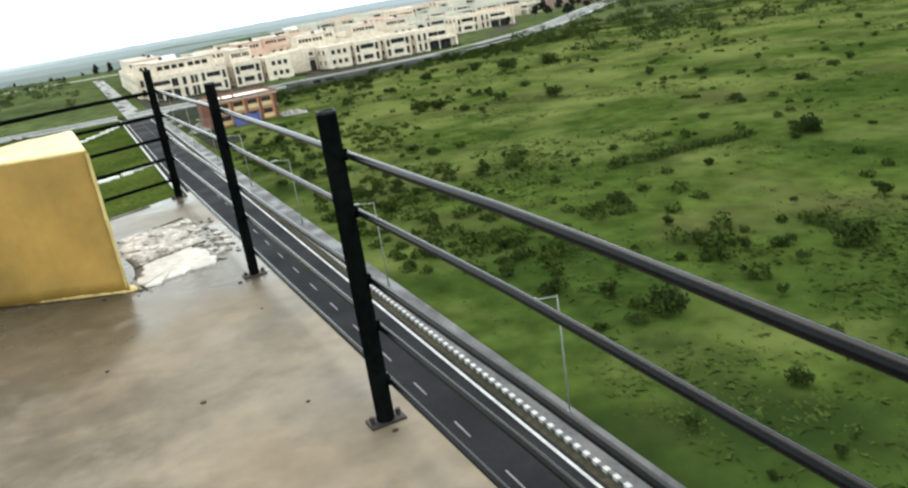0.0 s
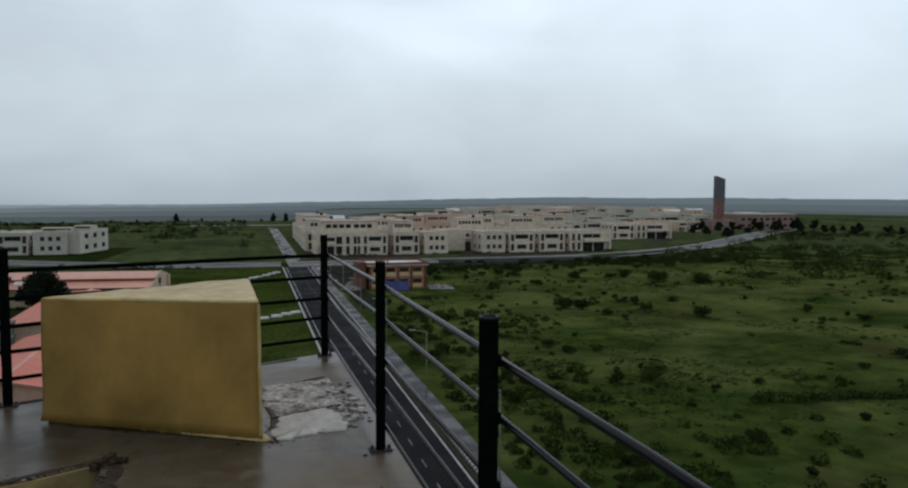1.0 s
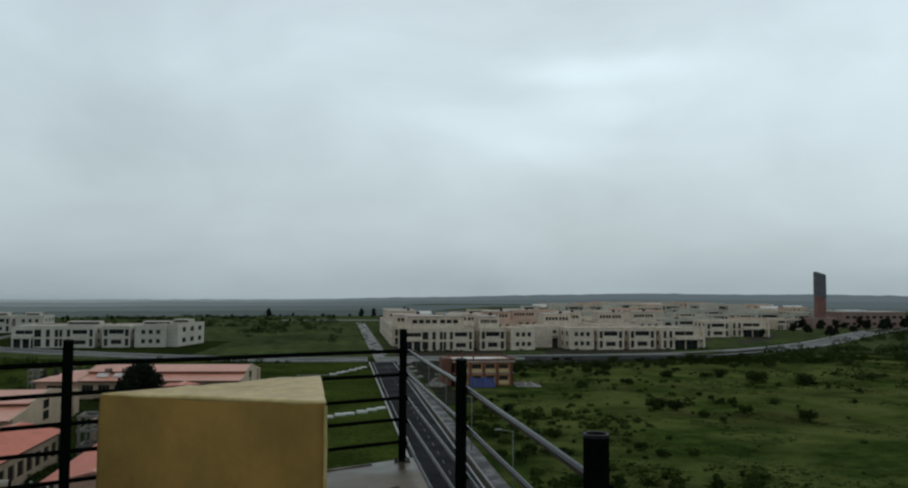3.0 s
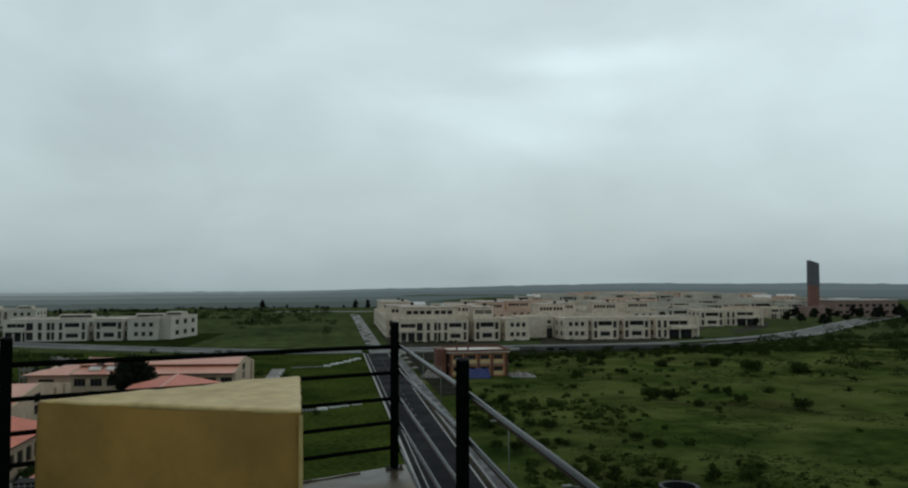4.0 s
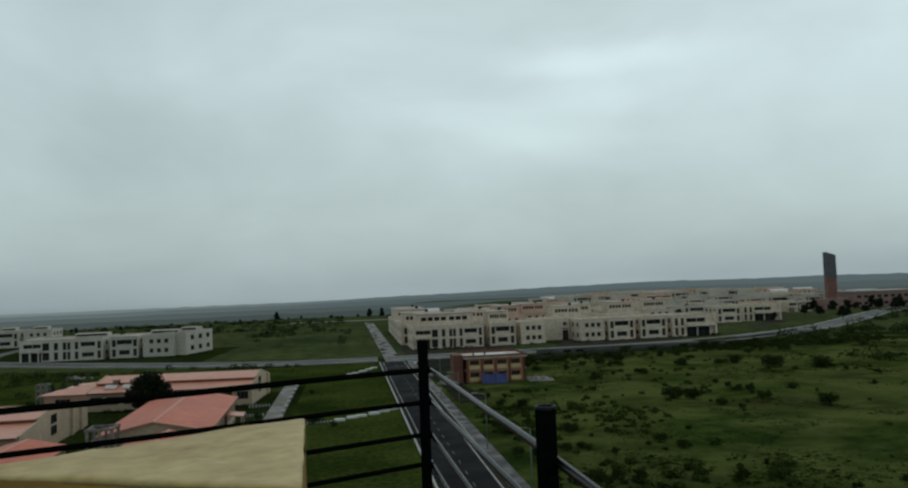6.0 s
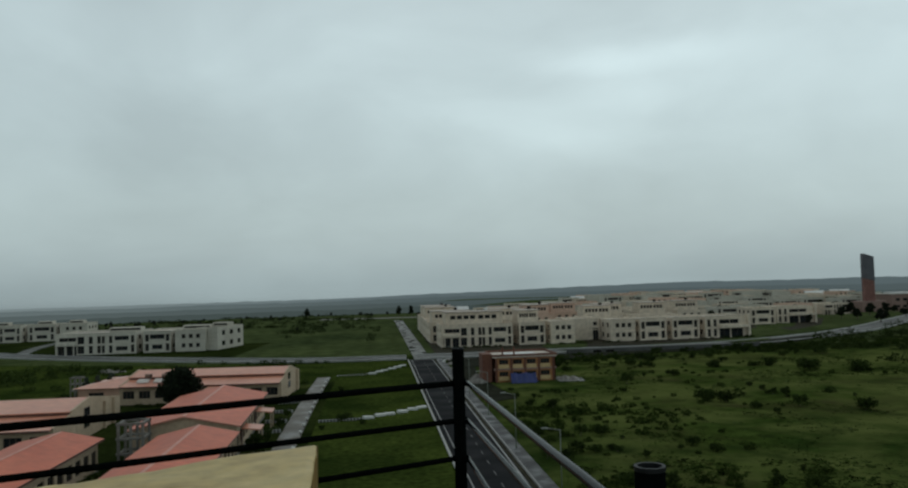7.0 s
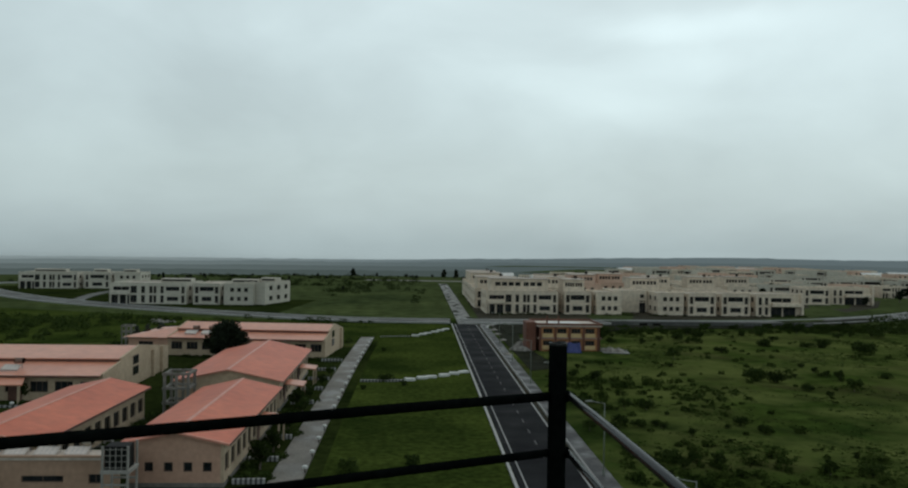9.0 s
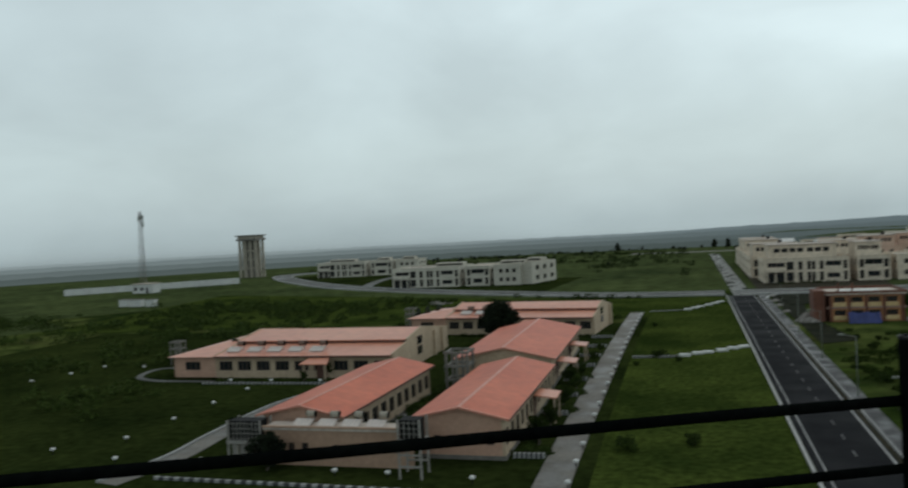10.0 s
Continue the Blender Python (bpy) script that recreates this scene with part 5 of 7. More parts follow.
def long_building(label, x0, x1, y0, yr, eave, bay, wing, heaters, pitch, turn=0.0):
    """A long classroom building: lower front roof, a step, the upper roof, and a hipped wing at its west end."""
    e = thing("classroom_building", ((x0 + x1) / 2, y0, 0), label, "school", "long school buildings", turn)
    w = (x1 - x0) / 2
    ys, depth = yr * 0.47, yr * 2            # the step and the back wall; the ridge is at yr
    zf = lambda y: eave + 0.1 + pitch * y
    n = int(2 * w / bay)
    step = 2 * w / n
    ops = [(step * (i + .5) - step * .36, step * (i + .5) + step * .36, 1.0, 2.3) for i in range(n)]
    part("wall", made(wall, (-w, 0), (w, 0), -0.1, eave - 0.06, 0.25, ops), M_CREAM, e, "cream front wall")
    for o in ops:
        window(e, (-w, 0), (w, 0), o, 2)
    # gable end wall with tall windows, rising above the roof
    prof = [(0.0, zf(0) + 0.05), (ys, zf(ys) + 0.12), (ys, zf(ys) + 0.5), (yr, zf(yr) + 0.62), (depth, zf(0) + 0.3)]
    for sx in (w - 0.02, -w - 0.2):
        bm = bmesh.new()
        pts = [(y, z) for y, z in prof]
        poly = [(0.0, -0.1), (depth, -0.1)] + pts[::-1]
        lo = [bm.verts.new((sx, y, z)) for y, z in poly]
        hi = [bm.verts.new((sx + 0.25, y, z)) for y, z in poly]
        bm.faces.new(lo), bm.faces.new(hi[::-1])
        for i in range(len(poly)):
            j = (i + 1) % len(poly)
            bm.faces.new((lo[i], hi[i], hi[j], lo[j]))
        part("gable", bm, M_CREAM, e, "cream gable end wall")
    for z0, z1 in ((1.3, 2.5), (2.75, 3.95)):
        fr = part("window", made(box, w + 0.232, yr - 2.6, z0, w + 0.26, yr - 0.4, z1), M_FRAME, e, "tall brown-framed window")
        for k in range(2):
            part("pane", made(box, w + 0.262, yr - 2.5 + k * 1.05, z0 + 0.1, w + 0.275, yr - 1.55 + k * 1.05, z1 - 0.1), M_GLASS, fr)
    for yy in (yr + 5.0, yr + 9.0):
        if yy < depth - 1:
            part("pilaster", made(box, w + 0.23, yy, 0.0, w + 0.6, yy + 0.5, zf(0) + 0.6), M_CREAM, e, "cream pilaster")
    part("wall", made(wall, (w, depth), (-w, depth), -0.1, eave - 0.06, 0.25), M_CREAM, e, "cream back wall")
    bm = bmesh.new()
    slab(bm, [(-w, -0.7, zf(-0.7)), (w - 0.03, -0.7, zf(-0.7)), (w - 0.03, ys, zf(ys)), (-w, ys, zf(ys))], 0.12)
    ro = part("roof", bm, M_PINK, e, "pale pink sheet roof, lower part")
    part("fascia", made(box, -w, -0.76, zf(-0.7) - 0.2, w, -0.71, zf(-0.7) + 0.03), M_RED, ro, "dark eaves fascia")
    part("clerestory", made(box, -w, ys + 0.02, zf(ys) - 0.3, w - 0.03, ys + 0.1, zf(ys) + 0.32), M_RED, e, "dark clerestory strip")
    bm = bmesh.new()
    slab(bm, [(-w, ys - 0.25, zf(ys) + 0.42), (w - 0.03, ys - 0.25, zf(ys) + 0.42), (w - 0.03, yr, zf(yr) + 0.5), (-w, yr, zf(yr) + 0.5)], 0.12)
    part("roof", bm, M_PINK, e, "pale pink sheet roof, upper part")
    bm = bmesh.new()
    slab(bm, [(-w, yr, zf(yr) + 0.5), (w - 0.03, yr, zf(yr) + 0.5), (w - 0.03, depth + 0.5, zf(0)), (-w, depth + 0.5, zf(0))], 0.12)
    part("roof", bm, M_PINK, e, "pale pink sheet roof, back slope")
    # wing with a hipped roof
    if wing:
        x2 = -w - wing
        wo = [(wing * 0.25, wing * 0.6, 1.0, 2.2)]
        part("wall", made(wall, (x2, 0.3), (-w - 0.2, 0.3), -0.1, eave - 0.15, 0.25, wo), M_PEACH, e, "peach wing wall")
        window(e, (x2, 0.3), (-w - 0.2, 0.3), wo[0], 2)
        part("wall", made(wall, (x2, depth - 1), (x2, 0.3), -0.1, eave - 0.15, 0.25), M_PEACH, e, "peach wing wall")
        bm = bmesh.new()
        a, b = (x2 - 0.6, -0.5, eave - 0.1), (-w - 0.21, -0.5, eave - 0.1)
        c, d = (-w - 0.21, yr - 1.5, zf(yr - 1.5) - 0.05), (-w - 0.9, yr - 1.5, zf(yr - 1.5) - 0.05)
        f, g = (x2 - 0.6, depth - 0.6, eave - 0.1), (-w - 0.21, depth - 0.6, eave - 0.1)
        V = [bm.verts.new(p) for p in (a, b, c, d, f, g)]
        for ids in ((0, 1, 2, 3), (0, 3, 4), (3, 2, 5, 4), (0, 4, 5, 1)):
            bm.faces.new([V[i] for i in ids])
        part("roof", bm, M_PINK, e, "pale pink hipped wing roof")
    # entrance canopy
    bm = bmesh.new()
    slab(bm, [(1.0, -2.6, 2.35), (5.0, -2.6, 2.35), (4.3, -0.2, 2.95), (1.7, -0.2, 2.95)], 0.14)
    cp = part("canopy", bm, M_PINK, e, "pale pink entrance canopy")
    for x in (1.5, 4.5):
        part("canopy_post", made(box, x - 0.12, -2.4, 0.0, x + 0.12, -2.16, 2.2), M_CREAM, cp)
    part("door", made(box, 2.2, -0.04, 0.0, 3.8, 0.03, 2.2), M_RED, e, "dark red-brown double door")
    for hx in heaters:
        yy = 1.9
        ca, sa = math.cos(radians(turn)), math.sin(radians(turn))
        solar_heater(((x0 + x1) / 2 + hx * ca - yy * sa, y0 + hx * sa + yy * ca, zf(yy) - 0.02), turn)
    return e


long_building("long cream school building with pale pink stepped roof", -62.5, -36.6, 92.9, 12.8, 3.05, 2.6, 7.0, (-11.0, -7.8, -4.7, -1.5, 1.7), 0.107)
long_building("long cream school building with pale pink stepped roof", -40.4, -14.0, 131.0, 8.4, 3.05, 2.6, 7.2, (-10.0, -7.2), 0.15, -5.8)


# flat-roofed front block between the halls, with grille towers
def front_block():
    e = thing("flat_roof_block", (-28.0, 56.2, 0), "flat-roofed peach block with small windows", "school")
    w = 6.6
    ops = [(0.9 + 1.25 * k, 1.5 + 1.25 * k, 1.2, 1.9) for k in range(3)] + [(6.2, 9.2, 1.3, 1.8), (11.0, 12.0, 1.2, 1.9)]
    part("wall", made(wall, (-w, 0), (w, 0), -0.1, 2.95, 0.25, ops), M_PEACHD, e, "peach front wall")
    for o in ops:
        window(e, (-w, 0), (w, 0), o, 1)
    part("roof", made(box, -w - 0.1, -0.12, 2.95, w + 0.1, 2.1, 3.15), M_TOWNROOF, e, "flat grey roof slab")
    part("parapet", made(box, -w - 0.1, -0.16, 3.151, w + 0.1, 0.06, 3.3), M_PEACHD, e, "peach parapet")
    return e


front_block()
for k in range(4):
    solar_heater((-31.3 + 2.2 * k, 57.1, 3.15), 0.0, 0.80, M_TOWERC)


def grille_tower(x, y, w, h0, h1, label):
    e = thing("grille_tower", (x, y, 0), label, "tower", "grille towers")
    for sx in (-w / 2, w / 2 - 0.14):
        for sy in (0.0, 1.86):
            part("pillar", made(box, sx, sy, -0.1, sx + 0.14, sy + 0.14, h1), M_TOWERW, e, "white square pillar")
    part("slab", made(box, -w / 2 - 0.05, -0.05, h0 - 0.25, w / 2 + 0.05, 2.05, h0), M_TOWERW, e, "white floor slab")
    part("backing", made(box, -w / 2 + 0.15, 0.2, h0, w / 2 - 0.15, 1.6, h1 - 0.05), M_DARKSTEEL, e, "dark grille box")
    nx = max(3, int(w / 0.4))
    for i in range(1, nx):
        xx = -w / 2 + 0.15 + (w - 0.30) * i / nx
        part("grille_bar", made(box, xx - 0.02, 0.14, h0 + 0.002, xx + 0.02, 0.198, h1 - 0.12), M_TOWERW, e)
    for i in range(4):
        z = h0 + (h1 - h0) * (i + 0.4) / 4
        part("grille_bar", made(box, -w / 2 + 0.15, 0.10, z - 0.018, w / 2 - 0.15, 0.138, z + 0.018), M_TOWERW, e)
    if w > 2.5:
        part("lower_wall", made(box, -w / 2 + 0.15, 0.5, -0.1, w / 2 - 0.15, 0.7, h0 - 0.26), M_TOWERW, e, "white lower wall")
        for k in range(1, 4):
            xx = -w / 2 + w * k / 4
            part("mullion", made(box, xx - 0.06, 0.3, -0.1, xx + 0.06, 0.499, h0 - 0.26), M_TOWERC, e)
    else:                                    # open frame below
        for z in (0.9, 1.8):
            for yy in (0.02, 1.88):
                part("beam", made(box, -w / 2 + 0.14, yy, z, w / 2 - 0.14, yy + 0.1, z + 0.14), M_TOWERW, e)
    return e


grille_tower(-36.4, 55.9, 3.2, 2.0, 3.7, "white pillared tower with dark louvred top")
grille_tower(-20.8, 53.6, 1.9, 2.9, 4.6, "white pillared tower with dark louvred top")

# linking colonnade between halls and long building
def concrete_frame(place, h, size=1.0, turn=0.0):
    e = thing("concrete_frame", place, "open grey concrete frame beside the school buildings", "frame", "concrete frames", turn)
    for i in range(3):
        for j in range(2):
            part("pillar", made(box, i * 1.25, j * 2.6, -0.05, i * 1.25 + 0.26, j * 2.6 + 0.26, h), M_CONC, e)
    for z in (h * 0.32, h * 0.64, h - 0.25):
        for j in range(2):
            part("beam", made(box, -0.1, j * 2.6 - 0.03, z, 2.86, j * 2.6 + 0.29, z + 0.25), M_CONC, e)
        for i in (0, 2):
            part("beam", made(box, i * 1.25 - 0.02, 0.3, z, i * 1.25 + 0.28, 2.56, z + 0.24), M_CONC, e)
    e.matrix_basis = e.matrix_basis @ Matrix.Diagonal((size, size, 1, 1))


concrete_frame((-26.4, 83.0, 0), 5.0)
concrete_frame((-76.9, 102.6, 0), 3.7, 0.62)
concrete_frame((-52.3, 143.8, 0), 3.7, 0.70)
for x, y in [(-41.2, 55.3), (-41.0, 56.0), (-39.9, 56.4)]:                              # white stones where the drive meets the front garden
    bm = bmesh.new()
    bmesh.ops.create_icosphere(bm, subdivisions=2, radius=0.34, matrix=Matrix.Diagonal((1.5, 0.9, 0.7, 1)))
    for v in bm.verts:
        v.co *= 1 + 0.12 * noise.noise(v.co * 4 + Vector((x, y, 0)))
    o = obj("garden_stone", bm, M_KERB_W, smooth=True)
    o.matrix_basis = pose(x, y, 0.12)
    tagged(o, "white painted boulder at the edge of the drive", "stone", "white boulders")

# planted beds with low hedges and kerbs beside the path
BEDS = (60.0, 66.5, 74.5, 82.8, 91.5, 100.7, 108.3, 116.6, 126.1)
for y in BEDS:
    kerb_row("bed_kerb", "small pale kerb stones round a planted bed", (-14.0, y), (path_c(y) - 1.5, y + 0.1), 13, (0.30, 0.42))
kerb_row("bed_kerb", "pale kerb stones before the long school building", (-62, 88.6), (-44, 88.9), 60, (0.3, 0.25))


# ---- the orange building at the road ----
def orange_house():
    e = thing("orange_house", (30.1, 141.5, 0), "two-storey orange and red-brown house with flat roof", "house")
    w, d = 5.9, 9.0
    ops = []
    for k in range(4):
        s0 = 1.0 + 2.65 * k
        ops += [(s0, s0 + 1.75, 1.15, 2.2), (s0, s0 + 1.75, 3.75, 4.8)]
    part("wall", made(wall, (-w, 0), (w, 0), -0.1, 5.3, 0.3, ops), M_ORANGE, e, "orange front wall")
    for o in ops:
        window(e, (-w, 0), (w, 0), o, 2)
        part("sill_band", made(box, -w + o[0] - 0.1, -0.14, o[2] - 0.85, -w + o[1] + 0.1, -0.003, o[2] - 0.05), M_SILL, e, "cream-yellow sill band")
    for z in (2.55, 5.1):
        part("band", made(box, -w - 0.15, -0.22, z, w + 0.15, -0.002, z + 0.35), M_FARBRICK, e, "pinkish floor band")
    for x in (-w + 0.25, -2.76, -0.11, 2.54, w - 0.62):
        part("pier", made(box, x, -0.26, -0.1, x + 0.38, -0.004, 5.05), M_BRICK, e, "red-brown pier")
    so = [(1.2, 2.6, 0.9, 2.1), (5.2, 6.6, 0.9, 2.1), (1.2, 2.6, 3.5, 4.7), (5.2, 6.6, 3.5, 4.7)]
    part("wall", made(wall, (w, 0), (w, d), -0.1, 5.3, 0.3, so), M_BRICK, e, "red-brown side wall")
    part("wall", made(wall, (-w, d), (-w, 0), -0.1, 5.3, 0.3, so), M_BRICK, e, "red-brown side wall")
    for o in so:
        window(e, (-w, d), (-w, 0), o, 1)
        window(e, (w, 0), (w, d), o, 1)
    part("wall", made(wall, (w, d), (-w, d), -0.1, 5.3, 0.3), M_BRICK, e, "red-brown back wall")
    part("roof", made(box, -w - 0.3, -0.3, 5.3, w + 0.3, d + 0.3, 5.5), M_TOWNROOF, e, "flat grey roof slab")
    part("roof_sheet", made(box, -3.2, 1.0, 5.51, 3.0, 7.0, 5.6), M_WHITE, e, "pale roof covering")
    for a in ((-w - 0.3, -0.3, w + 0.3, -0.1), (-w - 0.3, d + 0.1, w + 0.3, d + 0.3), (-w - 0.3, -0.1, -w - 0.1, d + 0.1), (w + 0.1, -0.1, w + 0.3, d + 0.1)):
        part("parapet", made(box, a[0], a[1], 5.501, a[2], a[3], 5.95), M_BRICK, e, "red-brown parapet")
    part("stair_tower", made(box, -w - 2.1, 0.4, -0.1, -w - 0.31, 4.5, 6.1), M_BRICK, e, "red-brown stair tower")
    for x in (-4.1, -1.9):
        part("chimney_post", made(box, x, 1.2, 5.51, x + 0.25, 1.45, 7.4), M_BRICK, e, "slender roof post")
    e.matrix_basis = e.matrix_basis @ Matrix.Diagonal((1, 1, 0.86, 1))
    return e


orange_house()
tarp = thing("tarpaulin_shelter", (29.3, 139.4, 0), "blue tarpaulin shelter before the orange house", "shelter")
bm = bmesh.new()
rows = []
for i in range(17):
    x, z = -2.4 + 0.3 * i, 1.75 + 0.12 * math.sin(i * 0.85)
    sag = 0.08 * math.sin(i * 1.9)
    top = [(x, -1.3, 0.1), (x, -0.65 + sag, z * 0.52), (x, 0.0, z), (x, 0.6, z - 0.22 + sag * 0.5), (x, 1.2, z - 0.25)]
    rows.append([[bm.verts.new((p[0], p[1], p[2] + dz)) for p in top] for dz in (0.0, -0.03)])
for (a, al), (b, bl) in zip(rows, rows[1:]):
    for k in range(4):
        bm.faces.new((a[k], b[k], b[k + 1], a[k + 1]))
        bm.faces.new((al[k], al[k + 1], bl[k + 1], bl[k]))
    bm.faces.new((a[0], al[0], bl[0], b[0])), bm.faces.new((a[4], b[4], bl[4], al[4]))
for a, al in (rows[0], rows[-1]):
    bm.faces.new(a + al[::-1])
part("sheet", bm, M_TARP, tarp, "sagging blue sheet")
for x in (-2.3, 2.3):
    part("pole", made(tube, (x, 0.0, 0.0), (x, 0.0, 1.7), 0.04, 8), M_STEEL, tarp)
tagged(obj("yard_paving", made(prism, [(36.0, 138.5), (40.5, 137.5), (41.5, 143), (36.2, 146)], -0.05, 0.10), M_CONC_ROAD), "pale concrete yard beside the orange house", "pavement", kind="structure")


def mound(place, r, h, seed, label="pale heap of sand and gravel by the road"):
    bm = bmesh.new()
    n, m = 22, 7
    rows = []
    for j in range(m + 1):
        t = j / m
        ring = []
        for i in range(n):
            a = 2 * math.pi * i / n
            rr = r * (1 - t) * (1 + 0.6 * noise.noise(Vector((math.cos(a) * 1.3, math.sin(a) * 1.3, seed))))
            z = h * (1 - (1 - t) ** 1.6) * (1 + 0.3 * noise.noise(Vector((rr * math.cos(a), rr * math.sin(a), seed + 3))))
            ring.append(bm.verts.new((rr * math.cos(a), rr * math.sin(a), z - (0.1 if j == 0 else 0))))
        rows.append(ring)
    for a, b in zip(rows[:-1], rows[1:]):
        for i in range(n):
            k = (i + 1) % n
            bm.faces.new((a[i], a[k], b[k], b[i]))
    o = obj("sand_mound", bm, M_RUBBLE, smooth=True)
    o.matrix_basis = pose(*place)
    return tagged(o, label, "heap", "sand mounds")


rr = random.Random(21)
for k, (x, y) in enumerate([(20.6, 142.6), (21.5, 141.8), (22.0, 148.2)]):
    mound((x, y, 0), rr.uniform(1.3, 1.9), rr.uniform(0.7, 1.0), k)
for k, (x, y) in enumerate([(20.0, 176.9), (19.7, 168.0), (20.6, 186.8), (19.8, 157.4), (17.8, 135.7)]):
    mound((x, y, 0), rr.uniform(0.7, 1.2), rr.uniform(0.30, 0.50), 10 + k)
for k, (x, y) in enumerate([(36.8, 141.9), (37.8, 141.1), (39.0, 140.4)]):
    mound((x, y, 0.08), rr.uniform(0.9, 1.4), rr.uniform(0.45, 0.85), 20 + k, "pale heap of sand beside the orange house")


# ---- the town: beige two-storey houses with a set-back third floor ----
def town_house(place, w, d, style, turn=0.0, upper=True, label="beige two-storey house with set-back upper floor", h=6.2, side=True, skin=None):
    skin = skin or M_TOWN
    e = thing("town_house", place, label, "house", "town houses", turn)
    win = []
    if style == "grid":           # three small windows in two rows
        for k in range(3):
            s = w * (0.22 + 0.24 * k)
            win += [(s, s + 0.95, 1.3, 2.3), (s, s + 0.95, 4.0, 5.0)]
    elif style == "frame":        # slim windows at the sides, broad ones between
        for s in (0.07, 0.83):
            win += [(w * s, w * s + 0.85, 0.6, 2.5), (w * s, w * s + 0.85, 3.4, 5.2)]
        win += [(w * 0.32, w * 0.68, 1.1, 2.2), (w * 0.24, w * 0.76, 4.1, 5.2)]
    elif style == "bars":         # upright window strips between broad openings
        for f in (0.04, 0.15, 0.30, 0.40, 0.62, 0.86):
            win += [(w * f, w * f + min(0.75, w * 0.07), 0.5, 2.6), (w * f, w * f + min(0.75, w * 0.07), 3.3, 5.3)]
        win += [(w * 0.47, w * 0.59, 1.2, 2.2), (w * 0.47, w * 0.59, 4.1, 5.2), (w * 0.70, w * 0.83, 0.3, 2.4), (w * 0.70, w * 0.83, 3.9, 5.1), (w * 0.215, w * 0.285, 3.9, 5.1)]
    elif style == "plain":
        win = []
    elif style == "recess":       # a set-back wall with one deep opening
        win = [(w * 0.78, w * 0.95, 0.0, 3.3), (w * 0.80, w * 0.90, 4.3, 5.1)]
    elif style == "fin":          # strips, a porch under a strip window, a fin at the end
        for f in (0.06, 0.20):
            win += [(w * f, w * f + 0.8, 0.5, 2.5), (w * f, w * f + 0.8, 3.3, 5.2)]
        win += [(w * 0.33, w * 0.56, 0.0, 2.5), (w * 0.60, w * 0.86, 0.0, 2.5), (w * 0.33, w * 0.56, 4.1, 5.1), (w * 0.58, w * 0.76, 4.1, 5.1)]
    elif style == "wide":         # porch, tall openings, strips, and a framed bay
        for f, g in ((0.275, 0.35), (0.415, 0.455), (0.52, 0.555), (0.575, 0.605), (0.665, 0.70), (0.94, 0.973)):
            win += [(w * f, w * g, 0.5, 2.5), (w * f, w * g, 3.3, 5.2)]
        win += [(w * 0.03, w * 0.12, 0.0, 2.5), (w * 0.14, w * 0.255, 0.0, 2.5), (w * 0.05, w * 0.15, 4.1, 5.0), (w * 0.16, w * 0.25, 4.1, 5.0),
                (w * 0.75, w * 0.89, 1.1, 2.1), (w * 0.735, w * 0.905, 4.1, 5.1)]
    else:                         # long front with porch and slim pillars
        for f in (0.36, 0.46, 0.56, 0.94):
            win += [(w * f, w * f + 0.7, 0.5, 2.6), (w * f, w * f + 0.7, 3.4, 5.3)]
        win += [(w * 0.03, w * 0.24, 0.0, 2.5), (w * 0.03, w * 0.30, 3.9, 5.0), (w * 0.68, w * 0.88, 1.0, 2.1), (w * 0.66, w * 0.90, 4.0, 5.1)]
    grow = 0.0 if style == "bars" else 0.10
    win = [(p - grow, min(q + grow, w - 0.12), max(z0 - 0.12, 0.0) * h / 6.2, (z1 + 0.10) * h / 6.2) for p, q, z0, z1 in win]
    a, b = (-w / 2, 0.0), (w / 2, 0.0)
    part("wall", made(wall, a, b, -0.6, h, 0.3, win), skin, e, "beige front wall")
    for o in win:
        window(e, a, b, o, 1, inset=0.16)
    sw = [(d * 0.15, d * 0.28, 1.0, 2.3), (d * 0.45, d * 0.58, 1.0, 2.3), (d * 0.75, d * 0.88, 1.0, 2.3),
          (d * 0.15, d * 0.28, 3.9, 5.2), (d * 0.45, d * 0.58, 3.9, 5.2), (d * 0.75, d * 0.88, 3.9, 5.2)] if side else []
    sw = [(p, q, z0 * h / 6.2, z1 * h / 6.2) for p, q, z0, z1 in sw]
    for p, q in (((w / 2, 0.3), (w / 2, d)), ((-w / 2, d), (-w / 2, 0.3))):
        part("wall", made(wall, p, q, -0.6, h, 0.3, sw), skin, e)
        for o in sw:
            window(e, p, q, o, 0, inset=0.16)
    part("wall", made(wall, (w / 2 - 0.3, d), (-w / 2 + 0.3, d), -0.6, h, 0.3), skin, e)
    part("roof", made(box, -w / 2 + 0.3, 0.3, h - 0.6, w / 2 - 0.3, d - 0.3, h - 0.45), M_TOWNROOF, e, "flat grey-brown roof")
    part("string_course", made(box, -w / 2 - 0.08, -0.1, 0.46 * h, w / 2 + 0.08, -0.002, 0.5 * h), skin, e)
    part("coping", made(box, -w / 2 - 0.1, -0.12, h, w / 2 + 0.1, 0.34, h + 0.14), skin, e)
    if style == "frame":                     # raised surround of the front
        for sx in (-w / 2 - 0.06, w / 2 - 0.34):
            part("pilaster", made(box, sx, -0.2, -0.6, sx + 0.4, -0.104, h - 0.02), skin, e)
    if style == "fin":                       # fin and balcony front
        part("fin", made(box, w / 2 - 0.7, -1.4, -0.6, w / 2 - 0.1, -0.104, h + 0.6), skin, e, "tall end fin")
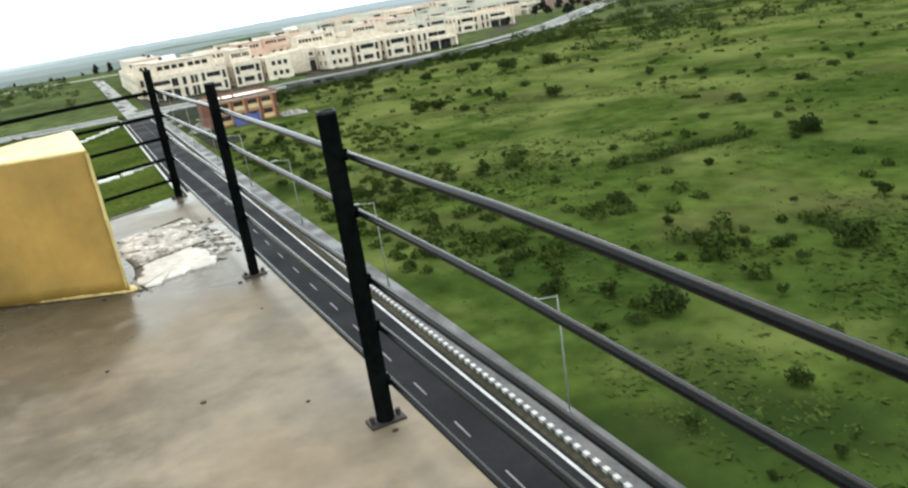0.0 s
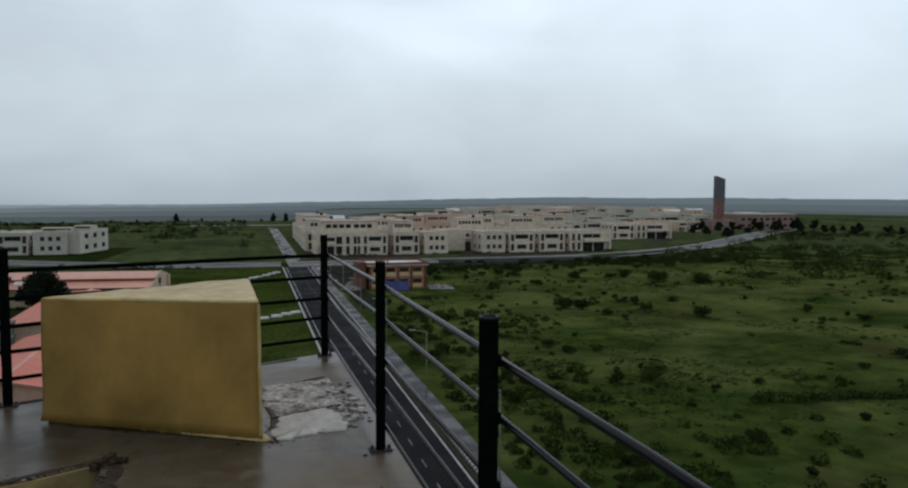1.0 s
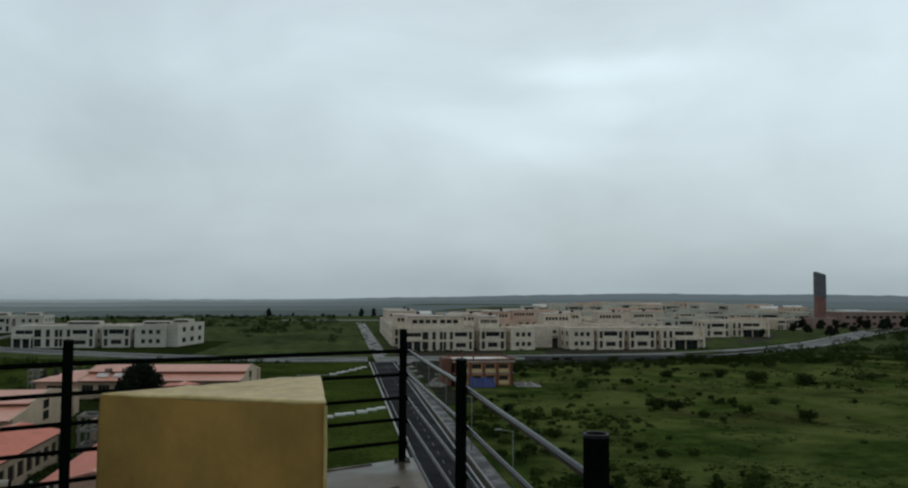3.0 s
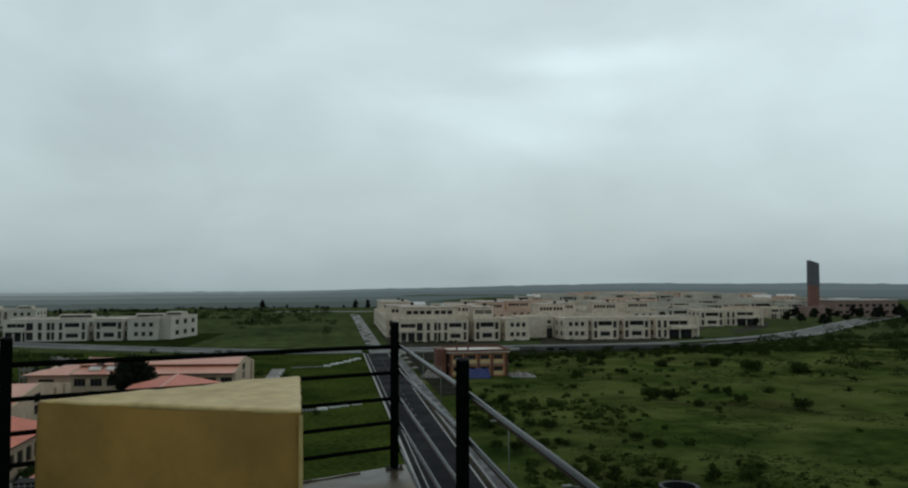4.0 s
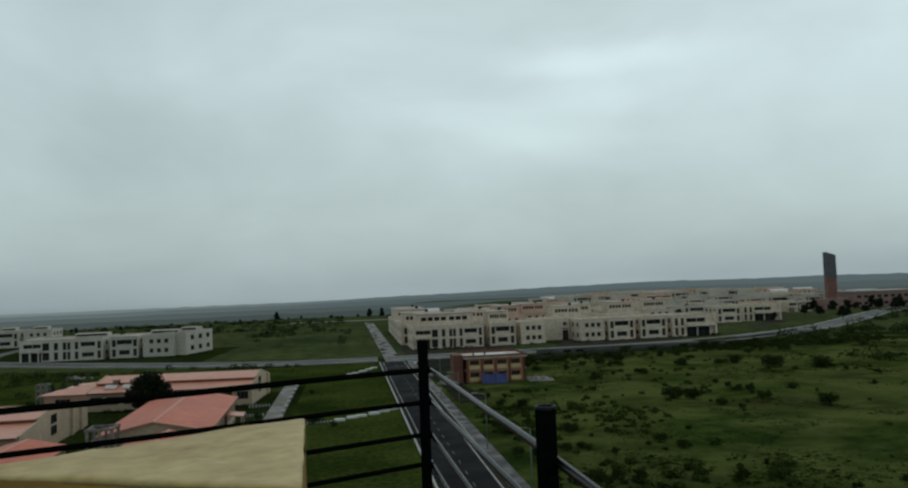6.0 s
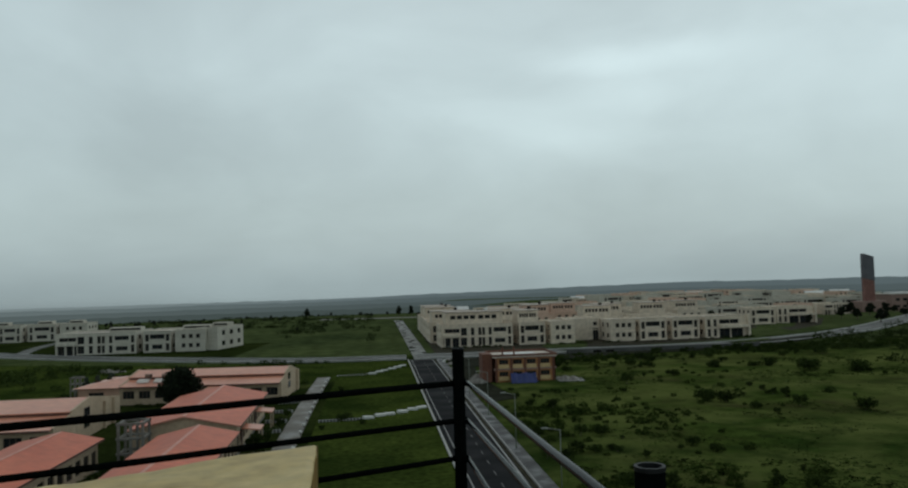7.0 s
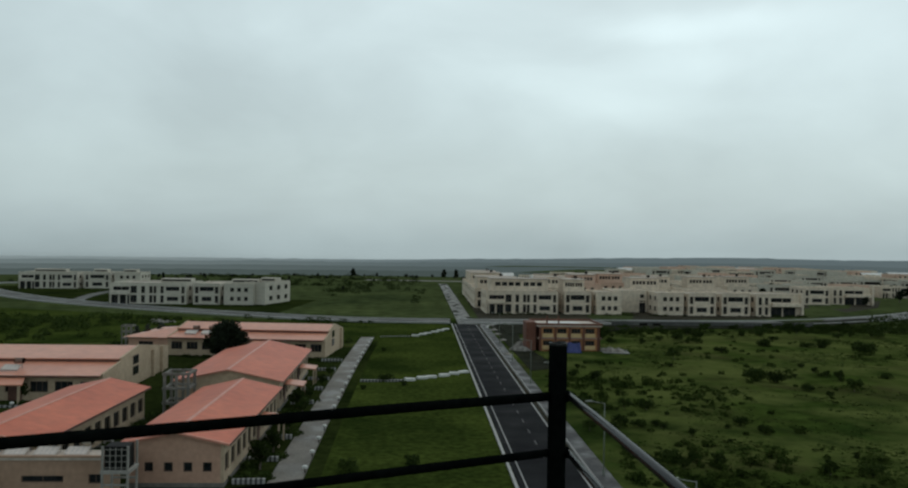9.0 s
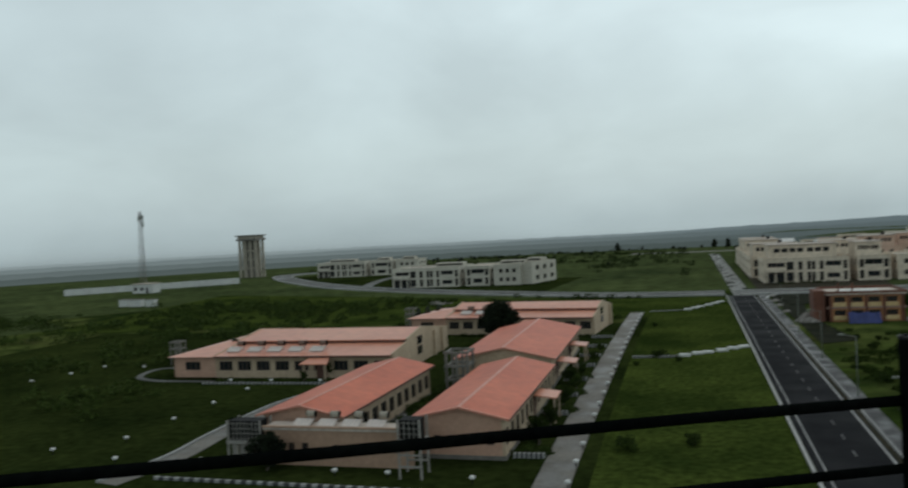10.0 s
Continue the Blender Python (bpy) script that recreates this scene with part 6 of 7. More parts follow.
        part("balcony", made(box, -w / 2 + w * 0.32, -1.35, 0.46 * h + 0.002, w / 2 - 0.72, -0.104, 0.60 * h), skin, e, "solid balcony front")
    if style in ("long", "wide"):            # porch columns and balcony front
        for f in (0.03, 0.13, 0.235):
            part("porch_column", made(box, -w / 2 + w * f, -1.3, -0.6, -w / 2 + w * f + 0.28, -1.02, 0.46 * h), skin, e)
        part("balcony", made(box, -w / 2 + w * 0.02, -1.35, 0.46 * h + 0.002, -w / 2 + w * 0.26, -0.104, 0.60 * h), skin, e, "solid balcony front")
    if upper:
        u0, ud = d * 0.35, d * 0.6
        uw = w * 0.82
        uo = [(uw * (0.08 + 0.115 * k + 0.03 * (k > 3)), uw * (0.08 + 0.115 * k + 0.03 * (k > 3) + 0.092), 1.3 + h, 2.45 + h) for k in range(7)]
        p, q = (-uw / 2, u0), (uw / 2, u0)
        part("upper_wall", made(wall, p, q, h - 0.44, h + 3.3, 0.25, uo), skin, e, "beige upper-floor wall")
        for o in uo:
            window(e, p, q, o, 0)
        part("upper_body", made(box, -uw / 2, u0 + 0.26, h - 0.44, uw / 2, u0 + ud, h + 3.3), skin, e)
        part("upper_roof", made(box, -uw / 2 - 0.3, u0 - 0.4, h + 3.3, uw / 2 + 0.3, u0 + ud + 0.3, h + 3.5), M_TOWNROOF, e, "flat upper roof slab")
        tk = part("water_tank", made(tube, (uw * 0.25, u0 + ud * 0.6, h + 3.5), (uw * 0.25, u0 + ud * 0.6, h + 4.3), 0.55, 12), M_WHITE if (int(abs(place[0])) % 3 == 0) else M_DARKSTEEL, e, "round roof water tank")
    return e


TOWN_Y = 221.5
for x0, x1, st, dy, up in ((22.7, 43.6, "wide", 0.0, True), (45.7, 53.3, "frame", 0.4, True), (55.0, 62.4, "grid", 0.2, False), (62.9, 73.0, "recess", 10.0, False),
                           (73.3, 81.0, "grid", 0.5, False), (82.2, 90.3, "frame", 0.0, False), (92.4, 100.8, "frame", 0.4, False), (102.6, 116.4, "fin", 0.0, False)):
    town_house(((x0 + x1) / 2, TOWN_Y + dy, 0), x1 - x0, 15.0, st, upper=up, h=6.5,
               label="beige two-storey house with set-back upper floor" if up else "beige two-storey flat-roofed house")
for x0, x1, st, y in ((144.3, 153.6, "frame", 273), (156.4, 171.2, "fin", 276)):
    town_house(((x0 + x1) / 2, y, 0), x1 - x0, 14.0, st, turn=-6, upper=False, h=6.2, label="beige two-storey flat-roofed house")
# long wing along the road behind the corner house
for k in range(4):
    town_house((28.0 + 0.5 * k, 241 + 19.5 * k, 0), 13.5, 16.5, ("frame", "grid")[k % 2], upper=k != 1)

# houses behind, repeated: taller ones near, low ones far
protos = [town_house((47, 249, 0), 13, 12, "frame", side=False), town_house((79, 249, 0), 12, 12, "grid", side=False),
          town_house((98, 247, 0), 15, 13, "long", side=False, upper=False, label="beige two-storey flat-roofed house"),
          town_house((64, 276, 0), 12, 12, "grid", side=False, skin=M_TOWNPINK, label="pinkish two-storey house with set-back upper floor")]
low = [town_house((62, 320, 0), 12, 11, "grid", side=False, upper=False, h=5.4, skin=M_TOWNPINK, label="pinkish low flat-roofed house"),
       town_house((84, 322, 0), 14, 12, "long", side=False, upper=False, h=5.0, label="beige low flat-roofed house"),
       town_house((102, 318, 0), 11, 12, "frame", side=False, upper=False, h=5.8, skin=M_WESTW, label="off-white low flat-roofed house"),
       town_house((122, 322, 0), 13, 11, "bars", side=False, upper=False, h=4.6, label="beige low flat-roofed house")]
rt = random.Random(5)
for j in range(12):
    y = 248 + 22 * j
    for i in range(14):
        x = 46 + 16.5 * i + rt.uniform(-4, 4) + 6 * (j % 2)
        if (j == 0 and x < 112) or (j == 1 and 54 < x < 76) or (j == 3 and 52 < x < 132):
            continue
        if x > 122 + (y - 225) * 1.45 or x > 275 or (y > 400 and x < 70):
            continue
        yy = y + rt.uniform(-7, 7) + max(0, x - 110) * 0.32
        if rt.random() < 0.17 or (x > 128 and yy < 294):
            continue
        near = yy < 300 and x < 125
        copy_thing((protos if near else low)[rt.randrange(4)], pose(x, yy, land(x, yy), 0, 0, rt.choice((0, 0, 0, 90, -90)) + rt.uniform(-7, 7)))

# the group of houses west of the road
def roof_room(e, x0, x1, y0, h):
    part("roof_room", made(box, x0, y0, h - 0.44, x1, y0 + 4.0, h + 1.1), M_WESTW, e, "low roof room")
    part("roof_window", made(box, x0 + 0.4, y0 - 0.06, h + 0.25, x1 - 0.4, y0 - 0.004, h + 0.8), M_GLASS, e, "dark window strip")


for x0, x1, st, dy, room in ((-91.0, -67.9, "wide", 0.0, (0.05, 0.47)), (-65.8, -57.9, "frame", 0.4, None), (-56.5, -47.6, "grid", 0.2, (-0.45, 0.5))):
    w = x1 - x0
    e = town_house(((x0 + x1) / 2, 243.0 + dy, 0), w, 20.0, st, upper=False, h=6.4, skin=M_WESTW, label="off-white two-storey terrace house with flat roof")
    if room:
        roof_room(e, w * room[0], w * room[1], 9.0, 6.4)
e = town_house((-47.6, 245.6, 0), 7.0, 18.0, "plain", turn=-17.0, h=6.9, upper=False, skin=M_WESTW, label="off-white two-storey corner house with many side windows")
roof_room(e, -2.6, 2.6, 9.0, 6.9)
for x0, x1, st, y in ((-153, -131, "wide", 317), (-129.6, -119.5, "frame", 321), (-118, -108, "grid", 322)):
    w = x1 - x0
    e = town_house(((x0 + x1) / 2, y, 0), w, 16.0, st, turn=4, upper=False, h=6.4, skin=M_WESTW, label="off-white two-storey terrace house with flat roof")
    roof_room(e, -w * 0.35, w * 0.2, 7.0, 6.4)

# pale sheds at the far end of the town
for x, y, w in ((239, 482, 20), (196, 440, 16), (150, 500, 22), (60, 505, 20), (262, 420, 12), (284, 430, 12)):
    sh = thing("white_shed", (x, y, land(x, y) - 1.0), "long low white-roofed shed beyond the houses", "shed", "white sheds")
    part("wall", made(box, -w / 2, 0, -1, w / 2, 9, 4.0), M_WHITE, sh)
    bm = bmesh.new()
    slab(bm, [(-w / 2 - .4, -0.5, 4.05), (w / 2 + .4, -0.5, 4.05), (w / 2 + .4, 4.5, 6.0), (-w / 2 - .4, 4.5, 6.0)], 0.15)
    slab(bm, [(-w / 2 - .4, 4.5, 6.0), (w / 2 + .4, 4.5, 6.0), (w / 2 + .4, 9.5, 4.05), (-w / 2 - .4, 9.5, 4.05)], 0.15)
    part("roof", bm, M_WHITE, sh, "white sheet roof")


# ---- rust-red tower and the brick building beside it ----
def slab_tower():
    e = thing("slab_tower", (233.6, 332, 0), "tall rust-red slab tower with slanted top", "tower")
    bm = bmesh.new()
    prof = [(-2.5, -1), (2.4, -1), (2.3, 25.3), (-2.4, 26.8)]
    lo = [bm.verts.new((x, 0, z)) for x, z in prof]
    hi = [bm.verts.new((x, 2.4, z)) for x, z in prof]
    bm.faces.new(lo), bm.faces.new(hi[::-1])
    for i in range(4):
        j = (i + 1) % 4
        bm.faces.new((lo[i], hi[i], hi[j], lo[j]))
    part("shaft", bm, M_TOWER, e, "rust-red shaft")
    bm = bmesh.new()
    prof = [(-2.56, 15.4), (2.42, 14.2), (2.36, 25.4), (-2.46, 26.9)]
    lo = [bm.verts.new((x, -0.2, z)) for x, z in prof]
    hi = [bm.verts.new((x, 2.5, z)) for x, z in prof]
    bm.faces.new(lo), bm.faces.new(hi[::-1])
    for i in range(4):
        j = (i + 1) % 4
        bm.faces.new((lo[i], hi[i], hi[j], lo[j]))
    part("cladding", bm, M_SLATE, e, "dark slate-grey upper cladding")
    for x in (-1.7, -0.3, 1.1):
        part("rib", made(box, x, -0.15, 1.0, x + 0.4, -0.002, 14.0), M_TOWER, e, "upright rib")
    part("base", made(box, -6, -2.5, -1, 6, 6, 5.0), M_FARBRICK, e, "red-brown base building")
    return e


slab_tower()
bb = thing("brick_building", (264, 336, 0), "long red-brown brick building with pale roof", "building")
bops = [(2 + 3.6 * k, 4.2 + 3.6 * k, z, z + 1.3) for k in range(9) for z in (1.2, 4.4)]
part("wall", made(wall, (-17, 0), (17, 0), -1, 7.4, 0.3, bops), M_FARBRICK, bb)
for o in bops:
    window(bb, (-17, 0), (17, 0), o, 1)
part("body", made(box, -17, 0.31, -1, 17, 14, 7.3), M_FARBRICK, bb)
part("roof", made(box, -17.5, -0.6, 7.41, 17.5, 14.5, 7.7), M_TOWNROOF, bb, "flat roof slab")
part("roof_sheet", made(box, -14, 2, 7.71, -2, 10, 8.4), M_WHITE, bb, "white raised roof")


# ---- water tower, mast and long pale wall in the west ----
def water_tower():
    e = thing("water_tower", (-208.2, 352, 0), "raw concrete water tower on columns", "water tower")
    for i in range(4):
        for j in range(3):
            x, y = -3.75 + 2.5 * i, 3.0 * j
            part("column", made(box, x - 0.40, y - 0.45, -1, x + 0.40, y + 0.45, 16.5), M_TOWERC, e)
    for z in (3.5, 7.5, 11.5):
        part("ring_beam", made(box, -4.25, -0.3, z, 4.25, 0.3, z + 0.6), M_TOWERC, e)
        part("ring_beam", made(box, -4.25, 5.7, z, 4.25, 6.3, z + 0.6), M_TOWERC, e)
    part("core", made(box, -1.4, 1.8, -1, 1.4, 4.2, 16.4), M_CONC, e, "grey concrete core")
    part("tank_slab", made(box, -4.7, -1.2, 16.5, 4.7, 7.2, 17.4), M_CONC, e)
    part("tank", made(box, -4.2, -0.6, 17.41, 4.2, 6.6, 18.6), M_TOWERC, e)
    part("cap", made(box, -5.0, -1.4, 18.61, 5.0, 7.4, 19.1), M_CONC, e)
    e.matrix_basis = e.matrix_basis @ Matrix.Diagonal((1.2, 1.2, 1.1, 1))
    return e


water_tower()


def mast():
    e = thing("radio_mast", (-202.3, 262, 0), "tall grey lattice radio mast", "mast")
    H, w0, w1 = 32.0, 1.6, 0.55
    wd = lambda z: w0 + (w1 - w0) * z / H
    for k in range(3):
        a = 2 * math.pi * k / 3
        part("leg", made(tube, (wd(0) * math.cos(a), wd(0) * math.sin(a), -0.5), (w1 * math.cos(a), w1 * math.sin(a), H), 0.09, 6), M_CONC, e)
    for i in range(18):
        z0, z1 = H * i / 18, H * (i + 1) / 18
        bm = bmesh.new()
        for k in range(3):
            a, b = 2 * math.pi * k / 3, 2 * math.pi * (k + 1) / 3
            tube(bm, (wd(z0) * math.cos(a), wd(z0) * math.sin(a), z0), (wd(z1) * math.cos(b), wd(z1) * math.sin(b), z1), 0.05, 4)
            tube(bm, (wd(z1) * math.cos(a), wd(z1) * math.sin(a), z1), (wd(z1) * math.cos(b), wd(z1) * math.sin(b), z1), 0.05, 4)
        part("lattice_bay", bm, M_CONC, e)
    for k, z in ((0, 29.5), (1, 29.5), (2, 29.2), (0, 27.0)):
        a = 2 * math.pi * k / 3 + 0.5
        part("antenna_panel", made(box, 0.9 * math.cos(a) - 0.22, 0.9 * math.sin(a) - 0.22, z - 1.1, 0.9 * math.cos(a) + 0.22, 0.9 * math.sin(a) + 0.22, z + 1.1), M_LAMPHEAD, e, "pale antenna panel")
    return e


mast()
hut = thing("equipment_hut", (-201, 259, 0), "small white equipment hut below the mast", "hut")
ho = [(0.8, 2.2, 1.0, 2.2), (3.6, 5.0, 1.0, 2.2), (6.2, 7.2, 0.0, 2.2)]
part("wall", made(wall, (-4.5, 0), (4.5, 0), -0.3, 3.4, 0.3, ho), M_WHITE, hut)
for o in ho:
    window(hut, (-4.5, 0), (4.5, 0), o, 1)
part("body", made(box, -4.5, 0.5, -0.3, 4.5, 5, 3.4), M_WHITE, hut)
part("roof", made(box, -4.8, -0.4, 3.41, 4.8, 5.3, 3.7), M_TOWNROOF, hut, "flat roof slab")
for x, y, w in ((-166, 204, 3.4), (-161, 203, 4.0), (-155, 202, 2.6)):
    b = thing("white_box_hut", (x, y, 0), "low white utility box in the field", "hut", "white utility boxes")
    part("body", made(box, -w / 2, 0, -0.2, w / 2, 2.2, 2.0), M_WHITE, b)
    part("lid", made(box, -w / 2 - 0.15, -0.15, 2.01, w / 2 + 0.15, 2.35, 2.15), M_CONC, b)
bm = bmesh.new()
wall(bm, (-237, 258), (-182, 299), -0.5, 2.4, 0.3)
tagged(obj("wall_field", bm, M_WHITE), "long pale boundary wall in the field", "wall", kind="structure")

# culvert head below the side road
cul = thing("culvert_wall", (78.3, 190.6, 0), "low pale concrete culvert wall with two dark openings", "wall", kind="structure")
part("wall", made(wall, (-27, 0), (25, 0), -0.2, 0.95, 0.4, [(7.0, 9.2, -0.2, 0.62), (10.4, 12.6, -0.2, 0.62)]), M_SIDE, cul)
part("coping", made(box, -27, -0.08, 0.951, 25, 0.48, 1.05), M_SIDE, cul)
# near-black sheet behind the openings stands in for the shade inside
part("culvert_back", made(box, -21, 1.6, -0.2, -13, 1.8, 0.9), M_DARKSTEEL, cul, "near-black sheet for the shade inside the culvert")
# broken masonry heaps left by builders near the west road
for k in range(5):
    mound((-60.2 + 1.1 * k, 187.0 + 0.9 * math.sin(k * 2.1), 0), 0.9 + 0.25 * (k % 2), 0.9 - 0.12 * k, 40 + k, "pale heap of broken masonry near the side road")

# mud lying across the unfinished road, and the pale track at its far end
bm = bmesh.new()
rm = random.Random(61)
for k in range(26):
    y = 200 + 8.0 * k + rm.uniform(-2, 2)
    x, w, l = road_c(y) + rm.uniform(-1.6, 1.6), rm.uniform(0.5, 1.5), rm.uniform(1.0, 3.2)
    prism(bm, [(x + w * rm.uniform(0.7, 1.2) * math.cos(a * 0.785), y + l * rm.uniform(0.7, 1.2) * math.sin(a * 0.785)) for a in range(8)], -0.05, lambda px, py: land(px, py) + 0.036)
tagged(obj("mud_patches", bm, M_SOIL), "dark mud patches on the unfinished road", "mud", kind="stuff")
setting("track", curve_pts([(-24, 470), (0, 467), (30, 464), (62, 470)]), -5.0, 5.0, -0.2, 0.08, M_RUBBLE, "pale earth track across the plain", "track")

# ---- street lamps ----
def street_lamp():
    e = thing("street_lamp", (0, 0, 0), "slim pale street lamp with a single arm", "street lamp", "street lamps along the road")
    part("pole", made(tube, (0, 0, -0.1), (0, 0, 6.0), 0.05, 10, 0.035), M_LAMPHEAD, e, "tapered pale pole", smooth=True)
    part("base", made(tube, (0, 0, 0.0), (0, 0, 0.5), 0.12, 10, 0.10), M_LAMPHEAD, e)
    part("arm", made(tube, (0, 0, 5.96), (-1.10, 0, 6.14), 0.03, 8), M_LAMPHEAD, e)
    bm = bmesh.new()
    box(bm, -1.66, -0.13, 6.10, -1.00, 0.13, 6.22)
    part("lamp_head", bm, M_LAMPHEAD, e, "flat pale lamp head", bevel=0.03)
    return e


lamp = street_lamp()
for k in range(7):
    y = 18.1 + 21.9 * k
    m = pose(road_c(y) + 4.1, y, 0.14 if y < 190 else 0)
    if k == 0:
        lamp.matrix_basis = m
    else:
        copy_thing(lamp, m)


# ---- white garden lamps ----
def garden_lamp(place):
    e = thing("garden_lamp", place, "short garden lamp with a white globe", "garden lamp", "garden lamps")
    part("post", made(tube, (0, 0, -0.05), (0, 0, 0.38), 0.05, 8), M_DARKSTEEL, e)
    bm = bmesh.new()
    bmesh.ops.create_icosphere(bm, subdivisions=2, radius=0.20, matrix=Matrix.Translation((0, 0, 0.5)) @ Matrix.Diagonal((1.25, 1.25, 0.85, 1)))
    part("globe", bm, M_WHITE, e, "white globe", smooth=True)
    return e


gl = garden_lamp((-62.0, 52.5, 0))
spots = [(-52.4, 61.2 + 7.5 * k) for k in range(4)] + [(-57.0, 56.8), (-48.6, 54.9), (-27.2, 53.8), (-22.7, 53.7), (-15.8, 53.2), (-58, 89.0), (-52, 89.0), (-45, 89)]
spots += [(path_c(y) + 1.28, y) for y in range(48, 156, 5)]
spots += [(-79, 99), (-86.2, 99.1), (-89.4, 88), (-87.5, 93.5), (-72, 112), (-40.4, 55.4), (-38.6, 54.6)]
for x, y in spots:
    copy_thing(gl, pose(x, y, 0.0))

# ---- rows of white stones and slabs crossing the lawn ----
for (xa, ya), (xb, yb), n, size in (((0.3, 108.2), (8.6, 115.2), 6, (1.55, 0.85, 0.36)), ((1.8, 163.0), (9.0, 176.5), 6, (1.6, 0.9, 0.32))):
    for k in range(n):
        s = k / (n - 1)
        x, y = xa + (xb - xa) * s, ya + (yb - ya) * s
        bm = bmesh.new()
        box(bm, -size[0] / 2, -size[1] / 2, -0.1, size[0] / 2, size[1] / 2, size[2])
        o = obj("stone_slab", bm, M_WHITE, bevel=0.06)
        o.matrix_basis = pose(x + 0.15 * math.sin(k * 2.3), y + 0.35 * math.sin(k * 1.7), -0.04 * (k % 3), 2 * (k % 2), 3 - 2 * (k % 3), 12 + 14 * math.sin(k * 2.9))
        tagged(o, "white painted stone slab lying on the lawn", "slab", "white slabs on the lawn")
kerb_row("stone_row", "row of small white stones crossing the lawn", (-6.6, 107.0), (-0.6, 107.4), 26, (0.3, 0.3))
kerb_row("stone_row", "row of small white stones crossing the lawn", (-5.6, 161.3), (0.9, 162.2), 20, (0.25, 0.2))


# ---- plants ----
def leaf_cloud(bm, clumps, leaf, rnd, per):
    """Small leaf faces gathered in uneven clumps: (centre, radius)."""
    for (c, r) in clumps:
        for _ in range(per):
            d = Vector((rnd.gauss(0, 1), rnd.gauss(0, 1), rnd.gauss(0, 1))).normalized() * r * rnd.uniform(0.55, 1.08)
            p = Vector(c) + Vector((d.x, d.y, d.z * 0.8))
            q = Euler((rnd.uniform(0, 3.1), rnd.uniform(0, 3.1), rnd.uniform(0, 6.2))).to_matrix()
            s = leaf * rnd.uniform(0.6, 1.4)
            v = [bm.verts.new(p + q @ Vector(w)) for w in ((-s, 0, 0), (0, -s * 0.55, s * 0.15), (s, 0, 0), (0, s * 0.55, s * 0.15))]
            bm.faces.new(v)


def make_bush(seed, r, h, leaf=0.16, per=46, n=9):
    rnd = random.Random(seed)
    e = thing("bush", (0, 0, 0), "dark green wild bush standing in rough grass", "bush", "bushes in the field")
    part("stem", made(tube, (0, 0, -0.4), (0.1 * r, 0.05 * r, h * 0.6), 0.07, 6, 0.02), M_BARK, e)
    clumps = []
    for k in range(n):
        a, q = rnd.uniform(0, 6.28), rnd.uniform(0.1, 0.75)
        clumps.append(((r * q * math.cos(a), r * q * math.sin(a), h * rnd.uniform(0.22, 0.72)), r * rnd.uniform(0.28, 0.5)))
    bm = bmesh.new()
    leaf_cloud(bm, clumps, leaf, rnd, per)
    part("foliage", bm, M_LEAF, e, "dense dark green leaves")
    return e


bushes = [make_bush(1, 1.3, 1.5), make_bush(2, 1.7, 1.4, n=12), make_bush(3, 1.0, 1.9), make_bush(4, 2.3, 1.7, 0.2, 50, 15), make_bush(5, 0.8, 1.0, 0.12, 40, 6), make_bush(6, 1.5, 2.6, 0.17, 50, 11)]
known = [(37.9, 42.5, 1), (64.8, 46.0, 3), (74.4, 65.4, 1), (39.7, 61.8, 1), (36.3, 62.5, 2), (41.5, 23.5, 3), (68.7, 97.3, 3), (38.2, 43.2, 4)]
placed = []
used = [False] * 6
rb = random.Random(77)


def put_bush(i, x, y, s):
    m = pose(x, y, -0.05, 0, 0, rb.uniform(0, 360)) @ Matrix.Diagonal((s, s, s * rb.uniform(0.8, 1.15), 1))
    if not used[i]:
        bushes[i].matrix_basis = m
        used[i] = True
    else:
        c = copy_thing(bushes[i], pose(0, 0, 0))
        c.matrix_basis = m
    placed.append((x, y))


for x, y, i in known:
    put_bush(i, x, y, 0.75)
for x, y, i, s in ((86.5, 140.0, 3, 1.15), (94.3, 136.3, 3, 1.2), (84.1, 151.1, 3, 0.8), (80.2, 149.7, 1, 0.9), (72.8, 112.5, 1, 0.8), (61.7, 101.8, 5, 0.8),
                   (51.7, 110.4, 3, 0.9), (53.9, 108.8, 3, 0.8), (59.0, 141.1, 1, 0.8), (65.1, 111.4, 2, 0.8), (64.6, 118.1, 4, 1.0), (64.4, 114.1, 4, 1.0),
                   (65.2, 123.0, 4, 1.0)):
    put_bush(i, x, y, s)
while len(placed) < 215:
    y = rb.uniform(-10, 205) if rb.random() < 0.75 else rb.uniform(60, 260)
    x = road_c(y) + 7 + abs(rb.gauss(0, 1)) * (25 + y * 0.55)
    if x > 300 or (20 < x < 46 and 132 < y < 190) or y > 180 + max(0, (x - 100) * 0.55) or (x < 24 and y > 110):
        continue
    # they gather in drifts, with bare grass between
    if noise.noise(Vector((x / 30, y / 30, 2))) < rb.uniform(-0.35, 0.15):
        continue
    put_bush(rb.randrange(6), x, y, (rb.uniform(0.3, 0.85) if y > 60 else rb.uniform(0.25, 0.6)) * rb.choice((0.55, 0.8, 1.0)))


# shrubs on the lawn and in the rough ground beyond the school
for x, y, s in ((-4.9, 63.2, 0.8), (0.4, 64.9, 0.8), (-3.0, 107.6, 0.75), (-0.4, 104.5, 0.55), (-4.2, 139.2, 0.5), (-6.0, 101.5, 0.5)):
    put_bush(rb.choice((0, 1, 4)), x, y, s)


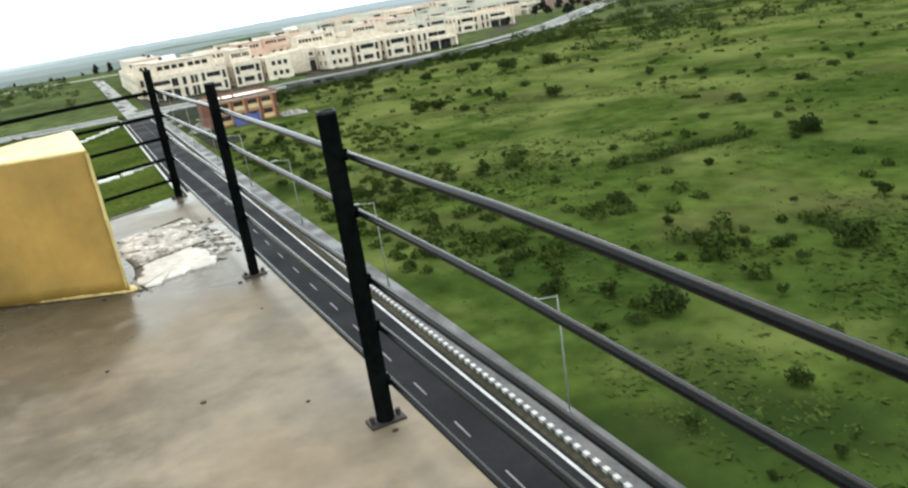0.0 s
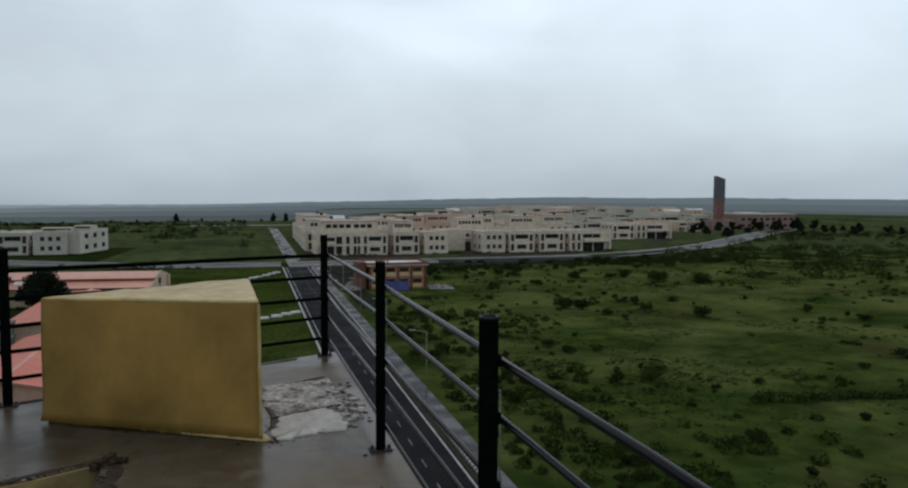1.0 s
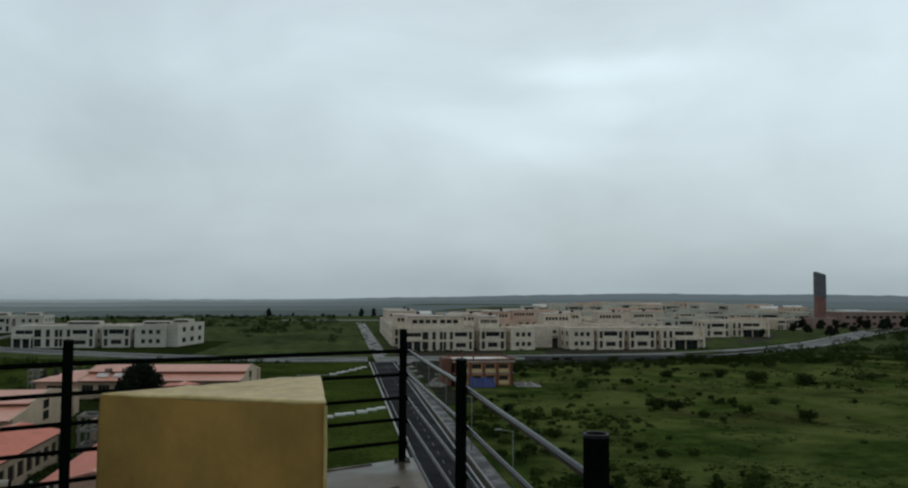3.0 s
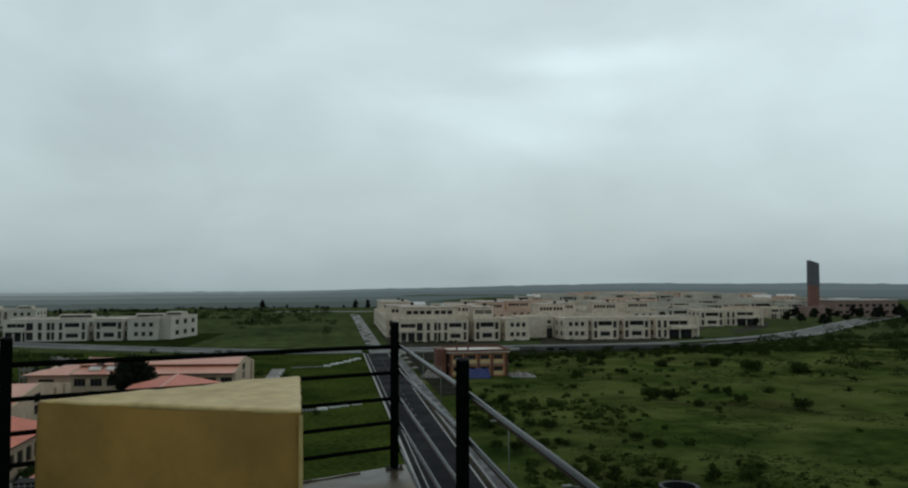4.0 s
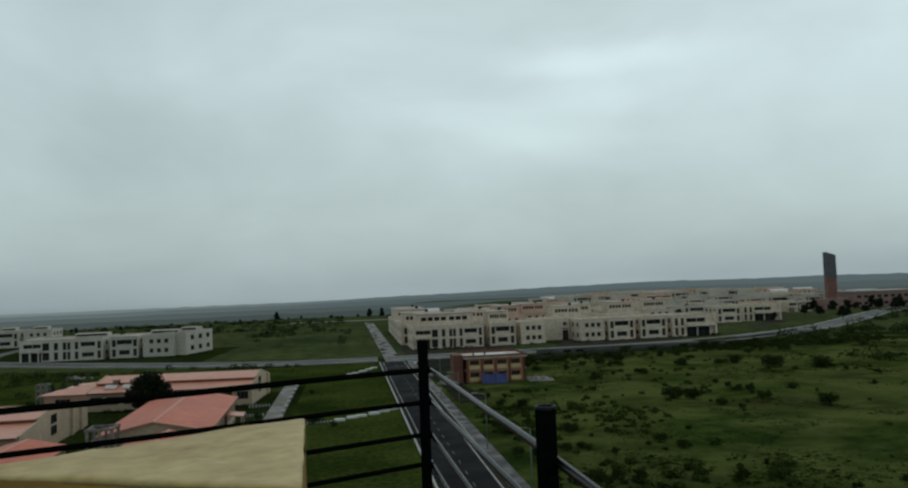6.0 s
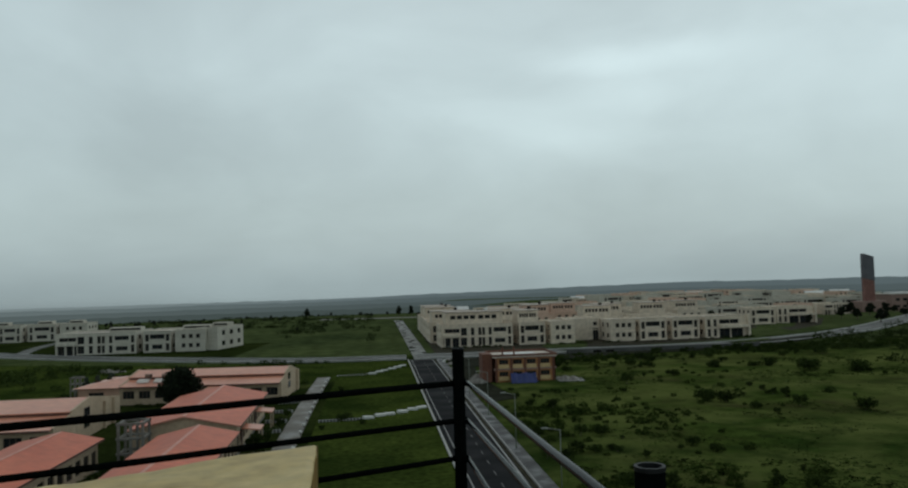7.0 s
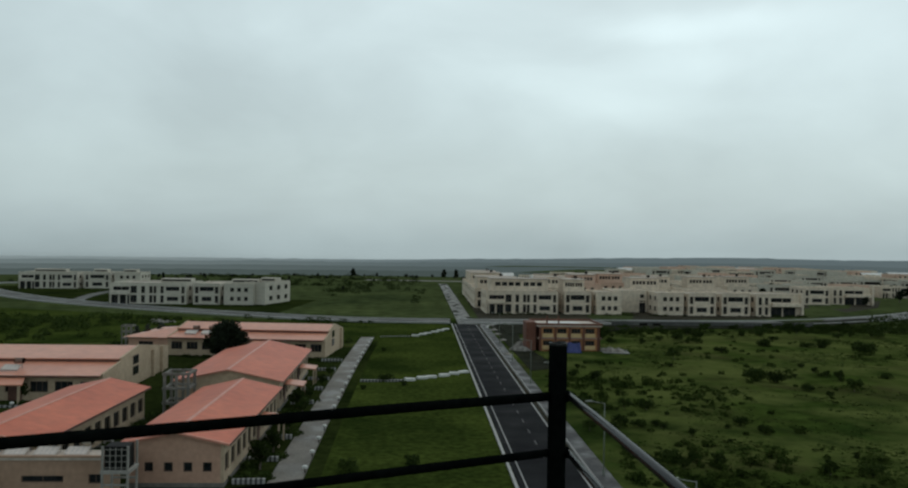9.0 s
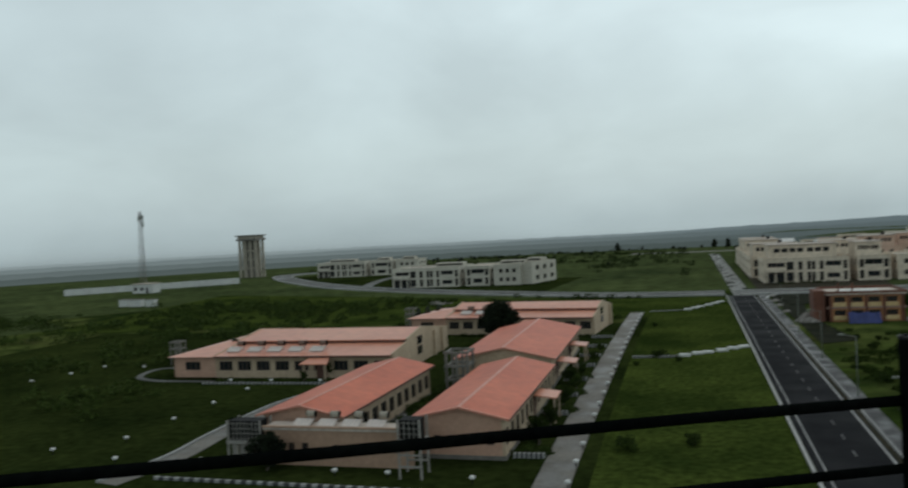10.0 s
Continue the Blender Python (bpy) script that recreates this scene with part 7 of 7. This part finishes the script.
def thicket(name, label, count, region, seed, threshold, size, keep=lambda x, y: True, material=None):
    """Many low round bushes too far off to be told apart, as one mesh of leaves."""
    rnd = np.random.default_rng(seed)
    spots = []
    while len(spots) < count:
        x, y = rnd.uniform(region[0], region[1]), rnd.uniform(region[2], region[3])
        if keep(x, y) and noise.noise(Vector((x / 34, y / 22, seed))) > threshold + rnd.uniform(-0.2, 0.2):
            spots.append((x, y, rnd.uniform(*size)))
    per = 150
    c = np.repeat(np.array(spots), per, axis=0)
    d = rnd.normal(size=(len(c), 3))
    d /= np.linalg.norm(d, axis=1)[:, None]
    r = c[:, 2:3] * rnd.uniform(0.6, 1.1, (len(c), 1)) * (1 + 0.25 * np.sin(d[:, 0:1] * 5 + c[:, 0:1]))
    p = np.stack([c[:, 0], c[:, 1], np.zeros(len(c))], 1) + d * r * np.array((1.15, 1.15, 0.75)) + np.array((0, 0, 1)) * c[:, 2:3] * 0.35
    p[:, 2] += np.array([land(x, y) for x, y, _ in spots]).repeat(per) - 0.1
    u, v = rnd.normal(size=(len(c), 3)), rnd.normal(size=(len(c), 3))
    u /= np.linalg.norm(u, axis=1)[:, None]
    v /= np.linalg.norm(v, axis=1)[:, None]
    s = rnd.uniform(0.13, 0.26, (len(c), 1)) * np.sqrt(c[:, 2:3])
    verts = np.stack([p - u * s, p - v * s * 0.6, p + u * s, p + v * s * 0.6], 1).reshape(-1, 3)
    faces = np.arange(len(verts)).reshape(-1, 4)
    me = bpy.data.meshes.new(name)
    me.from_pydata(verts.tolist(), [], faces.tolist())
    me.materials.append(material or M_LEAF)
    tagged(new(name, me), label, "bushes", kind="stuff")


rs = random.Random(29)
thicket("west_thicket", "dark green bushes in drifts beyond the school", 520, (-200, -64, 66, 212), 31, 0.05, (0.6, 2.0), lambda x, y: y < 222 + 0.38 * (x + 88) and not (x > -69 and y > 84))
thicket("bank_thicket", "dark green bushes in drifts behind the school", 260, (-140, -8, 143, 204), 37, 0.0, (0.35, 1.2), lambda x, y: y < 196 - 0.30 * (x + 8) - 4 and y > 148 + 0.05 * x and not (x > -40 and y < 150))
thicket("plain_thicket", "dark bushes scattered on the far plain", 420, (-190, 40, 262, 590), 33, 0.15, (0.6, 1.8), lambda x, y: x < 8 and (y > 362 or x > -34))
thicket("far_field_thicket", "dark bushes at the far edge of the field", 520, (110, 330, 120, 300), 35, 0.0, (0.7, 2.2), lambda x, y: y < 206 + 0.81 * (x - 126))
thicket("field_thicket", "low dark green scrub clumps in drifts in the field", 330, (21, 150, -8, 178), 41, 0.0, (0.2, 0.6), lambda x, y: x > road_c(y) + 6.5 and not (20 < x < 46 and y > 130), M_SCRUBD)
thicket("roadside_scrub", "low dark green scrub growing beside the road", 280, (16, 44, 22, 150), 43, 0.02, (0.25, 0.8), lambda x, y: x > road_c(y) + 6.5 and not (20 < x < 46 and y > 128) and rs.random() > (x - 16) / 34, M_SCRUBD)
thicket("field_edge_scrub", "low dark scrub along the far edge of the field", 420, (44, 150, 160, 204), 45, -0.12, (0.3, 0.8), lambda x, y: 166 + 0.1 * x < y < 186 + 0.17 * (x - 50), M_SCRUBD)
thicket("front_planting", "low dark garden shrubs before the town houses", 60, (23, 117, 218.2, 220.2), 47, -0.1, (0.3, 0.7))
thicket("path_planting", "low dark green garden plants between the halls and the footpath", 150, (-14.0, -11.0, 59, 131), 51, -2.0, (0.22, 0.6), lambda x, y: min(abs(y - b - 1.1) for b in BEDS) < 0.8)
thicket("school_planting", "low dark green hedge plants before the long school building", 90, (-61, -36.5, 89.4, 91.3), 53, -2.0, (0.25, 0.5))
thicket("school_planting", "low dark green hedge plants before the long school building", 80, (-38, -14, 126.5, 131.6), 55, -2.0, (0.25, 0.5), lambda x, y: abs(y - 128.9 + 0.10 * (x + 26)) < 0.9)
thicket("school_planting", "low dark green plants between the two halls", 130, (-27.9, -26.2, 61, 84), 57, -2.0, (0.3, 0.75))
thicket("school_planting", "low dark green plants before the halls", 60, (-14.0, -12.9, 60, 84), 58, -2.0, (0.2, 0.5))
# dark thickets at the far edge of the field and by the road
for _ in range(54):
    s = rb.random()
    x, y = 40 + 75 * s + rb.gauss(0, 5), 158 + 26 * s + rb.gauss(0, 9)
    if x < 47 and y < 150 or y > 188 + 0.2 * (x - 60):
        continue
    put_bush(rb.randrange(6), x, y, rb.uniform(0.5, 0.95))
for _ in range(18):
    y = rb.uniform(10, 120)
    put_bush(rb.randrange(6), road_c(y) + rb.uniform(6.5, 16), y, rb.uniform(0.4, 0.8))

hedge = thing("hedge", (45.0, 52.4, 0), "long low dark green hedge line in the field", "hedge")
rh = random.Random(3)
cl = [((0.28 * k + rh.uniform(-.3, .3), -0.047 * k + 0.8 * noise.noise(Vector((k * 0.1, 0, 0))), rh.uniform(0.1, 0.5)), rh.uniform(0.35, 0.7)) for k in range(58)]
bm = bmesh.new()
leaf_cloud(bm, cl, 0.15, rh, 34)
part("foliage", bm, M_LEAF, hedge)
part("stem", made(tube, (8.0, -0.4, -0.3), (8.1, -0.4, 0.5), 0.06, 6, 0.03), M_BARK, hedge)


def make_tree(place, h, r, trunk_h, seed, label, n=26, per=90, leaf=0.26, material=None):
    rnd = random.Random(seed)
    e = thing("tree", place, label, "tree")
    bm = bmesh.new()
    tube(bm, (0, 0, -0.2), (0.1, 0.05, trunk_h), 0.045 * h, 9, 0.03 * h)
    for k in range(7):
        a = 6.28 * k / 7 + rnd.uniform(-.3, .3)
        tube(bm, (0.1, 0.05, trunk_h * rnd.uniform(0.75, 1.0)), (r * 0.6 * math.cos(a), r * 0.6 * math.sin(a), trunk_h + (h - trunk_h) * rnd.uniform(0.3, 0.7)), 0.018 * h, 6, 0.006 * h)
    part("trunk", bm, M_BARK, e, "grey-brown trunk and limbs")
    clumps = []
    for k in range(n):
        a, q, t = rnd.uniform(0, 6.28), math.sqrt(rnd.random()), rnd.random()
        zz = trunk_h * 0.8 + (h - trunk_h * 0.8) * (0.15 + 0.7 * t)
        rad = r * (1 - abs(t - 0.45) * 0.9) * 0.78
        clumps.append(((rad * q * math.cos(a), rad * q * math.sin(a), zz), r * rnd.uniform(0.24, 0.40)))
    bm = bmesh.new()
    leaf_cloud(bm, clumps, leaf, rnd, per)
    part("crown", bm, material or M_TREE, e, "leafy crown")
    return e


make_tree((-28.9, 125.0, 0), 6.6, 3.9, 1.0, 31, "broad dark round-crowned tree beside the school", 46, 130, 0.3)
make_tree((-33.6, 54.6, 0), 3.2, 1.9, 0.5, 32, "low dark round tree before the school", 22, 90, 0.2)
make_tree((-41.5, 63.0, 0), 2.4, 1.2, 0.5, 33, "small dark garden tree by the drive", 14, 70, 0.16)
make_tree((-25.0, 62.0, 0), 2.2, 1.7, 0.4, 34, "low dark shrub tree between the halls", 16, 70, 0.18)
grey = make_tree((-46.4, 140.5, 0), 4.6, 1.0, 1.4, 37, "slender grey-green tree behind the school wing", 16, 60, 0.2, M_GREYLEAF)
for k, (x, y, sc) in enumerate(((-48.6, 141.5, 0.9), (-44.6, 142.0, 1.05), (-64.5, 101.0, 1.0), (-66.0, 99.0, 0.85))):
    c = copy_thing(grey, pose(0, 0, 0))
    c.matrix_basis = pose(x, y, 0, 0, 0, 70 * k) @ Matrix.Diagonal((sc, sc, sc, 1))
small = make_tree((-12.6, 64.0, 0), 2.6, 1.25, 0.8, 35, "small dark garden tree beside the footpath", 14, 70, 0.17, M_LEAF)
for k, (x, y, s) in enumerate(((-12.4, 69.5, 0.8), (-12.2, 77, 1.0), (-11.8, 85.5, 0.8), (-12.0, 94, 0.7), (-11.6, 104, 0.6), (-11.4, 112, 0.55), (-45.5, 93.2, 0.9), (-48.0, 90.2, 0.6), (-12.8, 88.6, 0.9))):
    c = copy_thing(small, pose(0, 0, 0))
    c.matrix_basis = pose(x, y, 0, 0, 0, 50 * k) @ Matrix.Diagonal((s, s, s, 1))
far_tree = make_tree((40, 380, land(40, 380)), 7.0, 3.2, 2.0, 36, "dark tree far off on the plain", 18, 40, 0.6)
rf = random.Random(13)
spots = [(rf.uniform(-190, 45), rf.uniform(400, 575)) for _ in range(40)] + [(rf.uniform(215, 330), rf.uniform(270, 420)) for _ in range(46)] + [(rf.uniform(118, 275), rf.uniform(262, 345)) for _ in range(34)]
spots += [(-92, 296), (-26, 322), (-31, 400)]
for x, y in ((23.9, 498), (31.9, 497), (-34, 505)):
    c = copy_thing(far_tree, pose(0, 0, 0))
    c.matrix_basis = pose(x, y, land(x, y), 0, 0, x * 9) @ Matrix.Diagonal((0.62, 0.62, 0.95, 1))
for x, y in spots:
    s = rf.uniform(0.35, 0.85)
    if x < 60:
        s *= 0.5
    c = copy_thing(far_tree, pose(0, 0, 0))
    c.matrix_basis = pose(x, y, land(x, y), 0, 0, rf.uniform(0, 360)) @ Matrix.Diagonal((s, s, s, 1))


def tufts(name, label, count, region, size, seed, material):
    """Rough grass and low scrub: many small upright blades in clumps, as one mesh."""
    rnd = np.random.default_rng(seed)
    verts, faces = [], []
    got = 0
    while got < count:
        x, y = region(rnd)
        nz = noise.noise(Vector((x / 11, y / 11, 4))) + 0.5 * noise.noise(Vector((x / 3.5, y / 3.5, 8)))
        if nz < rnd.uniform(-0.45, 0.35):
            continue
        got += 1
        g = land(x, y) + min(1.0, max(0.0, x - 22) / 10) * 0.45 * noise.noise(Vector((x / 17, y / 17, 0))) - 0.10
        s = size * rnd.uniform(0.5, 1.5)
        for k in range(5):
            a = rnd.uniform(0, 6.28)
            bx, by = x + rnd.normal(0, s * 0.6), y + rnd.normal(0, s * 0.6)
            w, hh = s * 0.5, s * rnd.uniform(0.08, 0.32)
            lx, ly = rnd.normal(0, s * 0.5), rnd.normal(0, s * 0.5)
            b = len(verts)
            verts += [(bx - w * math.cos(a), by - w * math.sin(a), g), (bx + w * math.cos(a), by + w * math.sin(a), g), (bx + lx, by + ly, g + hh)]
            faces.append((b, b + 1, b + 2))
    me = bpy.data.meshes.new(name)
    me.from_pydata(verts, [], faces)
    me.materials.append(material)
    tagged(new(name, me), label, "grass", kind="stuff")


def field(rnd):
    y = rnd.uniform(-15, 175)
    return road_c(y) + 6.2 + abs(rnd.normal(0, 1)) * (30 + y * 0.5), y


def drifts(rnd):
    while True:
        x, y = field(rnd)
        if noise.noise(Vector((x / 26, y / 26, 11))) + 0.5 * noise.noise(Vector((x / 9, y / 9, 5))) > rnd.uniform(0.0, 0.5):
            return x, y


tufts("field_scrub", "low dark olive scrub in soft drifts in the field", 6000, drifts, 0.50, 12, M_SCRUBD)
tufts("field_grass", "rough yellow-green grass tufts in the open field", 20000, field, 0.30, 3, M_SCRUB)
tufts("west_scrub", "low dark green scrub beyond the school", 1500, lambda r: (r.uniform(-200, -66), r.uniform(60, 215)), 0.45, 6, M_LEAF)
